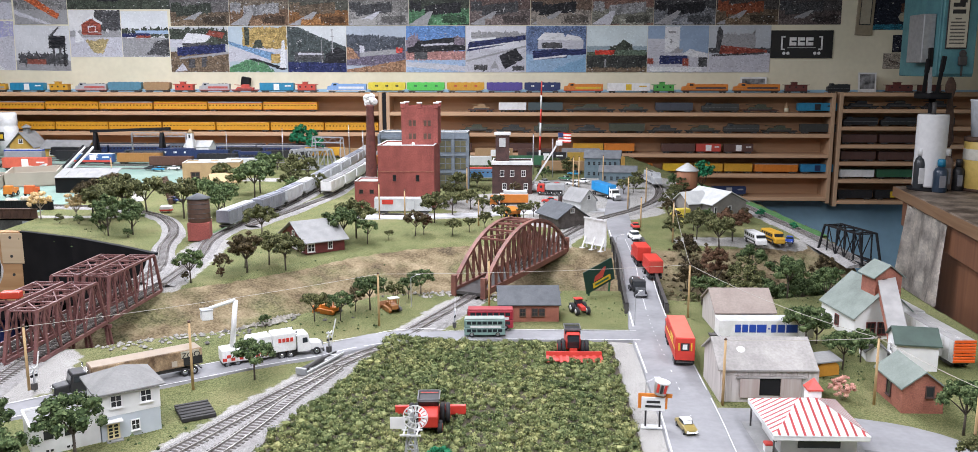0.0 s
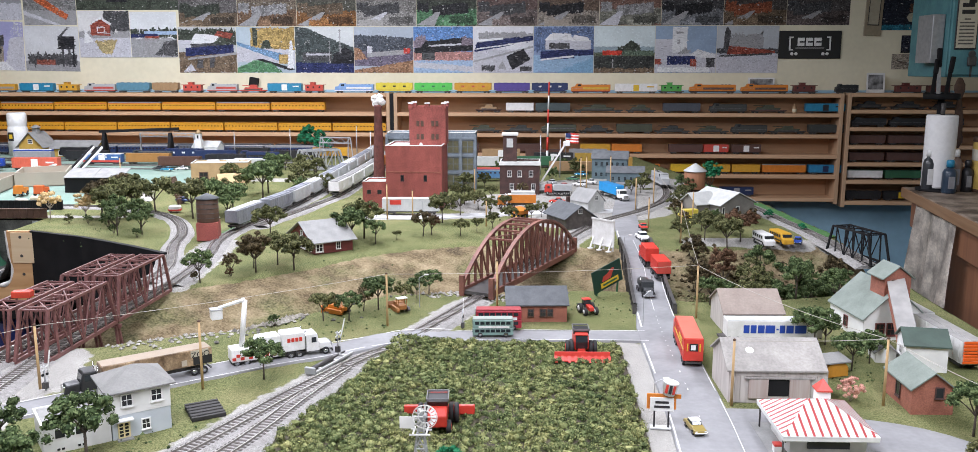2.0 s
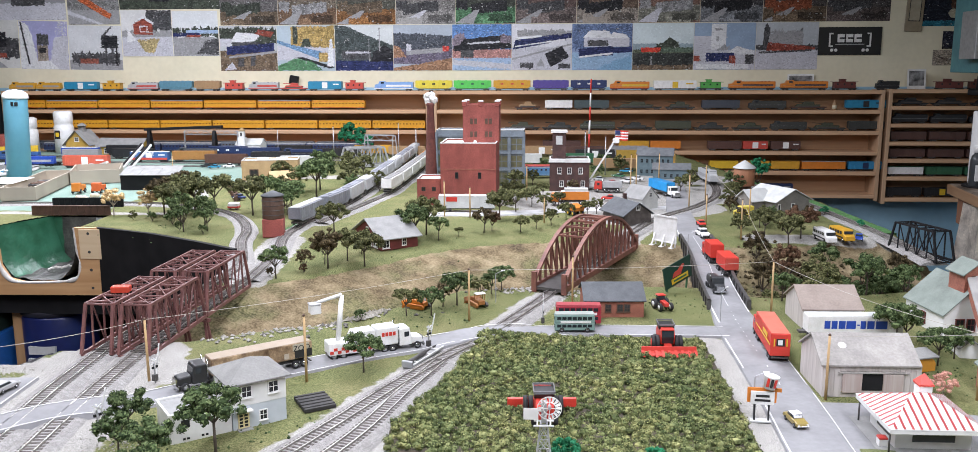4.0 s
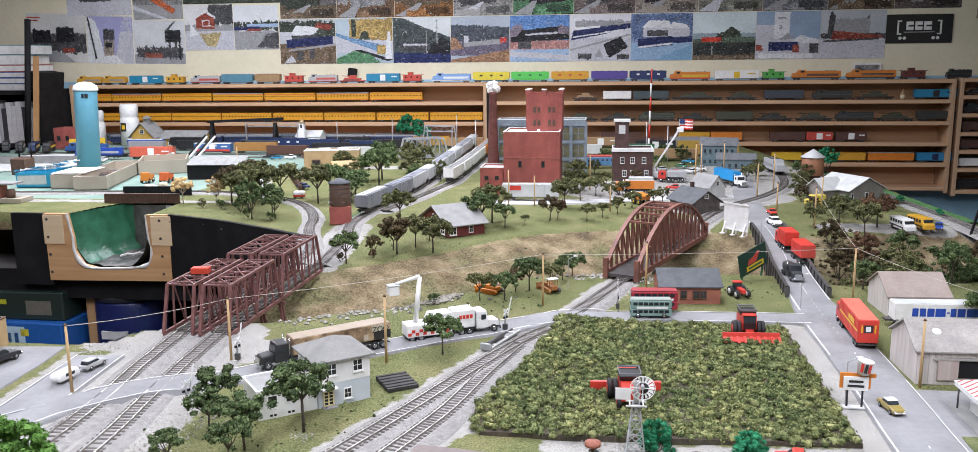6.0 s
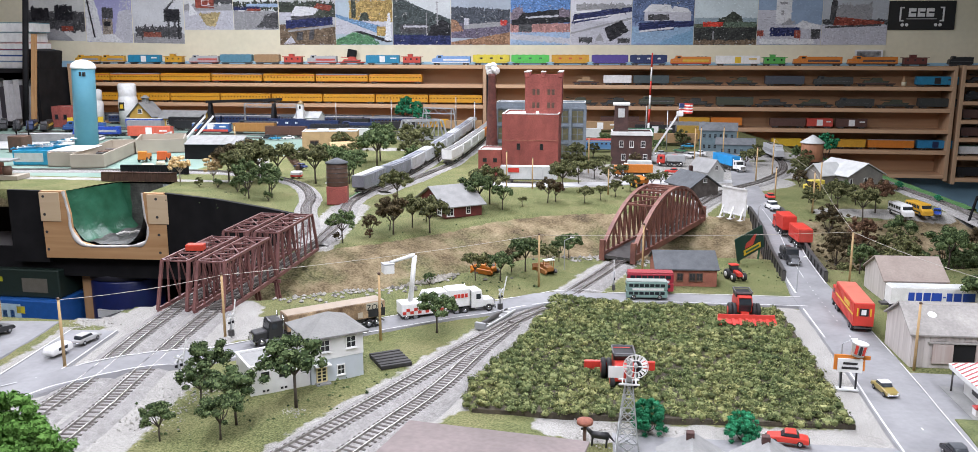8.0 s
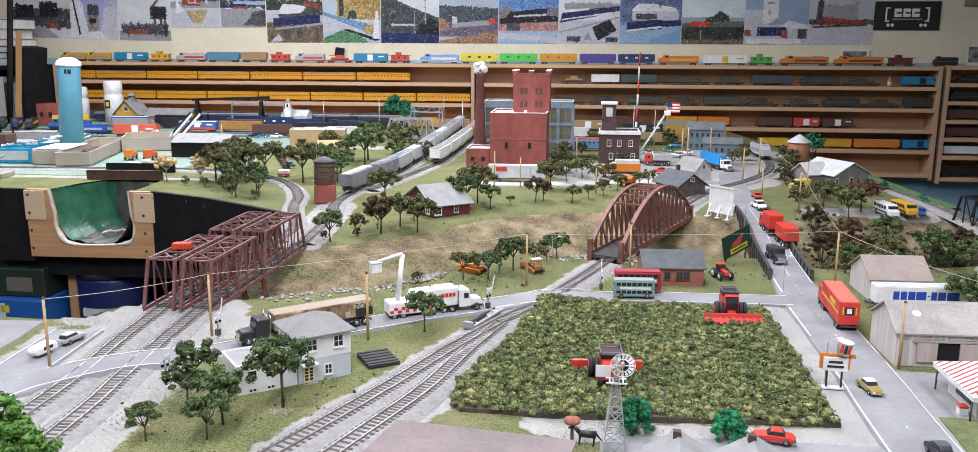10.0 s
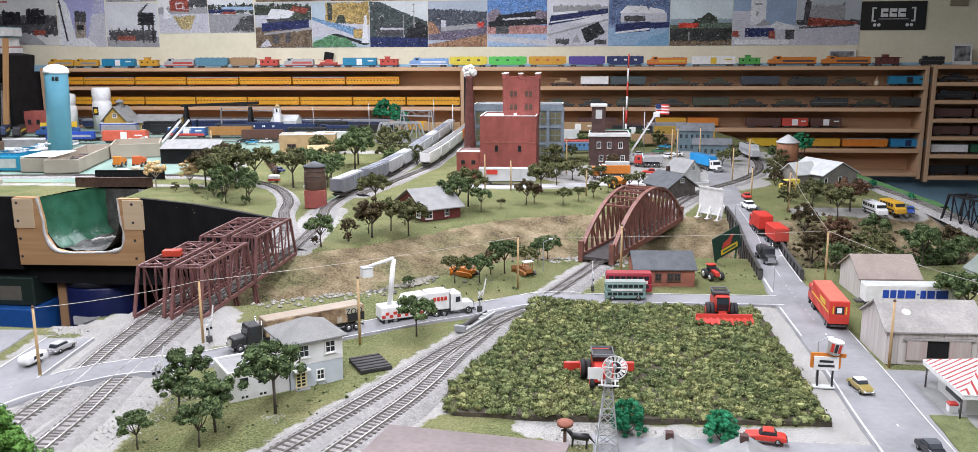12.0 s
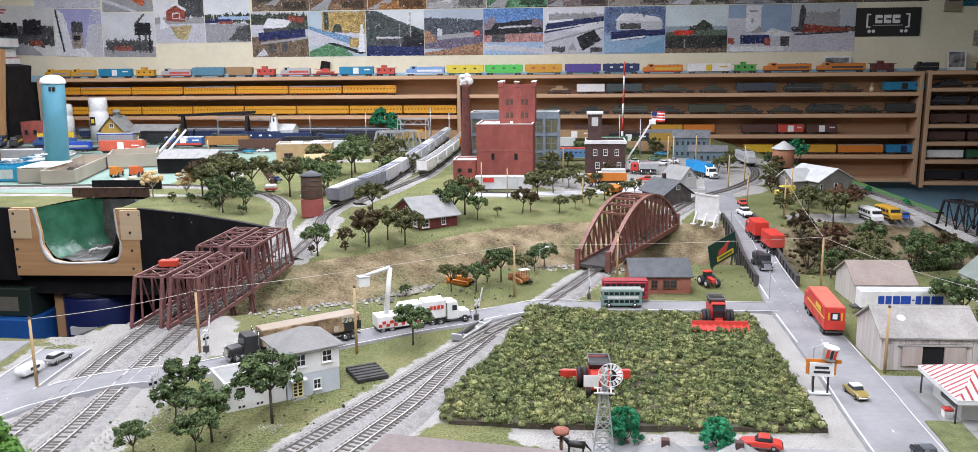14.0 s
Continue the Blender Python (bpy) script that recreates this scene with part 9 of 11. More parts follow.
for kd, col, roof, x, y, L, lab in [("box", P_DKBLUE, None, -1.42, 3.95, 0.19, "navy blue boxcar in the yard"), ("box", paint(0.34, 0.17, 0.05), None, -1.665, 3.79, 0.19, "orange-brown weathered boxcar in the yard"), ("box", paint(0.05, 0.13, 0.33), P_WHITE, -1.855, 3.76, 0.17, "blue boxcar with white lettering in the yard"), ("box", P_BLACK, None, -2.0, 3.9, 0.19, "black gondola in the yard"), ("loco", P_DKBLUE, P_BLACK, -1.22, 3.93, 0.2, "dark blue diesel locomotive in the yard"),
                                 ("box", P_GREYP, None, -2.22, 3.85, 0.17, "grey hopper in the yard"), ("loco", paint(0.04, 0.11, 0.30), P_NAVY, -2.47, 3.76, 0.2, "blue diesel locomotive in the yard"), ("box", P_BLUE, P_WHITE, -2.28, 3.95, 0.17, "blue boxcar in the yard"), ("box", P_BLACK, None, -1.05, 3.95, 0.2, "black boxcar in the yard"), ("box", paint(0.10, 0.05, 0.035), None, -1.47, 3.66, 0.18, "dark brown boxcar in the yard"), ("flat", P_BLACK, None, -2.28, 3.62, 0.18, "black flatcar in the yard"), ("box", M_LTROOF, None, -1.13, 3.60, 0.16, "pale silver boxcar in the yard"), ("loco", paint(0.05, 0.06, 0.07), P_BLACK, -1.72, 3.93, 0.2, "charcoal diesel locomotive in the yard"), ("hopper", P_BLACK, None, -1.30, 3.74, 0.17, "black hopper car in the yard")]:
    rc = rail_car(kd, turned(x, y, 0.037, 90 + (x * 40) % 5), L, col, lab, roof, P_WHITE if lab.startswith("blue boxcar with") else None)
    if lab.startswith("blue boxcar with"):
        state_car = rc
oc = rail_car("box", turned(-2.03, 3.54, 0.037, 92), 0.19, paint(0.62, 0.12, 0.07), "salmon red boxcar with a white middle panel", None, P_WHITE, H=0.05)
part("red_band", B((-0.0186, -0.0179, -0.083, 0.083, 0.0115, 0.021)), P_RED2, state_car, "red painted lower band")
lettering("STATE", 0.022, P_WHITE, None, pose(-1.86, 3.741, 0.068, 90, 0, 0))
tagged(bpy.data.objects["lettering.001"], "white lettering on the blue boxcar", "lettering")
for k, (x, y, c1) in enumerate(((-2.93, 3.84, P_BLACK), (-2.85, 3.83, P_BLACK), (-2.765, 3.81, P_DKBLUE), (-2.69, 3.81, P_BLACK))):
    rail_car("loco", turned(x, y, 0.037, 214 - k * 3), 0.2, c1, "dark locomotive lined up at the turntable", P_BLACK, P_YELLOW if k > 1 else P_GREYP)
rail_car("box", turned(-2.60, 3.98, 0.037, 120), 0.16, P_YELLOW, "yellow boxcar at the turntable", None, None)
for pts in ([(-2.75, 3.70), (-1.9, 3.62), (-1.2, 3.60)], [(-2.75, 3.78), (-1.9, 3.74), (-1.0, 3.70)], [(-2.75, 3.93), (-1.0, 3.86)], [(-2.6, 4.0), (-1.0, 3.95)]):
    track(pts, zf=lambda x, y: 0.0345, ballast=False, label="yard track laid on the painted board")
tt = base("turntable", "grey round turntable bridge with rails", "turntable", turned(-2.48, 3.36, 0.037, 4))
part("pit_rim", lathe([(0.30, 0.0), (0.30, 0.006), (0.285, 0.006), (0.285, 0.001)], 40), M_LTROOF, tt)
part("bridge", B((-0.28, 0.28, -0.022, 0.022, 0.001, 0.022), bevel=0.001), M_GREYROOF, tt)
for s in (-1, 1):
    part("girder", B((-0.28, 0.28, s * 0.024 - 0.002, s * 0.024 + 0.002, 0.002, 0.027)), M_GREYROOF, tt)
ca = base("turntable_cabin", "brown control cabin with two black poles", "cabin", turned(-2.27, 3.02, 0.037, 0))
part("cabin", B((-0.03, 0.03, -0.03, 0.03, 0, 0.06), bevel=0.003), M_BROWN, ca)
for s in (-1, 1):
    part("pole", tube(bmesh.new(), (s * 0.025, 0.02, 0.06), (s * 0.025, 0.02, 0.115), 0.003), M_BLACK, ca)

cyl = base("blue_tower", "tall light blue cylinder with white domed cap", "tower", pose(-2.128, 3.22, 0.036, 0, 2.6, 0))
part("shell", lathe([(0.044, 0), (0.0425, 0.30), (0.0425, 0.303)], 30), mat("light_blue_plastic", (0.16, 0.42, 0.55), (0.14, 0.38, 0.51), 0.4, 20, 0.03), cyl)
part("cap", lathe([(0.046, 0.303), (0.047, 0.308), (0.042, 0.322), (0.025, 0.333), (0.006, 0.337)], 30), P_WHITE, cyl)
for x in (0.012, 0.026):
    part("lettering_bar", B((x - 0.004, x + 0.004, -0.0435, -0.034, 0.276, 0.292)), P_BLACK, cyl)
for (x, y, r, h, lab, mk) in ((-2.475, 4.16, 0.046, 0.205, "white spray can with a dark label", True), (-2.665, 4.13, 0.066, 0.175, "white rounded plastic bottle", False)):
    w = base("plastic_bottle", lab + " standing in the yard", "bottle", pose(x, y, 0.036))
    part("bottle_body", lathe([(r, 0), (r, h * 0.62), (r * 0.93, h * 0.66), (r * 0.9, h * 0.7), (r * 0.95, h * 0.72), (r * 0.95, h * 0.96), (r * 0.8, h)], 28), P_WHITE, w)
    part("label", B((-r * 0.5, r * 0.1, -r * 1.01, -r * 0.8, h * 0.35, h * 0.55)), P_BLACK if mk else P_PURPLE, w)
    if mk:
        part("label_mark", B((-r * 0.38, -r * 0.02, -r * 1.03, -r * 0.85, h * 0.4, h * 0.5)), P_YELLOW, w)

M_CARD = mat("tan_card", (0.40, 0.35, 0.28), (0.34, 0.30, 0.24), 0.8, 12, 0.05)


def open_tray(x, y, rot, w, d, h, col, label, t=0.005):
    b = base("open_box", label, "box", turned(x, y, 0.037, rot))
    part("bottom", B((-w / 2, w / 2, -d / 2, d / 2, 0, 0.003)), col, b)
    for q in ((-w / 2, w / 2, -d / 2, -d / 2 + t), (-w / 2, w / 2, d / 2 - t, d / 2), (-w / 2, -w / 2 + t, -d / 2 + t, d / 2 - t), (w / 2 - t, w / 2, -d / 2 + t, d / 2 - t)):
        part("side", B((*q, 0, h)), col, b)
    return b


open_tray(-1.828, 2.865, 105, 0.47, 0.105, 0.044, M_CARD, "open tan cardboard tray with train parts")
open_tray(-1.88, 2.735, 8, 0.09, 0.16, 0.046, M_CARD, "small open tan cardboard tray")
open_tray(-1.775, 3.15, 24, 0.17, 0.22, 0.05, M_CARD, "open tan cardboard box")
bx = open_tray(-1.995, 2.76, 6, 0.135, 0.16, 0.048, paint(0.03, 0.32, 0.50), "bright blue open box with printed white side")
part("print", B((-0.062, 0.035, -0.0808, -0.0801, 0.010, 0.040)), paint(0.55, 0.58, 0.55), bx)
for k in range(9):
    p = base("loose_model_part", "loose dark model part lying in the tray", "model part", pose(-1.84 + 0.02 * math.cos(k * 2.1) - k * 0.004, 2.80 + k * 0.022, 0.042, 0, 0, k * 47))
    part("casting", B((-0.02, 0.02, -0.008, 0.008, 0, 0.012 + 0.003 * (k % 3)), bevel=0.002), M_BROWN if k % 2 else M_DKSTEEL, p)
for k in range(8):
    a = k * 0.9
    st_ = base("plastic_sprue", "thin white plastic sprue lying on the blue box", "sprue", pose(-2.03 + 0.012 * k, 2.73 + 0.014 * k, 0.0855 + 0.003 * k, 0, 0, 20 + a * 14))
    part("runner", B((-0.055, 0.055, -0.002, 0.002, 0, 0.004), (-0.055, -0.051, -0.02, 0.02, 0, 0.004), (0.02, 0.024, -0.02, 0.02, 0, 0.004)), P_WHITE if k % 3 else P_CYAN, st_)
rf = tagged(link("plastic_sheet", B((-0.055, 0.055, -0.085, 0.085, 0, 0.002), bevel=0.0005), P_WHITE), "white plastic sheet lying on the box", "sheet")
rf.matrix_world = pose(-1.885, 2.765, 0.0835, 0, 0, 8)
for (x, y, col, lab, w) in ((-1.668, 2.82, P_ORANGE, "yellow-orange toy excavator", 0.022), (-1.603, 2.83, paint(0.62, 0.12, 0.03), "orange-red toy dump truck", 0.024)):
    v = base("toy_truck", lab + " on the yard board", "toy truck", turned(x, y, 0.037, 185))
    part("body", body([(-0.026, 0.008), (-0.026, 0.026), (0.006, 0.028), (0.008, 0.036), (0.022, 0.036), (0.026, 0.008)], w * 1.3, 0.002), col, v)
    for s in (-1, 1):
        for yy in (-0.016, 0.016):
            wheel(v, s * w * 0.6, yy, 0.008, 0.005)
rs_ = base("pebble_bag", "pale round pebbles heaped on the board", "pebbles", pose(-1.55, 2.66, 0.037))
rr = random.Random(3)
for k in range(7):
    part("pebble", lathe([(0.006, 0), (0.011, 0.005), (0.009, 0.012), (0.003, 0.015)], 10), paint(0.62, 0.55, 0.40), rs_).location = (rr.uniform(-0.04, 0.03), rr.uniform(-0.02, 0.02), 0 if k < 5 else 0.009)
for (x, y, L, lab) in ((-1.456, 2.397, 0.225, "dark brown plate girder bridge along the track"), (-1.487, 2.548, 0.215, "black plate girder bridge on the yard edge")):
    g = base("girder_bridge", lab, "bridge", turned(x, y, 0.036, 4))
    mt = M_BROWN if y < 2.5 else M_BLACK
    part("web_plate", B((-L / 2, L / 2, -0.002, 0.002, 0, 0.026)), mt, g)
    part("flange", B((-L / 2, L / 2, -0.005, 0.005, 0.025, 0.0275), (-L / 2, L / 2, -0.005, 0.005, 0, 0.002)), mt, g)
    for k in range(13):
        xk = -L / 2 + L * k / 12
        part("stiffener", B((xk - 0.001, xk + 0.001, -0.0045, -0.002, 0.002, 0.025)), mt, g)
for (x, y, w) in ((-1.465, 2.94, 0.20),):
    s = base("metal_roof_shed", "long dark shed with a silver sheet roof", "shed", turned(x, y, 0.036, 4))
    part("wall", B((-w / 2, w / 2, -0.03, 0.03, 0, 0.05)), M_BLACK, s)
    for k in range(6):
        xk = -w / 2 + w * k / 6
        pn_ = part("roof_sheet", B((xk + 0.0006, xk + w / 6 - 0.0006, -0.04, 0.045, 0, 0.002)), M_GREYROOF, s)
        pn_.matrix_basis = pose(0, 0, 0.062, 16, 0, 0)
cn = base("conveyor_ramp", "two parallel white conveyor beams leaning on the gantry", "conveyor", pose(0, 0, 0))
for dx in (0.0, 0.035):
    part("beam", beam(bmesh.new(), (-1.80 + dx, 3.36, 0.045), (-1.775 + dx, 3.52, 0.135), 0.017, 0.008), P_WHITE, cn)
    part("belt", beam(bmesh.new(), (-1.80 + dx, 3.358, 0.051), (-1.775 + dx, 3.518, 0.141), 0.008, 0.004), M_BLACK, cn)
gn = base("black_gantry", "black gantry crane spanning the yard tracks", "gantry crane", pose(0, 0, 0.036))
for x, y in ((-1.98, 4.03), (-1.66, 4.02)):
    part("leg", beam(bmesh.new(), (x, y - 0.03, 0), (x, y, 0.12), 0.014), M_BLACK, gn)
    part("leg", beam(bmesh.new(), (x, y + 0.03, 0), (x, y, 0.12), 0.014), M_BLACK, gn)
part("girder", beam(bmesh.new(), (-2.0, 4.03, 0.125), (-1.62, 4.02, 0.14), 0.02, 0.012), M_BLACK, gn)
sb = base("signal_bridge", "grey lattice signal bridge over the yard tracks", "signal bridge", pose(-1.70, 4.08, 0.036))
part("truss_beam", beam(beam(bmesh.new(), (-0.13, 0, 0.115), (0.13, 0, 0.115), 0.004), (-0.13, 0, 0.098), (0.13, 0, 0.098), 0.004), M_SILVER, sb)
for k in range(10):
    part("lattice", beam(bmesh.new(), (-0.13 + 0.026 * k, 0, 0.098 if k % 2 else 0.115), (-0.104 + 0.026 * k, 0, 0.115 if k % 2 else 0.098), 0.002), M_SILVER, sb)
for x in (-0.13, 0.13):
    part("leg", beam(bmesh.new(), (x, 0, 0), (x, 0, 0.115), 0.006), M_SILVER, sb)
truss_bridge(0.20, 0.06, 0.075, M_SILVER, "silver lattice truss bridge in the yard", turned(-0.945, 3.56, 0.045, -62), 5, 0.006)
sr = base("signal_bridge", "silver lattice signal bridge by the brewery line", "signal bridge", turned(-0.79, 3.62, 0.036, -10) @ Matrix.Scale(1.12, 4))
for s in (-1, 1):
    for q in (-0.012, 0.012):
        part("leg", beam(bmesh.new(), (s * 0.06 + q, 0, 0), (s * 0.055 + q * 0.4, 0, 0.12), 0.003), M_SILVER, sr)
part("beam", beam(beam(bmesh.new(), (-0.06, 0, 0.12), (0.06, 0, 0.12), 0.004), (-0.06, 0, 0.10), (0.06, 0, 0.10), 0.004), M_SILVER, sr)
for k in range(6):
    part("lattice", beam(bmesh.new(), (-0.06 + 0.02 * k, 0, 0.10 if k % 2 else 0.12), (-0.04 + 0.02 * k, 0, 0.12 if k % 2 else 0.10), 0.002), M_SILVER, sr)
ax = base("crossed_girders", "crossed white plastic girders lying in the box", "girders", pose(-1.86, 3.34, 0.06))
for a in (20, 75, 140):
    part("girder", B((-0.06, 0.06, -0.005, 0.005, 0, 0.006)), P_WHITE, ax).matrix_basis = pose(0, 0, 0.006 * (a // 50), 0, 12, a)
fe = base("brown_fence", "low brown plank fence beside the gravel road", "fence", pose(0, 0, 0))
for k in range(12):
    p0 = Vector((-1.32, 3.2, 0.036)).lerp(Vector((-1.05, 2.62, 0.036)), k / 12)
    part("board", B((p0.x - 0.003, p0.x + 0.003, p0.y, p0.y + 0.044, 0.034, 0.052)), M_BROWN, fe)
gable_house("open_shelter", "small open shelter with a pale plank roof", turned(-1.03, 3.03, 0.034, 30), 0.07, 0.05, 0.035, 0.055, M_DKSTEEL, M_TAN, "x", over=0.012, category="shelter")
pv = base("parcel_van", "small red and white van on the grass", "van", turned(-1.02, 2.52, 0.037, 92))
part("body", B((-0.012, 0.012, -0.016, 0.016, 0.004, 0.020), bevel=0.003), P_WHITE, pv)
part("skirt", B((-0.0124, 0.0124, -0.0164, 0.0164, 0.004, 0.010), bevel=0.001), P_RED, pv)
for s in (-1, 1):
    for yy in (-0.010, 0.010):
        wheel(pv, s * 0.010, yy, 0.004, 0.003)
car(-1.07, 2.70, 60, P_NAVY, "dark blue car on the gravel road", None, 0.05)
car(-0.86, 2.38, 70, P_WHITE, "white car by the water tower", None, 0.05)
for x, y, c1 in ((-1.47, 3.52, P_CYAN), (-1.42, 3.55, P_WHITE), (-1.36, 3.60, P_MAROON), (-1.52, 3.56, P_BLACK), (0.14, 3.1, P_RED), (0.2, 3.15, P_WHITE), (0.18, 3.3, P_GREEN), (0.24, 3.22, P_WHITE), (0.10, 3.2, P_SILVER), (0.22, 3.45, P_CYAN)):
    car(x, y, (x * 300) % 180, c1, "parked model car in the back of the town", None, 0.05)
stn = base("halt_platform", "brown station halt with flat roof on a platform", "station", turned(-1.93, 2.40, 0.036, 6))
part("platform", B((-0.10, 0.10, -0.04, 0.03, 0, 0.012)), M_CARD, stn)
part("cabin", B((-0.03, 0.03, -0.018, 0.018, 0.012, 0.052)), M_BRICK_OR, stn)
part("roof", B((-0.075, 0.075, -0.03, 0.03, 0.052, 0.058), bevel=0.001), M_GREYROOF, stn)
for x in (-0.085, -0.05):
    part("bench", B((x, x + 0.02, -0.02, 0.0, 0.012, 0.020)), M_BROWN, stn)
part("barrel", lathe([(0.012, 0.012), (0.0135, 0.025), (0.012, 0.038)], 12), M_BROWN, stn).location = (0.055, -0.01, 0)
sil = rail_car("pass", turned(-0.12, 3.3, 0.037, 94), 0.2, paint(0.10, 0.24, 0.45), "silver-blue passenger car behind the town", P_RED2, P_SILVER)
for x, y, kd, c1 in ((0.18, 3.55, "box", P_TANP), (0.36, 3.72, "box", paint(0.45, 0.26, 0.06)), (0.02, 3.75, "box", P_GREEN), (-0.2, 3.72, "box", M_LTROOF), (-0.75, 4.05, "box", P_TANP), (-0.5, 3.9, "box", P_TANP)):
    rail_car(kd, turned(x, y, 0.037, 92), 0.17, c1, "boxcar on the back track behind the town", None, None)
lc = rail_car("loco", turned(0.485, 3.15, 0.0448, 186), 0.16, P_SILVER, "silver locomotive coming round the curve", P_SILVER, P_GREYP)

# ---- prints on the back wall ----
INKS = {}


def ink(col):
    if col not in INKS:
        pale = sum(col) > 0.8
        lo, hi = (0.88, 1.06) if pale else (0.5, 1.35)
        INKS[col] = mat("print_ink", tuple(min(0.85, c * hi + 0.004) for c in col), tuple(c * lo for c in col), 0.5, 9 if pale else 30, 0.0, detail=10, fine=0.05 if pale else 0.32, spec=0.2)
    return INKS[col]


def ink_dabs():
    """Printing ink whose tone is laid down dab by dab."""
    m = bpy.data.materials.new("print_dabs")
    m.use_nodes = True
    n, l = m.node_tree.nodes, m.node_tree.links
    vc = n.new("ShaderNodeVertexColor")
    vc.layer_name = "ink"
    l.new(vc.outputs["Color"], n["Principled BSDF"].inputs["Base Color"])
    n["Principled BSDF"].inputs["Roughness"].default_value = 0.5
    n["Principled BSDF"].inputs["Specular IOR Level"].default_value = 0.2
    return m


M_DABS = ink_dabs()


def inside(u, v, pts):
    hit = False
    for (ua, va), (ub, vb) in zip(pts, pts[1:] + pts[:1]):
        if (va > v) != (vb > v) and u < (ub - ua) * (v - va) / (vb - va) + ua:
            hit = not hit
    return hit


def print_detail(p, w, h, sky, shapes, seed):
    """Foliage, ballast, clouds and fittings of a photograph as many small dabs in tones of the area that they lie on."""
    rs = random.Random(seed)
    co, fa, tone = [], [], []
    lift = 0.0003 + 0.00012 * len(shapes)
    for k in range(2100):
        u, v = rs.random(), rs.random()
        col, jag = sky, 0.02
        for c, pts, j in shapes:
            if inside(u, v, pts):
                col, jag = c, j
        lum = sum(col) / 3
        if col is sky and lum > 0.3 and rs.random() < 0.85:
            continue
        if jag == 0.0 and lum > 0.3 and rs.random() < 0.6:
            continue
        f = rs.choice((0.5, 0.65, 0.8, 1.2, 1.4, 1.7) if lum < 0.3 else (0.7, 0.85, 0.93, 1.08))
        if col is sky and lum > 0.3:
            f = rs.choice((0.9, 1.08))
        c = [min(0.8, q * f + (0.02 if f > 1 else 0.0)) for q in col]
        if rs.random() < 0.025 and lum < 0.3:
            c = [0.40, 0.40, 0.39]
        a, b = (rs.uniform(0.003, 0.012), rs.uniform(0.0008, 0.0024)) if jag == 0.0 else (rs.uniform(0.0012, 0.0058), rs.uniform(0.001, 0.0034))
        if rs.random() < 0.12:
            a, b = b * 0.6, a * 1.5
        x, z = (u - 0.5) * w, (v - 0.5) * h
        if abs(x) + a > w / 2 or abs(z) + b > h / 2:
            continue
        i = len(co)
        s = rs.uniform(-0.3, 0.3)
        co += [(x - a, -lift, z - b * rs.uniform(0.2, 1)), (x + a * rs.uniform(0.3, 1), -lift, z - b + s * b), (x + a, -lift, z + b * rs.uniform(0.3, 1)), (x - a * rs.uniform(0.2, 0.9), -lift, z + b)]
        fa.append((i, i + 1, i + 2, i + 3))
        tone += [(*c, 1)] * 4
        lift += 4e-8
    ob = raw("print_detail", co, fa, M_DABS, p)
    lay = ob.data.color_attributes.new("ink", "FLOAT_COLOR", "POINT")
    lay.data.foreach_set("color", [q for t in tone for q in t])
    tagged(ob, kind="stuff")


def picture(x0, x1, z0, z1, sky, shapes, tilt=0.0, label="glossy railway photograph pinned to the wall"):
    """A photographic print. Shapes are (colour, corners as fractions of the sheet, raggedness), printed one over the other."""
    w, h = x1 - x0, z1 - z0
    p = base("wall_print", label, "photo print", pose((x0 + x1) / 2, 4.5485, (z0 + z1) / 2 - 0.008, 0, tilt, 0), "railway prints")
    part("sheet", B((-w / 2, w / 2, 0, 0.0008, -h / 2, h / 2)), ink(sky), p)
    for k, (col, pts, jag) in enumerate(shapes):
        out = []
        for (ua, va), (ub, vb) in zip(pts, pts[1:] + pts[:1]):
            n = max(1, int(math.hypot((ub - ua) * w, (vb - va) * h) / 0.007)) if jag else 1
            for i in range(n):
                t = i / n
                u, v = ua + (ub - ua) * t, va + (vb - va) * t
                if jag and i:
                    v += jag * (noise.noise((u * 37, v * 37, k * 3.1 + x0 * 9)) + 0.6 * noise.noise((u * 90, v * 90, k + 40)))
                    u += jag * 0.4 * noise.noise((u * 50, v * 50, k + 9))
                out.append((min(1, max(0, u)), min(1, max(0, v))))
        bm = bmesh.new()
        vs = [bm.verts.new(((u - 0.5) * w, -0.0002 - 0.00012 * k, (v - 0.5) * h)) for u, v in out]
        es = [bm.edges.new((vs[i], vs[(i + 1) % len(vs)])) for i in range(len(vs)) if (vs[i].co - vs[(i + 1) % len(vs)].co).length > 1e-7]
        bmesh.ops.triangle_fill(bm, use_beauty=True, edges=es)
        for f in bm.faces:
            if f.normal.y > 0:
                f.normal_flip()
        part("print_area", bm, ink(col), p)
    print_detail(p, w, h, sky, shapes, int(x0 * 1000))
    return p


def quad(u0, u1, v0, v1, s=0.0):
    """A band from u0 to u1, v0 to v1, rising by s to the right."""
    return [(u0, v0), (u1, v0 + s), (u1, v1 + s), (u0, v1)]


def train(u0, u1, v, h, s, col, n=4, gap=0.012, glass=(0.02, 0.02, 0.025)):
    """Cars of a printed train in a row, with a lighter window band."""
    out = []
    L = (u1 - u0) / n
    for k in range(n):
        a, b = u0 + k * L, u0 + (k + 1) * L - gap
        va = v + s * (a - u0)
        out.append((col, quad(a, b, va, va + h, s * (b - a)), 0.0))
        out.append((glass, quad(a + 0.01, b - 0.01, va + h * 0.55, va + h * 0.78, s * (b - a)), 0.0))
    return out


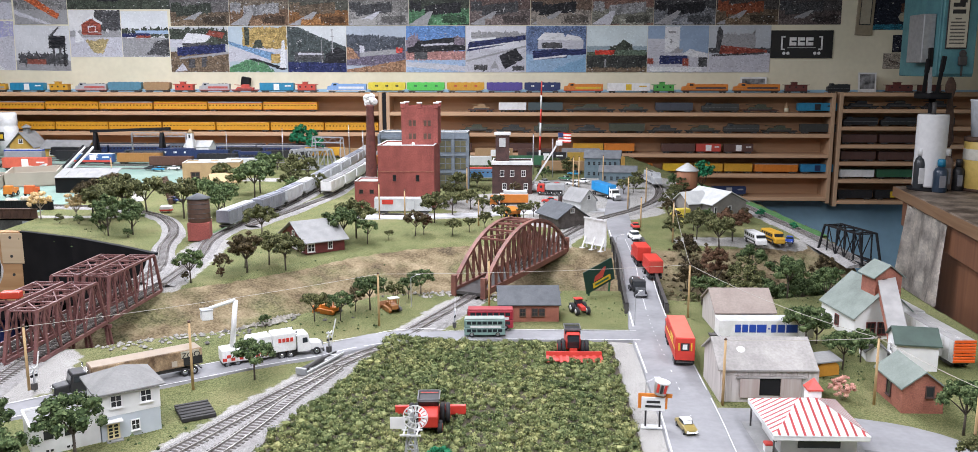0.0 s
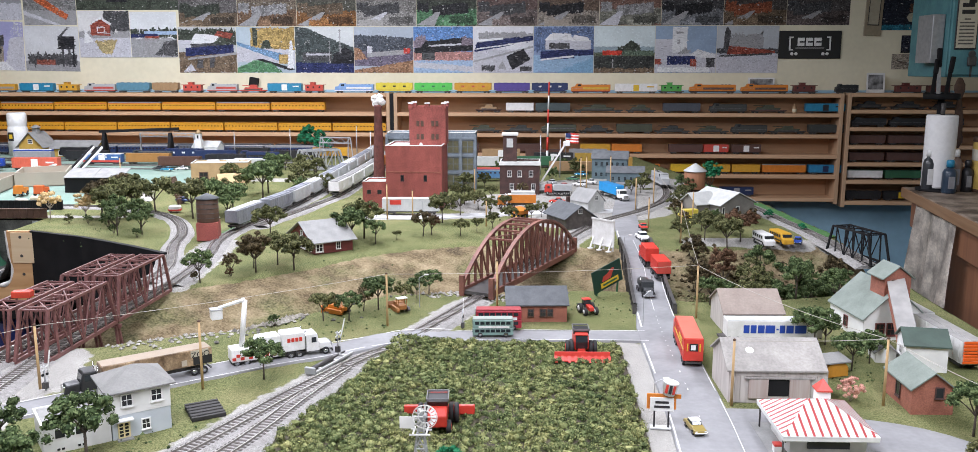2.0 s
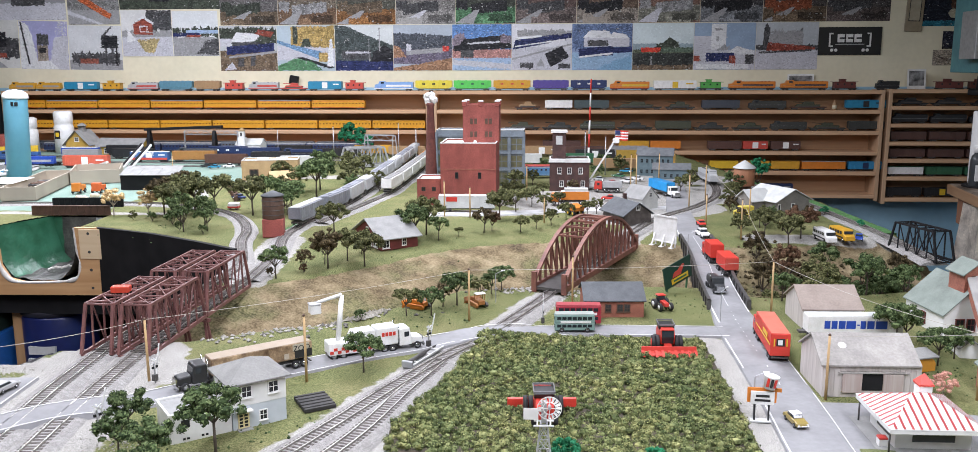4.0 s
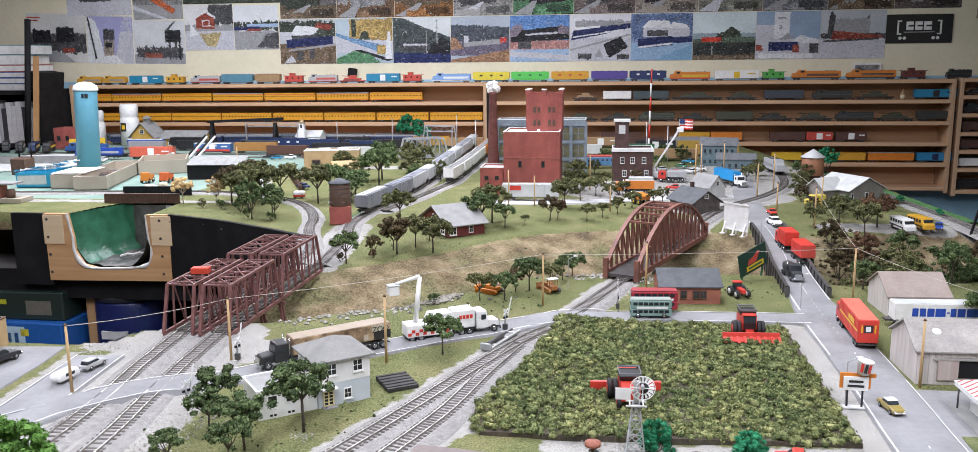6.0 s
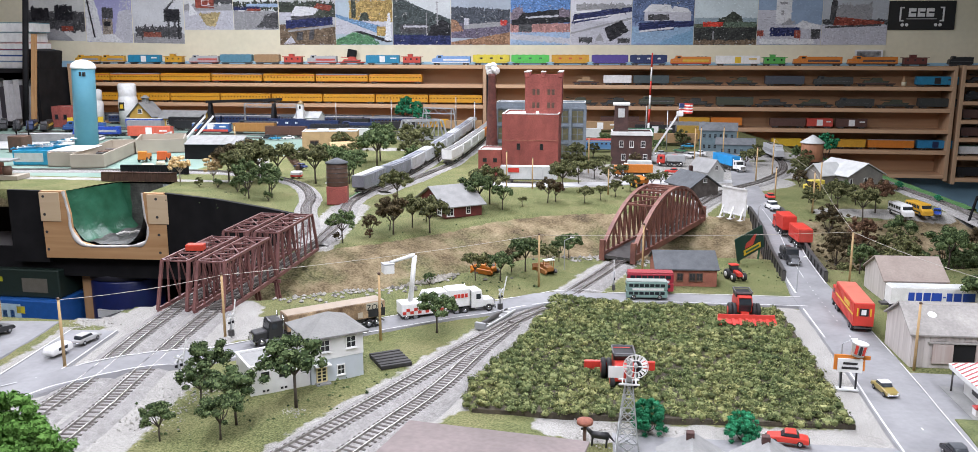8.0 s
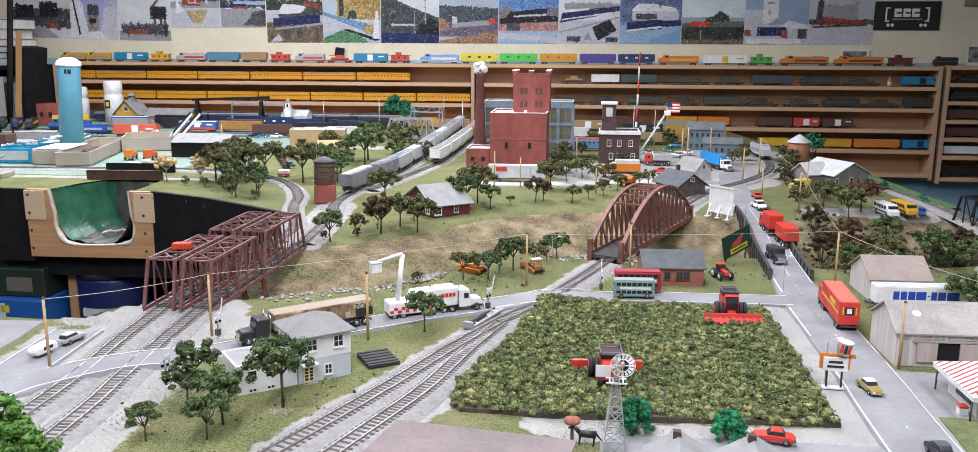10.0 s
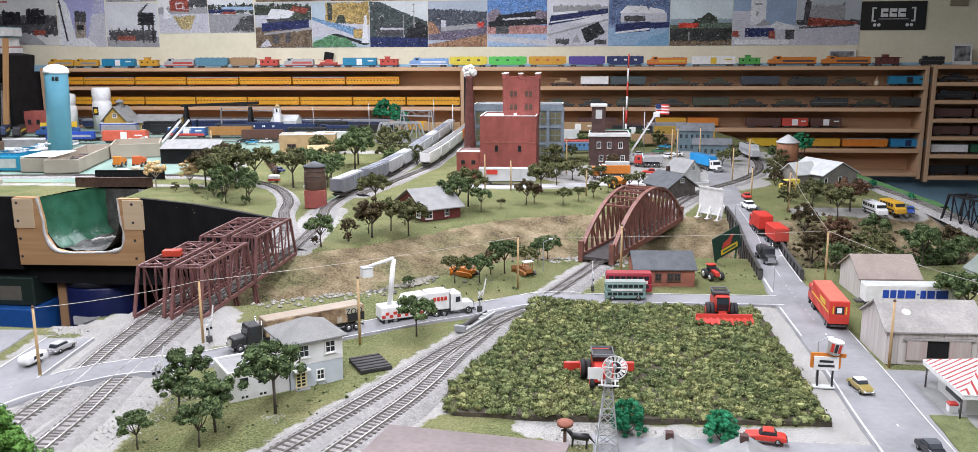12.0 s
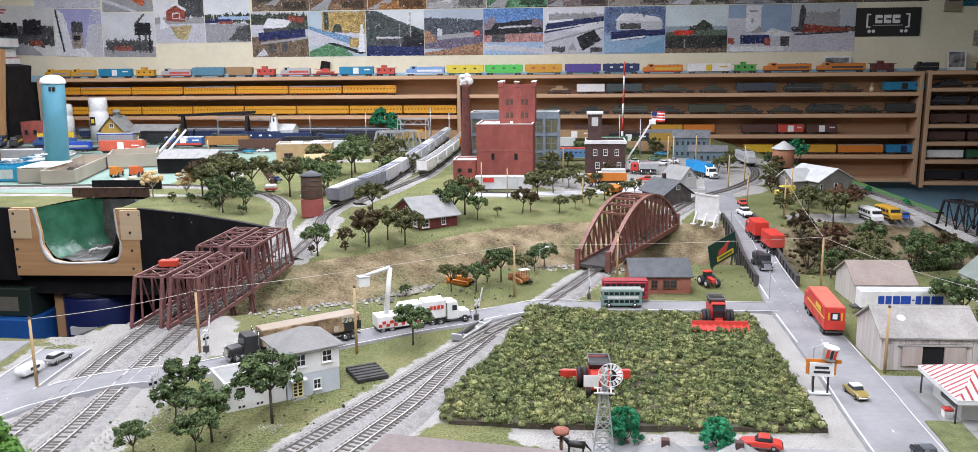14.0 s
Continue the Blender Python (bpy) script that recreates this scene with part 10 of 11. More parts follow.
WHT, GRY, DRK, BLK = (0.72, 0.73, 0.75), (0.34, 0.34, 0.35), (0.07, 0.07, 0.075), (0.018, 0.018, 0.022)
NVY, RST, TRE, GRN = (0.02, 0.028, 0.10), (0.26, 0.06, 0.04), (0.05, 0.06, 0.045), (0.09, 0.22, 0.11)
EARTH, STRAW, PALE, LBLUE = (0.16, 0.115, 0.075), (0.40, 0.28, 0.10), (0.55, 0.55, 0.60), (0.36, 0.48, 0.66)
PW = 0.3055
P0 = -1.81


def slot(k, z0=0.437, z1=0.668):
    return P0 + k * PW, P0 + (k + 1) * PW - 0.002, z0, z1


picture(*slot(0), (0.5, 0.52, 0.54), [(TRE, quad(0, 1, 0.6, 0.95, 0.0), 0.10), (EARTH, quad(0, 1, 0, 0.45), 0.05), (WHT, [(0.18, 0.62), (0.62, 0.66), (0.72, 0.82), (0.30, 0.86)], 0.0), (DRK, quad(0.2, 0.7, 0.52, 0.64), 0.0), (RST, [(0.62, 0.82), (0.9, 0.74), (0.96, 0.86), (0.7, 0.92)], 0.0), (PALE, quad(0, 0.22, 0.55, 0.72), 0.0), (NVY, quad(0.12, 0.95, 0.36, 0.54, 0.08), 0.02), (GRY, quad(0.15, 1, 0.28, 0.33, 0.12), 0.0), (DRK, [(0.3, 0.1), (0.4, 0.1), (0.42, 0.3), (0.32, 0.28)], 0.0), (DRK, [(0.52, 0.1), (0.6, 0.12), (0.62, 0.34), (0.54, 0.32)], 0.0), (PALE, [(0.06, 0.02), (0.28, 0.04), (0.2, 0.2)], 0.03)])
picture(*slot(1), (0.42, 0.50, 0.56), [(STRAW, quad(0.25, 1, 0.5, 0.98), 0.08), (TRE, quad(0.28, 0.36, 0.6, 0.98), 0.05), (TRE, [(0.4, 0.5), (0.62, 0.5), (0.55, 0.72), (0.46, 0.7)], 0.02), (PALE, quad(0, 1, 0.25, 0.55, -0.05), 0.05), ((0.16, 0.28, 0.44), [(0.0, 0.62), (0.12, 0.55), (0.75, 0.25), (0.78, 0.42), (0.2, 0.6), (0.0, 0.68)], 0.01), (STRAW, quad(0.72, 0.88, 0.2, 0.4), 0.03), (BLK, [(0.3, 0.3), (0.9, 0.05), (1, 0.08), (0.45, 0.3)], 0.01), (GRN, [(0, 0), (0.8, 0), (0.6, 0.2), (0.3, 0.28), (0, 0.1)], 0.07), (WHT, [(0.86, 0.1), (0.98, 0.1), (0.96, 0.7), (0.92, 0.7)], 0.05)])
picture(*slot(2), (0.62, 0.65, 0.66), [((0.06, 0.075, 0.075), [(0, 0.2), (1, 0.2), (1, 0.55), (0.5, 0.8), (0.2, 0.98), (0, 1)], 0.03), (NVY, quad(0, 1, 0, 0.22), 0.02), (DRK, quad(0.12, 0.62, 0.25, 0.45), 0.02), (PALE, quad(0.18, 0.58, 0.38, 0.42), 0.01), (BLK, [(0.62, 0.2), (1, 0.2), (1, 0.45), (0.85, 0.56), (0.66, 0.4)], 0.0), (GRY, quad(0.76, 0.775, 0.4, 0.95), 0.0), (GRY, quad(0.58, 0.59, 0.2, 0.7), 0.0)])
picture(*slot(3), (0.40, 0.45, 0.52), [((0.07, 0.08, 0.10), quad(0, 1, 0.4, 0.82, -0.06), 0.08), ((0.14, 0.12, 0.17), quad(0, 1, 0.15, 0.46), 0.02), ((0.30, 0.17, 0.10), [(0, 0), (1, 0), (1, 0.28), (0.5, 0.16), (0, 0.06)], 0.03), (GRY, quad(0.22, 0.86, 0.34, 0.44, 0.06), 0.02), ((0.5, 0.05, 0.04), quad(0.84, 0.95, 0.42, 0.54), 0.02), ((0.32, 0.18, 0.11), [(0, 0.28), (0.22, 0.3), (0.1, 0.52), (0, 0.55)], 0.02), (PALE, quad(0.22, 0.3, 0.42, 0.58), 0.03)])
picture(*slot(4), (0.12, 0.24, 0.50), [((0.22, 0.18, 0.22), [(0, 0.5), (1, 0.5), (1, 0.72), (0.85, 0.8), (0.6, 0.62), (0.3, 0.6), (0.15, 0.85), (0, 0.7)], 0.09), ((0.42, 0.22, 0.20), quad(0, 1, 0.26, 0.46), 0.03), (LBLUE, quad(0, 1, 0, 0.27), 0.04), (PALE, quad(0, 1, 0.12, 0.24, -0.1), 0.04), (BLK, quad(0.02, 1, 0.42, 0.54, 0.06), 0.0), (BLK, [(0.08, 0.5), (0.8, 0.52), (0.82, 0.76), (0.5, 0.72), (0.2, 0.68)], 0.04), (PALE, quad(0.25, 0.8, 0.56, 0.60, 0.04), 0.03), (DRK, quad(0.14, 0.36, 0.28, 0.44), 0.0)])
picture(*slot(5), (0.66, 0.66, 0.70), [(GRY, quad(0.1, 1, 0.7, 0.86), 0.08), (PALE, quad(0, 1, 0, 0.5), 0.02), (NVY, [(0.02, 0.45), (0.5, 0.56), (1, 0.70), (1, 0.80), (0.5, 0.74), (0.06, 0.66)], 0.0), (WHT, [(0.06, 0.66), (0.5, 0.72), (0.5, 0.76), (0.08, 0.72)], 0.0), (WHT, quad(0.05, 0.95, 0.5, 0.53, 0.16), 0.0), (GRY, quad(0, 1, 0.22, 0.26, 0.32), 0.0), (BLK, [(0.56, 0.36), (0.84, 0.52), (0.96, 0.3), (0.66, 0.06), (0.6, 0.2)], 0.0), (DRK, quad(0.78, 0.98, 0.04, 0.14), 0.03), (DRK, quad(0.14, 0.36, 0.05, 0.16), 0.05), (GRY, [(0.4, 0.1), (0.56, 0.06), (0.5, 0.26)], 0.04)])
picture(*slot(6), (0.26, 0.33, 0.50), [((0.12, 0.17, 0.30), quad(0, 1, 0.45, 0.98), 0.10), (PALE, quad(0.2, 0.95, 0.5, 0.70), 0.0), (WHT, [(0.18, 0.70), (0.3, 0.86), (0.62, 0.84), (0.66, 0.70)], 0.0), (WHT, [(0.62, 0.70), (0.68, 0.82), (0.9, 0.76), (0.95, 0.68)], 0.0), (DRK, quad(0.26, 0.6, 0.52, 0.64), 0.02), ((0.30, 0.44, 0.60), quad(0, 1, 0, 0.36, 0.06), 0.06), (NVY, quad(0.12, 0.68, 0.26, 0.46, 0.06), 0.0), (WHT, quad(0.12, 0.68, 0.26, 0.30, 0.08), 0.0), (NVY, quad(0.68, 1, 0.36, 0.48, 0.03), 0.0), ((0.20, 0.36, 0.52), [(0.4, 0), (1, 0), (1, 0.3), (0.7, 0.2)], 0.08)])
picture(*slot(7), (0.58, 0.66, 0.68), [((0.30, 0.38, 0.42), quad(0, 1, 0.3, 0.56), 0.03), (TRE, [(0.3, 0.4), (0.8, 0.4), (0.74, 0.6), (0.6, 0.7), (0.5, 0.58), (0.4, 0.56)], 0.05), ((0.10, 0.12, 0.08), quad(0, 1, 0.34, 0.44), 0.03), ((0.035, 0.038, 0.035), quad(0, 1, 0, 0.36), 0.03), ((0.55, 0.05, 0.03), quad(0.14, 0.46, 0.38, 0.48), 0.01), ((0.10, 0.14, 0.10), quad(0.47, 0.98, 0.38, 0.48), 0.01), (GRY, quad(0.3, 0.32, 0.05, 0.3), 0.0), (EARTH, quad(0, 1, 0.0, 0.1), 0.06)])
picture(*slot(8), (0.28, 0.37, 0.50), [(PALE, quad(0.0, 0.32, 0.3, 0.72), 0.0), (WHT, quad(0.28, 0.52, 0.34, 0.98), 0.0), (GRY, quad(0.36, 0.40, 0.62, 0.72), 0.0), (GRY, quad(0.34, 0.46, 0.84, 0.88), 0.03), (PALE, quad(0, 1, 0, 0.42), 0.04), (WHT, [(0.55, 0.36), (0.7, 0.5), (0.98, 0.4), (0.98, 0.3)], 0.03), (NVY, quad(0.2, 0.66, 0.18, 0.36), 0.02), (RST, quad(0.0, 0.1, 0.18, 0.30), 0.0), (RST, quad(0.58, 0.68, 0.14, 0.30), 0.0), (DRK, quad(0.84, 0.98, 0.12, 0.32), 0.02), (GRY, [(0.36, 0.4), (0.5, 0.56), (0.6, 0.42)], 0.08), (WHT, quad(0.05, 0.9, 0.02, 0.12), 0.03)])
picture(*slot(9), (0.46, 0.49, 0.52), [(GRY, quad(0.15, 0.75, 0.5, 0.82), 0.14), (DRK, [(0.1, 0.5), (0.2, 0.5), (0.22, 0.9), (0.14, 0.95)], 0.08), (DRK, quad(0, 1, 0.42, 0.52), 0.04), (RST, [(0.16, 0.36), (0.95, 0.42), (0.95, 0.48), (0.2, 0.58)], 0.01), (PALE, quad(0, 1, 0, 0.40), 0.02), (DRK, quad(0.05, 0.9, 0.34, 0.38, 0.05), 0.02)])

DARK = [((0.16, 0.15, 0.15), EARTH, TRE), ((0.2, 0.16, 0.12), (0.20, 0.12, 0.07), GRY), ((0.1, 0.1, 0.08), (0.26, 0.12, 0.04), EARTH), ((0.24, 0.23, 0.22), (0.34, 0.33, 0.32), DRK), (TRE, GRN, BLK), ((0.15, 0.10, 0.09), (0.19, 0.15, 0.14), DRK), ((0.16, 0.11, 0.08), (0.32, 0.28, 0.24), BLK), ((0.24, 0.14, 0.11), (0.24, 0.24, 0.20), GRY), (DRK, (0.20, 0.21, 0.23), BLK), ((0.08, 0.07, 0.065), EARTH, (0.28, 0.08, 0.035)), ((0.09, 0.08, 0.08), (0.12, 0.095, 0.09), DRK)]
for k, tones in enumerate(DARK):
    top, low, mark = (tuple(0.72 * q for q in c) for c in tones)
    a = (k * 37 % 10) / 10
    picture(-1.80 + k * 0.3075, -1.80 + (k + 1) * 0.3075 - 0.002, 0.671, 0.902, top, [(low, quad(0, 1, 0, 0.34, 0.1 * (a - 0.5)), 0.05), (mark, quad(0.1 + 0.2 * a, 0.7 + 0.2 * a, 0.2, 0.42, 0.08), 0.06), (PALE if k in (3, 7) else GRY, [(0.0, 0.02), (0.5 - 0.2 * a, 0.3), (0.56 - 0.2 * a, 0.3), (0.3, 0.0)], 0.01), (tuple(min(1, c * 1.6) for c in low), quad(0.5 * a, 0.5 * a + 0.4, 0.0, 0.14), 0.07), (tuple(c * 0.4 for c in low), quad(0.55, 0.95, 0.05, 0.2), 0.09), (mark, quad(0.02, 0.2, 0.3, 0.5), 0.08)])
picture(-2.06, -1.815, 0.515, 0.745, (0.66, 0.68, 0.70), [(TRE, quad(0, 1, 0.45, 0.62), 0.12), (LBLUE, quad(0.3, 1, 0.5, 0.58), 0.0), (GRY, quad(0, 1, 0, 0.42), 0.06), (NVY, quad(0, 0.6, 0.44, 0.52), 0.01), (RST, quad(0.3, 0.6, 0.42, 0.47), 0.0), (DRK, [(0.5, 0.05), (1, 0.02), (1, 0.4), (0.75, 0.35)], 0.1)])
picture(-2.335, -2.063, 0.515, 0.752, (0.66, 0.66, 0.66), [(DRK, quad(0.5, 1, 0.55, 1.0), 0.14), (GRY, quad(0, 1, 0.4, 0.56), 0.08), (RST, [(0.24, 0.48), (0.62, 0.46), (0.62, 0.72), (0.44, 0.84), (0.24, 0.72)], 0.0), (WHT, [(0.22, 0.72), (0.44, 0.88), (0.66, 0.72), (0.62, 0.68), (0.44, 0.82), (0.26, 0.70)], 0.0), (WHT, quad(0.36, 0.52, 0.52, 0.66), 0.0), (RST, quad(0.38, 0.50, 0.54, 0.64), 0.0), (PALE, quad(0, 1, 0, 0.42), 0.03), ((0.40, 0.32, 0.16), [(0.3, 0.36), (0.75, 0.38), (0.62, 0.06), (0.44, 0.1)], 0.05), (WHT, [(0.1, 0.3), (0.28, 0.34), (0.12, 0.62)], 0.0)])
picture(-2.63, -2.34, 0.445, 0.675, (0.60, 0.61, 0.63), [(GRY, quad(0, 1, 0, 0.22), 0.03), (DRK, quad(0.05, 0.95, 0.15, 0.38), 0.10), (BLK, quad(0.62, 0.92, 0.5, 0.78), 0.0), (DRK, quad(0.68, 0.72, 0.1, 0.5), 0.0), (DRK, quad(0.8, 0.84, 0.1, 0.5), 0.0), (BLK, quad(0.88, 0.91, 0.1, 0.5), 0.0), (DRK, [(0.62, 0.76), (0.8, 0.98), (0.83, 0.98), (0.68, 0.76)], 0.0), ((0.22, 0.07, 0.05), quad(0.2, 0.55, 0.14, 0.26), 0.03)], 1.0)
picture(-2.90, -2.635, 0.45, 0.70, (0.36, 0.36, 0.58), [(WHT, [(0, 0), (0.4, 0), (0.3, 0.5), (0.2, 0.9), (0, 1)], 0.08), (PALE, [(0.6, 0), (1, 0), (1, 1), (0.8, 1), (0.66, 0.4)], 0.10), (DRK, quad(0.36, 0.6, 0.5, 0.72), 0.05), ((0.28, 0.24, 0.20), quad(0.36, 0.58, 0.16, 0.5), 0.03), (BLK, quad(0.40, 0.54, 0.34, 0.44), 0.0), (WHT, [(0.2, 0), (0.8, 0), (0.6, 0.18), (0.34, 0.16)], 0.02), (BLK, [(0.02, 0.98), (0.05, 0.98), (0.2, 0.1), (0.16, 0.1)], 0.0)], 1.5)
picture(-3.25, -2.905, 0.46, 0.72, (0.60, 0.60, 0.58), [(DRK, quad(0, 1, 0.2, 0.6), 0.10), (BLK, quad(0.1, 0.4, 0.4, 0.66), 0.06), (BLK, quad(0.5, 0.8, 0.42, 0.72), 0.05), (GRY, [(0, 0), (0.8, 0), (0.6, 0.2), (0.1, 0.3)], 0.03), (RST, quad(0.6, 0.8, 0.2, 0.3), 0.03), ((0.4, 0.08, 0.06), quad(0.02, 0.24, 0.90, 0.93), 0.0), ((0.4, 0.08, 0.06), quad(0.02, 0.2, 0.84, 0.87), 0.0)], 1.5)
picture(-2.62, -2.34, 0.68, 0.93, (0.2, 0.2, 0.2), [(GRY, quad(0, 1, 0, 0.3), 0.05), ((0.46, 0.11, 0.04), [(0.2, 0.5), (0.8, 0.1), (0.85, 0.2), (0.3, 0.6)], 0.01), (PALE, [(0, 0.2), (0.6, 0.0), (0.7, 0.0), (0, 0.3)], 0.02)])
picture(-2.337, -1.80, 0.755, 0.95, (0.06, 0.07, 0.06), [(TRE, quad(0, 1, 0, 0.4), 0.06), (BLK, quad(0.3, 0.5, 0.2, 0.5), 0.02)])
picture(-3.0, -2.63, 0.705, 0.95, (0.3, 0.3, 0.32), [(PALE, quad(0, 1, 0, 0.35), 0.05), (DRK, quad(0.2, 0.7, 0.3, 0.5), 0.04)])
picture(1.735, 2.07, 0.645, 0.90, (0.012, 0.016, 0.028), [((0.02, 0.14, 0.20), quad(0, 1, 0, 0.10), 0.03), ((0.45, 0.42, 0.32), [(0.40, 0.16), (0.5, 0.14), (0.55, 0.24), (0.5, 0.34), (0.4, 0.32), (0.36, 0.24)], 0.0), ((0.12, 0.06, 0.04), quad(0.4, 0.75, 0.34, 0.5), 0.06)], label="dark night scene print hung on the wall")
picture(1.84, 2.00, 0.535, 0.62, (0.015, 0.018, 0.035), [(BLK, quad(0, 1, 0, 0.1), 0.0)], label="small dark blue card pinned to the wall")
picture(1.80, 1.98, 0.455, 0.53, (0.30, 0.26, 0.21), [((0.13, 0.10, 0.08), [(0.1, 0.6), (0.3, 0.5), (0.8, 0.3), (0.3, 0.3)], 0.08)], label="small brown card pinned to the wall")
cal = base("narrow_wall_plaque", "narrow cream wall thermometer plaque", "plaque", pose(1.695, 4.547, 0.63, 0, 2, 0))
part("board", B((-0.045, 0.04, -0.006, 0, -0.02, 0.26), bevel=0.002), paint(0.30, 0.25, 0.17), cal)
part("inset", B((-0.03, 0.025, -0.0075, -0.006, 0.03, 0.25)), paint(0.40, 0.36, 0.27), cal)
part("border_line", B((-0.03, 0.025, -0.0085, -0.0075, 0.03, 0.034), (-0.03, -0.027, -0.0085, -0.0075, 0.034, 0.25), (0.022, 0.025, -0.0085, -0.0075, 0.034, 0.25)), P_BLACK, cal)

# black plate with a white emblem
pl = base("black_plate", "black number-plate sized sign with white emblem bars", "sign", pose(1.395, 4.546, 0.567))
part("plate", B((-0.1525, 0.1525, -0.003, 0, -0.068, 0.068), bevel=0.0014), paint(0.012, 0.012, 0.013, 0.35), pl)
for s in (-1, 1):
    part("bracket", B((s * 0.098 - 0.004, s * 0.098 + 0.004, -0.0042, -0.003, -0.028, 0.04), (min(s * 0.098, s * 0.082), max(s * 0.098, s * 0.082), -0.0042, -0.003, 0.033, 0.04), (min(s * 0.098, s * 0.082), max(s * 0.098, s * 0.082), -0.0042, -0.003, -0.028, -0.021)), P_WHITE, pl)
    for d in (0.066, 0.086):
        part("dot", lathe([(0.008, 0), (0.008, 0.0012)], 14), P_WHITE, pl).matrix_basis = pose(s * d, -0.003, -0.044, 90, 0, 0)
for x, w in ((-0.044, 0.034), (-0.003, 0.034), (0.038, 0.036)):
    part("emblem_block", B((x - w / 2, x + w / 2, -0.0042, -0.003, -0.006, 0.034), bevel=0.0005), P_WHITE, pl)
    part("emblem_cut", B((x - w * 0.22, x + w * 0.5, -0.0046, -0.0042, 0.010, 0.018)), P_BLACK, pl)
part("emblem_line", B((-0.07, 0.07, -0.004, -0.003, -0.018, -0.014)), paint(0.4, 0.4, 0.4), pl)

# ---- workbench at the right ----
M_BENCHTOP = mat("worn_bench_top", (0.34, 0.27, 0.21), (0.085, 0.06, 0.042), 0.6, 13, 0.3, detail=8, fine=0.25)
M_BENCH = wood("dark_stained_cabinet", (0.20, 0.088, 0.046), (0.29, 0.135, 0.072), 5, 2, 0.5)
BENCH = pose(1.503, 3.575, 0, 0, 0, -7.5) @ pose(-1.503, -3.585, 0)
bn = base("workbench", "worn wooden workbench with dark stained cabinet sides", "workbench", BENCH)
part("bench_top", B((1.508, 2.34, 2.2, 3.585, -0.05, -0.012), bevel=0.004), M_BENCHTOP, bn)
part("edge_board", B((1.501, 1.5075, 2.2, 3.585, -0.052, -0.014), bevel=0.001), wood("worn_pine_edge", (0.22, 0.12, 0.06), (0.34, 0.21, 0.12), 6, 1), bn)
part("side_panel", B((1.575, 1.60, 2.22, 3.53, FLOOR, -0.05)), M_BENCH, bn)
part("apron", B((1.535, 1.56, 2.22, 3.555, -0.165, -0.0505), bevel=0.002), M_BENCH, bn)
part("back_panel", B((1.6005, 2.32, 3.50, 3.53, FLOOR, -0.05)), M_BENCH, bn)
M_CLOTH = mat("stained_grey_cloth", (0.90, 0.84, 0.74), (0.40, 0.36, 0.31), 0.95, 14, 0.5, detail=7, fine=0.15)
bm = bmesh.new()
n, mrows = 26, 22
gridv = []
for j in range(mrows + 1):
    v = j / mrows
    row = []
    for k in range(n + 1):
        u = k / n
        y = 3.43 - 0.46 * u
        drop = (0.30 + 0.09 * math.sin(u * 3.1) + 0.02 * math.sin(u * 11.0)) * v
        fold = (0.012 * math.sin(u * 21 + v) + 0.020 * math.sin(u * 8.2 + 1)) * (0.35 + 0.65 * v)
        row.append(bm.verts.new((1.524 - abs(fold) - 0.01 * v, y + 0.03 * v * math.sin(u * 9), -0.062 - drop)))
    gridv.append(row)
for j in range(mrows):
    for k in range(n):
        bm.faces.new((gridv[j][k], gridv[j][k + 1], gridv[j + 1][k + 1], gridv[j + 1][k])).smooth = True
r = bmesh.ops.solidify(bm, geom=bm.faces[:], thickness=0.003)
cl = tagged(link("hanging_cloth", bm, M_CLOTH), "stained pale grey cloth hanging from the bench", "cloth")
cl.matrix_world = BENCH
fl_ = base("cloth_hook", "small metal hook holding the cloth", "hook", BENCH @ pose(1.53, 3.40, -0.066))
part("hook", tube(bmesh.new(), (0, 0, -0.012), (0, 0, 0.012), 0.005, n=8), M_CHROME, fl_)

tw = base("paper_towel_roll", "white paper towel roll standing on a holder", "paper towel", pose(1.592, 3.478, -0.012))
part("holder_base", lathe([(0.075, 0), (0.075, 0.008), (0.02, 0.012)], 24), M_BLACK, tw)
part("roll", lathe([(0.02, 0.013), (0.054, 0.013), (0.056, 0.02), (0.056, 0.285), (0.054, 0.29), (0.02, 0.29)], 30), mat("paper_towel", (0.78, 0.78, 0.77), (0.72, 0.72, 0.71), 0.9, 60, 0.2), tw)
part("rod", tube(bmesh.new(), (0, 0, 0.29), (0, 0, 0.335), 0.008, n=10), M_DKSTEEL, tw)
kb = base("tool_caddy", "dark round caddy holding knives and a wooden paddle", "tool caddy", pose(1.747, 3.85, 0.325) @ Matrix.Scale(0.68, 4))
part("tray", lathe([(0.10, 0), (0.105, 0.005), (0.105, 0.035), (0.098, 0.035), (0.096, 0.012)], 28), M_BLACK, kb)
part("stem", tube(bmesh.new(), (0, 0, -1.8), (0, 0, 0.0), 0.02, n=12), M_BLACK, kb)
for x, h, rz in ((-0.06, 0.20, 4), (-0.02, 0.26, -3), (0.02, 0.22, 7)):
    kn = part("knife", B((x - 0.012, x + 0.012, -0.004, 0.004, 0.02, h * 0.75), bevel=0.002), M_SILVER if x == -0.02 else M_BLACK, kb)
    kn.rotation_euler = (0, radians(rz), 0)
    part("handle", B((x - 0.014, x + 0.014, -0.009, 0.009, h * 0.75, h * 1.2), bevel=0.004), M_BLACK, kn)
pd = base("wooden_paddle", "dark brown wooden paddle hanging beside the caddy", "paddle", pose(1.862, 3.915, 0.112, 0, -3, 0) @ Matrix.Scale(0.775, 4))
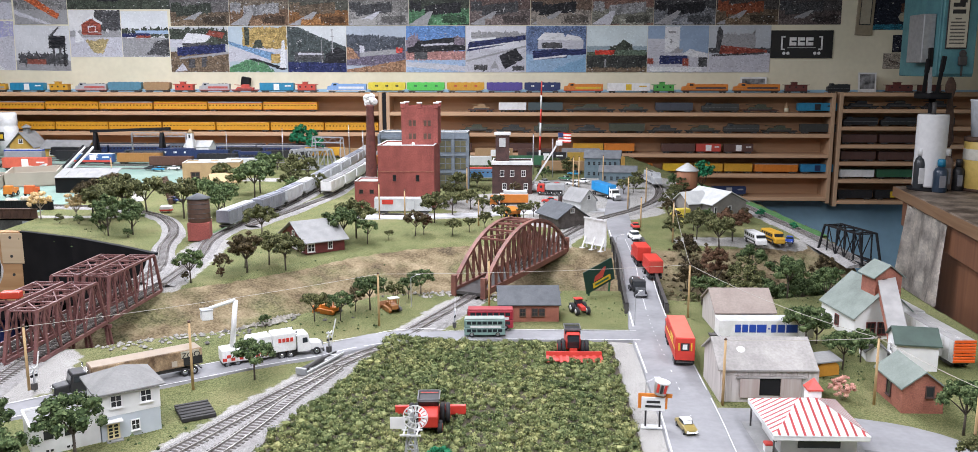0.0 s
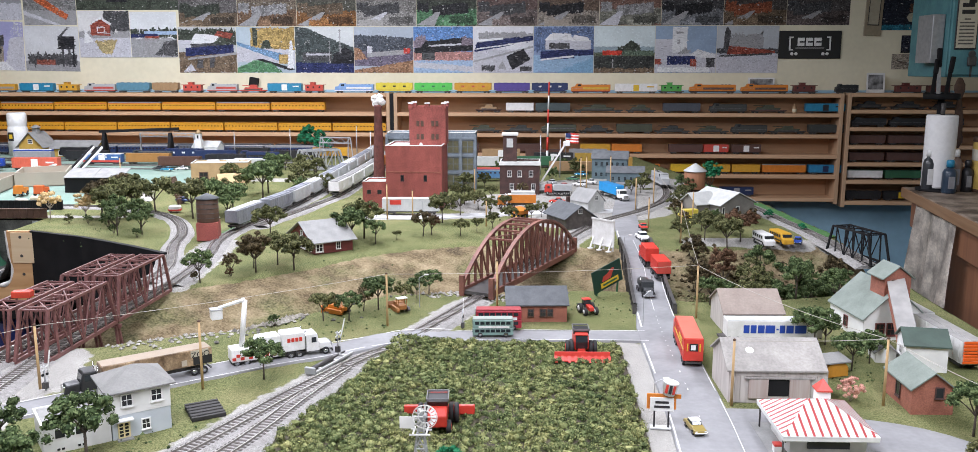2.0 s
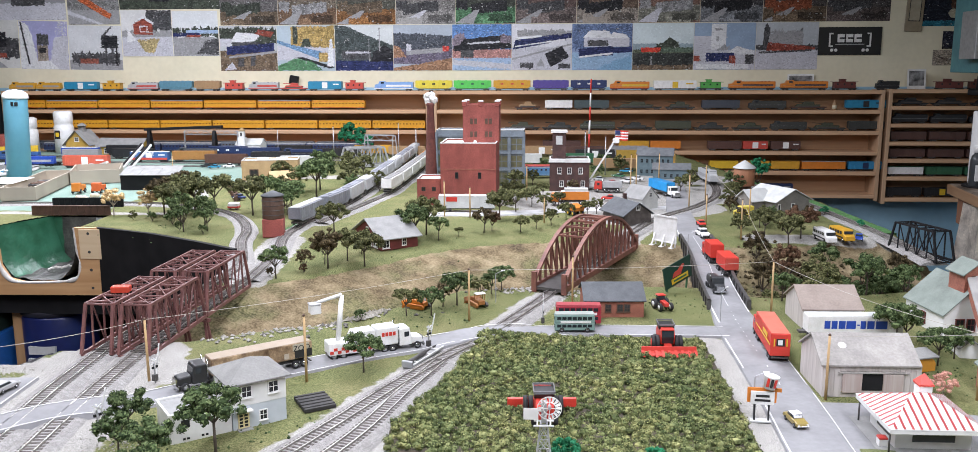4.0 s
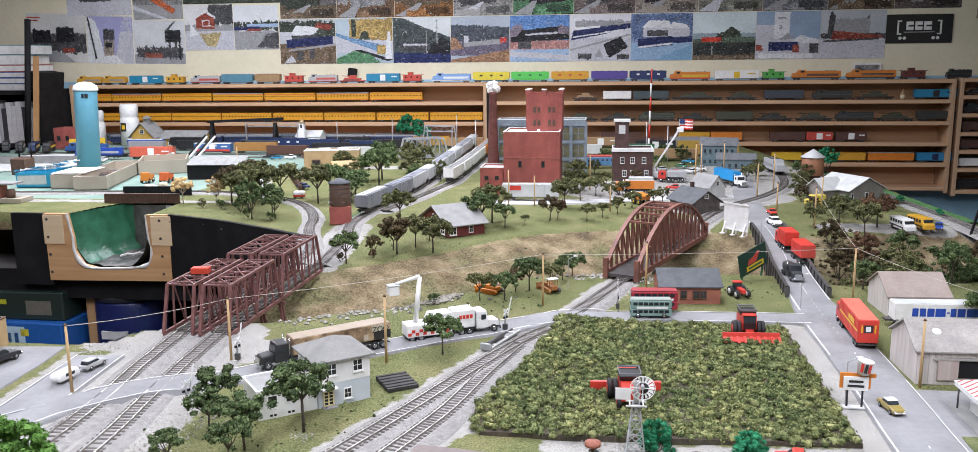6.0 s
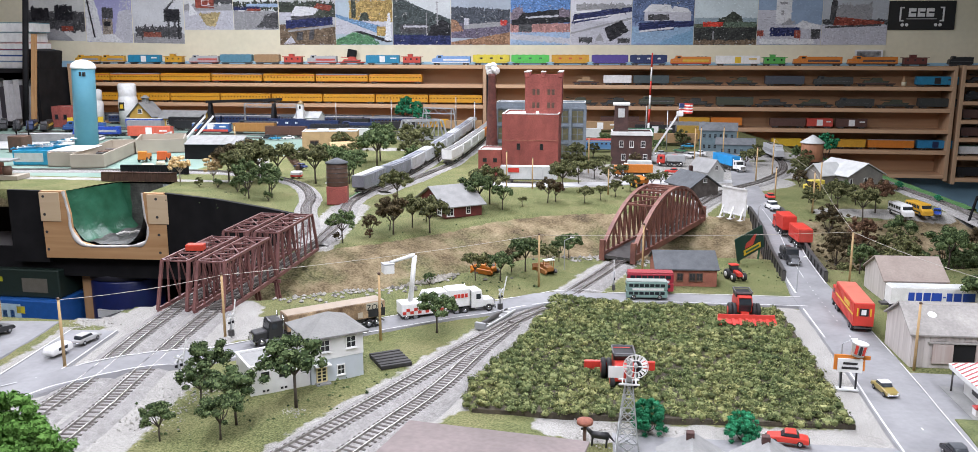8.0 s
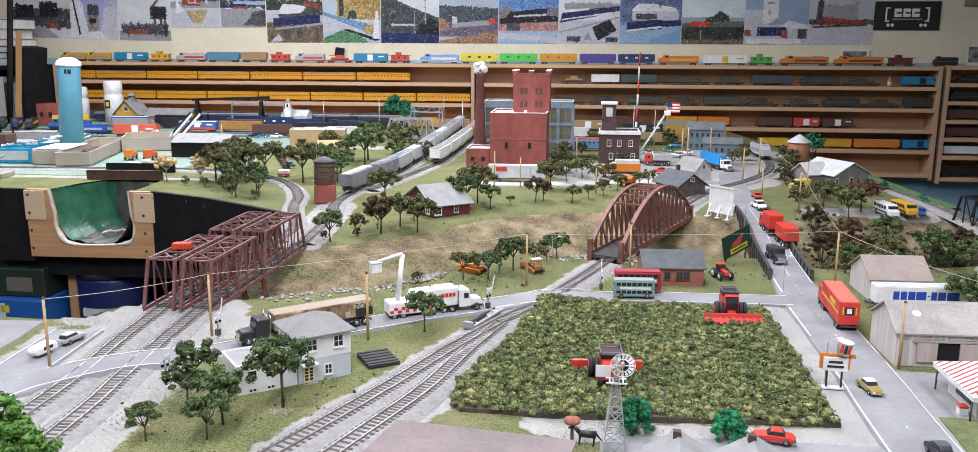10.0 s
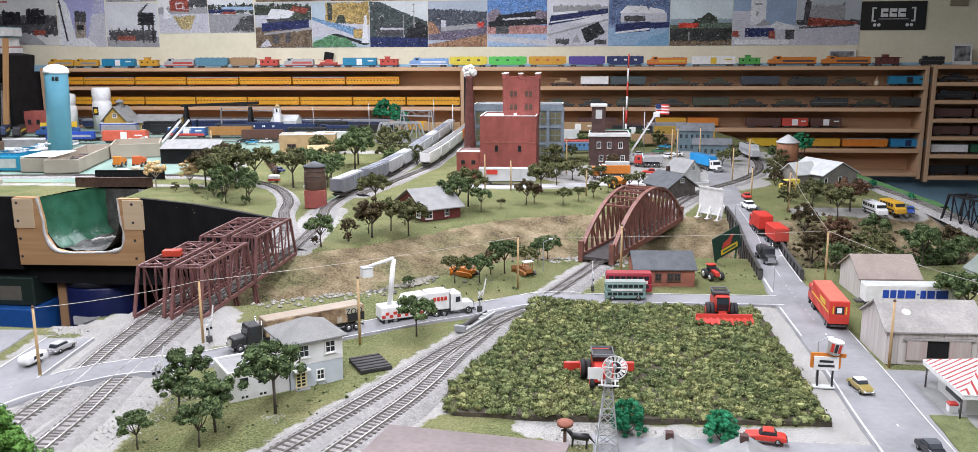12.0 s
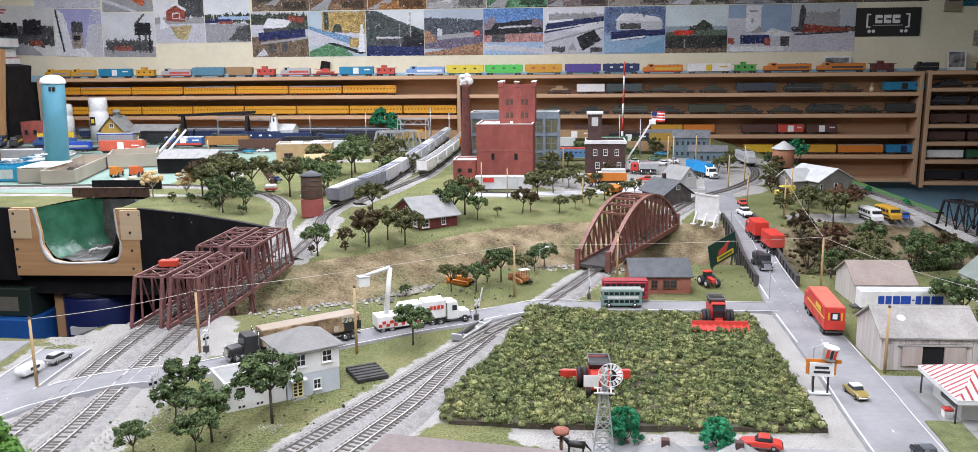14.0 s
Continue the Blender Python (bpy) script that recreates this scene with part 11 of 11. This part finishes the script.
part("blade", lathe([(0.008, 0.0), (0.022, 0.03), (0.026, 0.16), (0.018, 0.24), (0.014, 0.27)], 14), M_BROWN, pd).scale = (1, 0.4, 1)
part("grip", lathe([(0.014, 0.27), (0.030, 0.32), (0.030, 0.35), (0.014, 0.385), (0.004, 0.39)], 14), M_BROWN, pd).scale = (1, 0.4, 1)
for (x, y, h, r, c1, capc, lab) in ((1.548, 3.455, 0.135, 0.022, paint(0.045, 0.05, 0.055, 0.3), P_WHITE, "dark grey paint bottle with white cap"), (1.645, 3.455, 0.135, 0.026, paint(0.17, 0.12, 0.10, 0.3), P_WHITE, "brown paint bottle with white cap"), (1.603, 3.40, 0.10, 0.026, paint(0.03, 0.05, 0.08, 0.3), P_CYAN, "dark blue squat bottle"), (1.692, 3.45, 0.095, 0.022, P_BLACK, P_BLACK, "black bottle")):
    b = base("paint_bottle", lab + " on the workbench", "bottle", pose(x, y, -0.012))
    part("bottle_body", lathe([(r * 0.9, 0), (r, 0.004), (r, h * 0.78), (r * 0.8, h * 0.9), (r * 0.45, h * 0.96), (r * 0.42, h)], 20), c1, b)
    part("cap", lathe([(r * 0.55, h - 0.001), (r * 0.55, h + 0.022), (r * 0.4, h + 0.026)], 14), capc, b)
    part("label", B((-r * 0.5, r * 0.35, -r * 1.015, -r * 0.8, h * 0.2, h * 0.65)), P_WHITE if "dark grey" in lab else paint(0.25, 0.25, 0.27), b)
tin = base("storage_tin", "yellow printed tin with brown rims", "tin", pose(1.787, 3.45, -0.012))
part("tin_body", lathe([(0.075, 0), (0.076, 0.004), (0.076, 0.195), (0.074, 0.2)], 30), paint(0.62, 0.44, 0.12), tin)
part("rim", lathe([(0.077, 0.0), (0.0775, 0.01), (0.0765, 0.012)], 30), M_BROWN, tin)
part("lid", lathe([(0.0775, 0.19), (0.078, 0.205), (0.07, 0.208)], 30), M_BROWN, tin)
part("picture_band", lathe([(0.0765, 0.12), (0.0768, 0.122), (0.0768, 0.16), (0.0765, 0.162)], 30), paint(0.62, 0.60, 0.52), tin)
cup = base("plastic_tub", "white plastic tub standing on the yellow tin", "tub", pose(1.775, 3.45, 0.196))
part("tub", lathe([(0.045, 0), (0.056, 0.13), (0.058, 0.133), (0.058, 0.14), (0.05, 0.14)], 28), paint(0.62, 0.66, 0.70), cup)

cab = base("teal_cabinet", "teal painted wooden cabinet hung at the side wall", "cabinet", pose(0, 0, 0))
part("carcass", B((1.782, 1.938, 3.92, 4.30, 0.415, 1.2), bevel=0.003), mat("worn_teal_paint", (0.11, 0.29, 0.31), (0.08, 0.22, 0.25), 0.6, 14, 0.2, fine=0.08), cab)
part("door", B((1.788, 1.932, 3.905, 3.9195, 0.425, 1.19), bevel=0.003), mat("teal_door_paint", (0.12, 0.32, 0.34), (0.09, 0.25, 0.28), 0.6, 14, 0.2, fine=0.08), cab)
part("side_strip", B((1.728, 1.779, 3.95, 4.1, 0.475, 0.68), bevel=0.002), M_SILVER, cab)
sgn = base("novelty_plaque", "cream plaque with black border, picture and lines of writing", "plaque", pose(1.846, 3.903, 0.548) @ Matrix.Scale(0.85, 4))
part("plaque_board", B((-0.052, 0.055, -0.006, 0, -0.02, 0.30), bevel=0.002), P_BLACK, sgn)
part("face", B((-0.046, 0.049, -0.0075, -0.006, -0.012, 0.292)), paint(0.62, 0.58, 0.46), sgn)
for k in range(8):
    w = 0.036 if k < 7 else 0.015
    part("writing_bar", B((-w, w, -0.0085, -0.0075, 0.005 + k * 0.017, 0.0115 + k * 0.017)), paint(0.10, 0.09, 0.08), sgn)
part("heading_bar", B((-0.03, 0.033, -0.0085, -0.0075, 0.152, 0.172)), P_BLACK, sgn)
part("pictogram", B((-0.03, 0.028, -0.0085, -0.0075, 0.185, 0.205), (0.0, 0.036, -0.0085, -0.0075, 0.205, 0.222)), P_BLACK, sgn)
ky = base("key_bunch", "dark padlock and keys hanging on the cabinet", "keys", pose(1.876, 3.90, 0.437))
part("ring", lathe([(0.012, 0), (0.016, 0.003), (0.012, 0.006)], 14), M_DKSTEEL, ky).matrix_basis = pose(0, -0.004, 0.075, 90, 0, 0)
part("padlock", B((-0.018, 0.018, -0.016, -0.002, 0.025, 0.065), bevel=0.004), M_DKSTEEL, ky)
part("key", B((-0.004, 0.004, -0.008, -0.005, -0.02, 0.03)), M_DKSTEEL, ky)

# ---- bookcase at the far left ----
bc = base("bookcase", "dark bookcase with boxes and binders", "bookcase", pose(0, 0, 0))
for z in (0.02, 0.29):
    part("shelf_board", B((-3.70, -2.955, 4.17, 4.53, z, z + 0.02)), M_BLACK, bc)
for x in (-3.70, -3.33, -2.975):
    part("upright", B((x, x + 0.02, 4.17, 4.53, -0.9, 0.29)), M_BLACK, bc)
part("back_board", B((-3.70, -2.955, 4.531, 4.545, -0.9, 0.31)), M_BLACK, bc)
rs2 = random.Random(2)
x = -3.30
while x < -3.0:
    w = rs2.uniform(0.015, 0.035)
    b = base("video_case", "thin plastic case standing in the bookcase", "case", pose(x, 4.20, 0.04), "cases in the bookcase")
    part("case", B((0, w - 0.002, 0, 0.14, 0, rs2.uniform(0.17, 0.22)), bevel=0.001), paint(*rs2.choice(((0.45, 0.46, 0.48), (0.3, 0.31, 0.33), (0.65, 0.65, 0.66), (0.05, 0.05, 0.06)))), b)
    x += w
zz = 0.31
for k, (w, h, c1) in enumerate(((0.20, 0.035, (0.45, 0.5, 0.5)), (0.22, 0.03, (0.03, 0.10, 0.35)), (0.2, 0.03, (0.03, 0.06, 0.25)), (0.21, 0.035, (0.45, 0.08, 0.05)), (0.16, 0.05, (0.50, 0.52, 0.53)), (0.18, 0.05, (0.10, 0.25, 0.30)))):
    b = base("book", "book lying in a stack on the bookcase", "book", pose(-3.12 + 0.012 * (k % 3), 4.30, zz, 0, 0, k * 3 - 6), "stacked books")
    part("cover", B((-w / 2, w / 2, -0.10, 0.10, 0, h), bevel=0.002), paint(*c1), b)
    part("page_block", B((-w / 2 + 0.004, w / 2 + 0.0008, -0.1008, 0.096, 0.004, h - 0.004)), M_WHITE, b)
    zz += h
bd = base("binder", "black binder leaning on the bookcase", "binder", pose(-3.0, 4.28, 0.31, 0, 8, 0))
part("cover", B((-0.045, 0.045, -0.10, 0.10, 0, 0.095), bevel=0.003), M_BLACK, bd)
stk = base("long_stick", "long wooden stick leaning against the shelf", "stick", pose(0, 0, 0))
part("stick", beam(bmesh.new(), (-2.90, 4.02, 0.037), (-2.905, 4.10, 0.48), 0.022, 0.016), wood("raw_stick", (0.36, 0.19, 0.08), (0.46, 0.27, 0.12), 7, 2), stk)
bp_ = base("black_pole", "long black pole leaning beside the bookcase", "pole", pose(0, 0, 0))
part("tube", tube(bmesh.new(), (-2.945, 4.02, 0.037), (-2.93, 4.10, 0.66), 0.014, n=12), M_BLACK, bp_)
mb = base("brown_cabinet", "brown wooden cabinet side at the room's edge", "cabinet", pose(0, 0, 0))
part("carcass", B((-3.72, -3.36, 3.9, 4.16, -0.9, 0.42)), M_BENCH, mb)
part("top", B((-3.73, -3.35, 3.88, 4.16, 0.42, 0.44), bevel=0.003), M_BENCH, mb)
rail_car("loco", turned(-2.255, 3.505, 0.044, 97), 0.2, P_BLUE, "bright blue diesel locomotive beside the turntable", P_DKBLUE, P_SILVER)
bhs = base("brick_roundhouse", "small red brick engine house at the yard edge", "building", turned(-2.72, 4.02, 0.036, 0))
parapet_block(bhs, 0.10, 0.09, 0.10, M_BRICK_RED, M_GREYROOF, M_BRICK_RED)
for u in (-0.025, 0.02):
    window(bhs, "s", 0.10, 0.09, u, 0.04, 0.016, 0.02, M_BRICK_DK, cross=False)
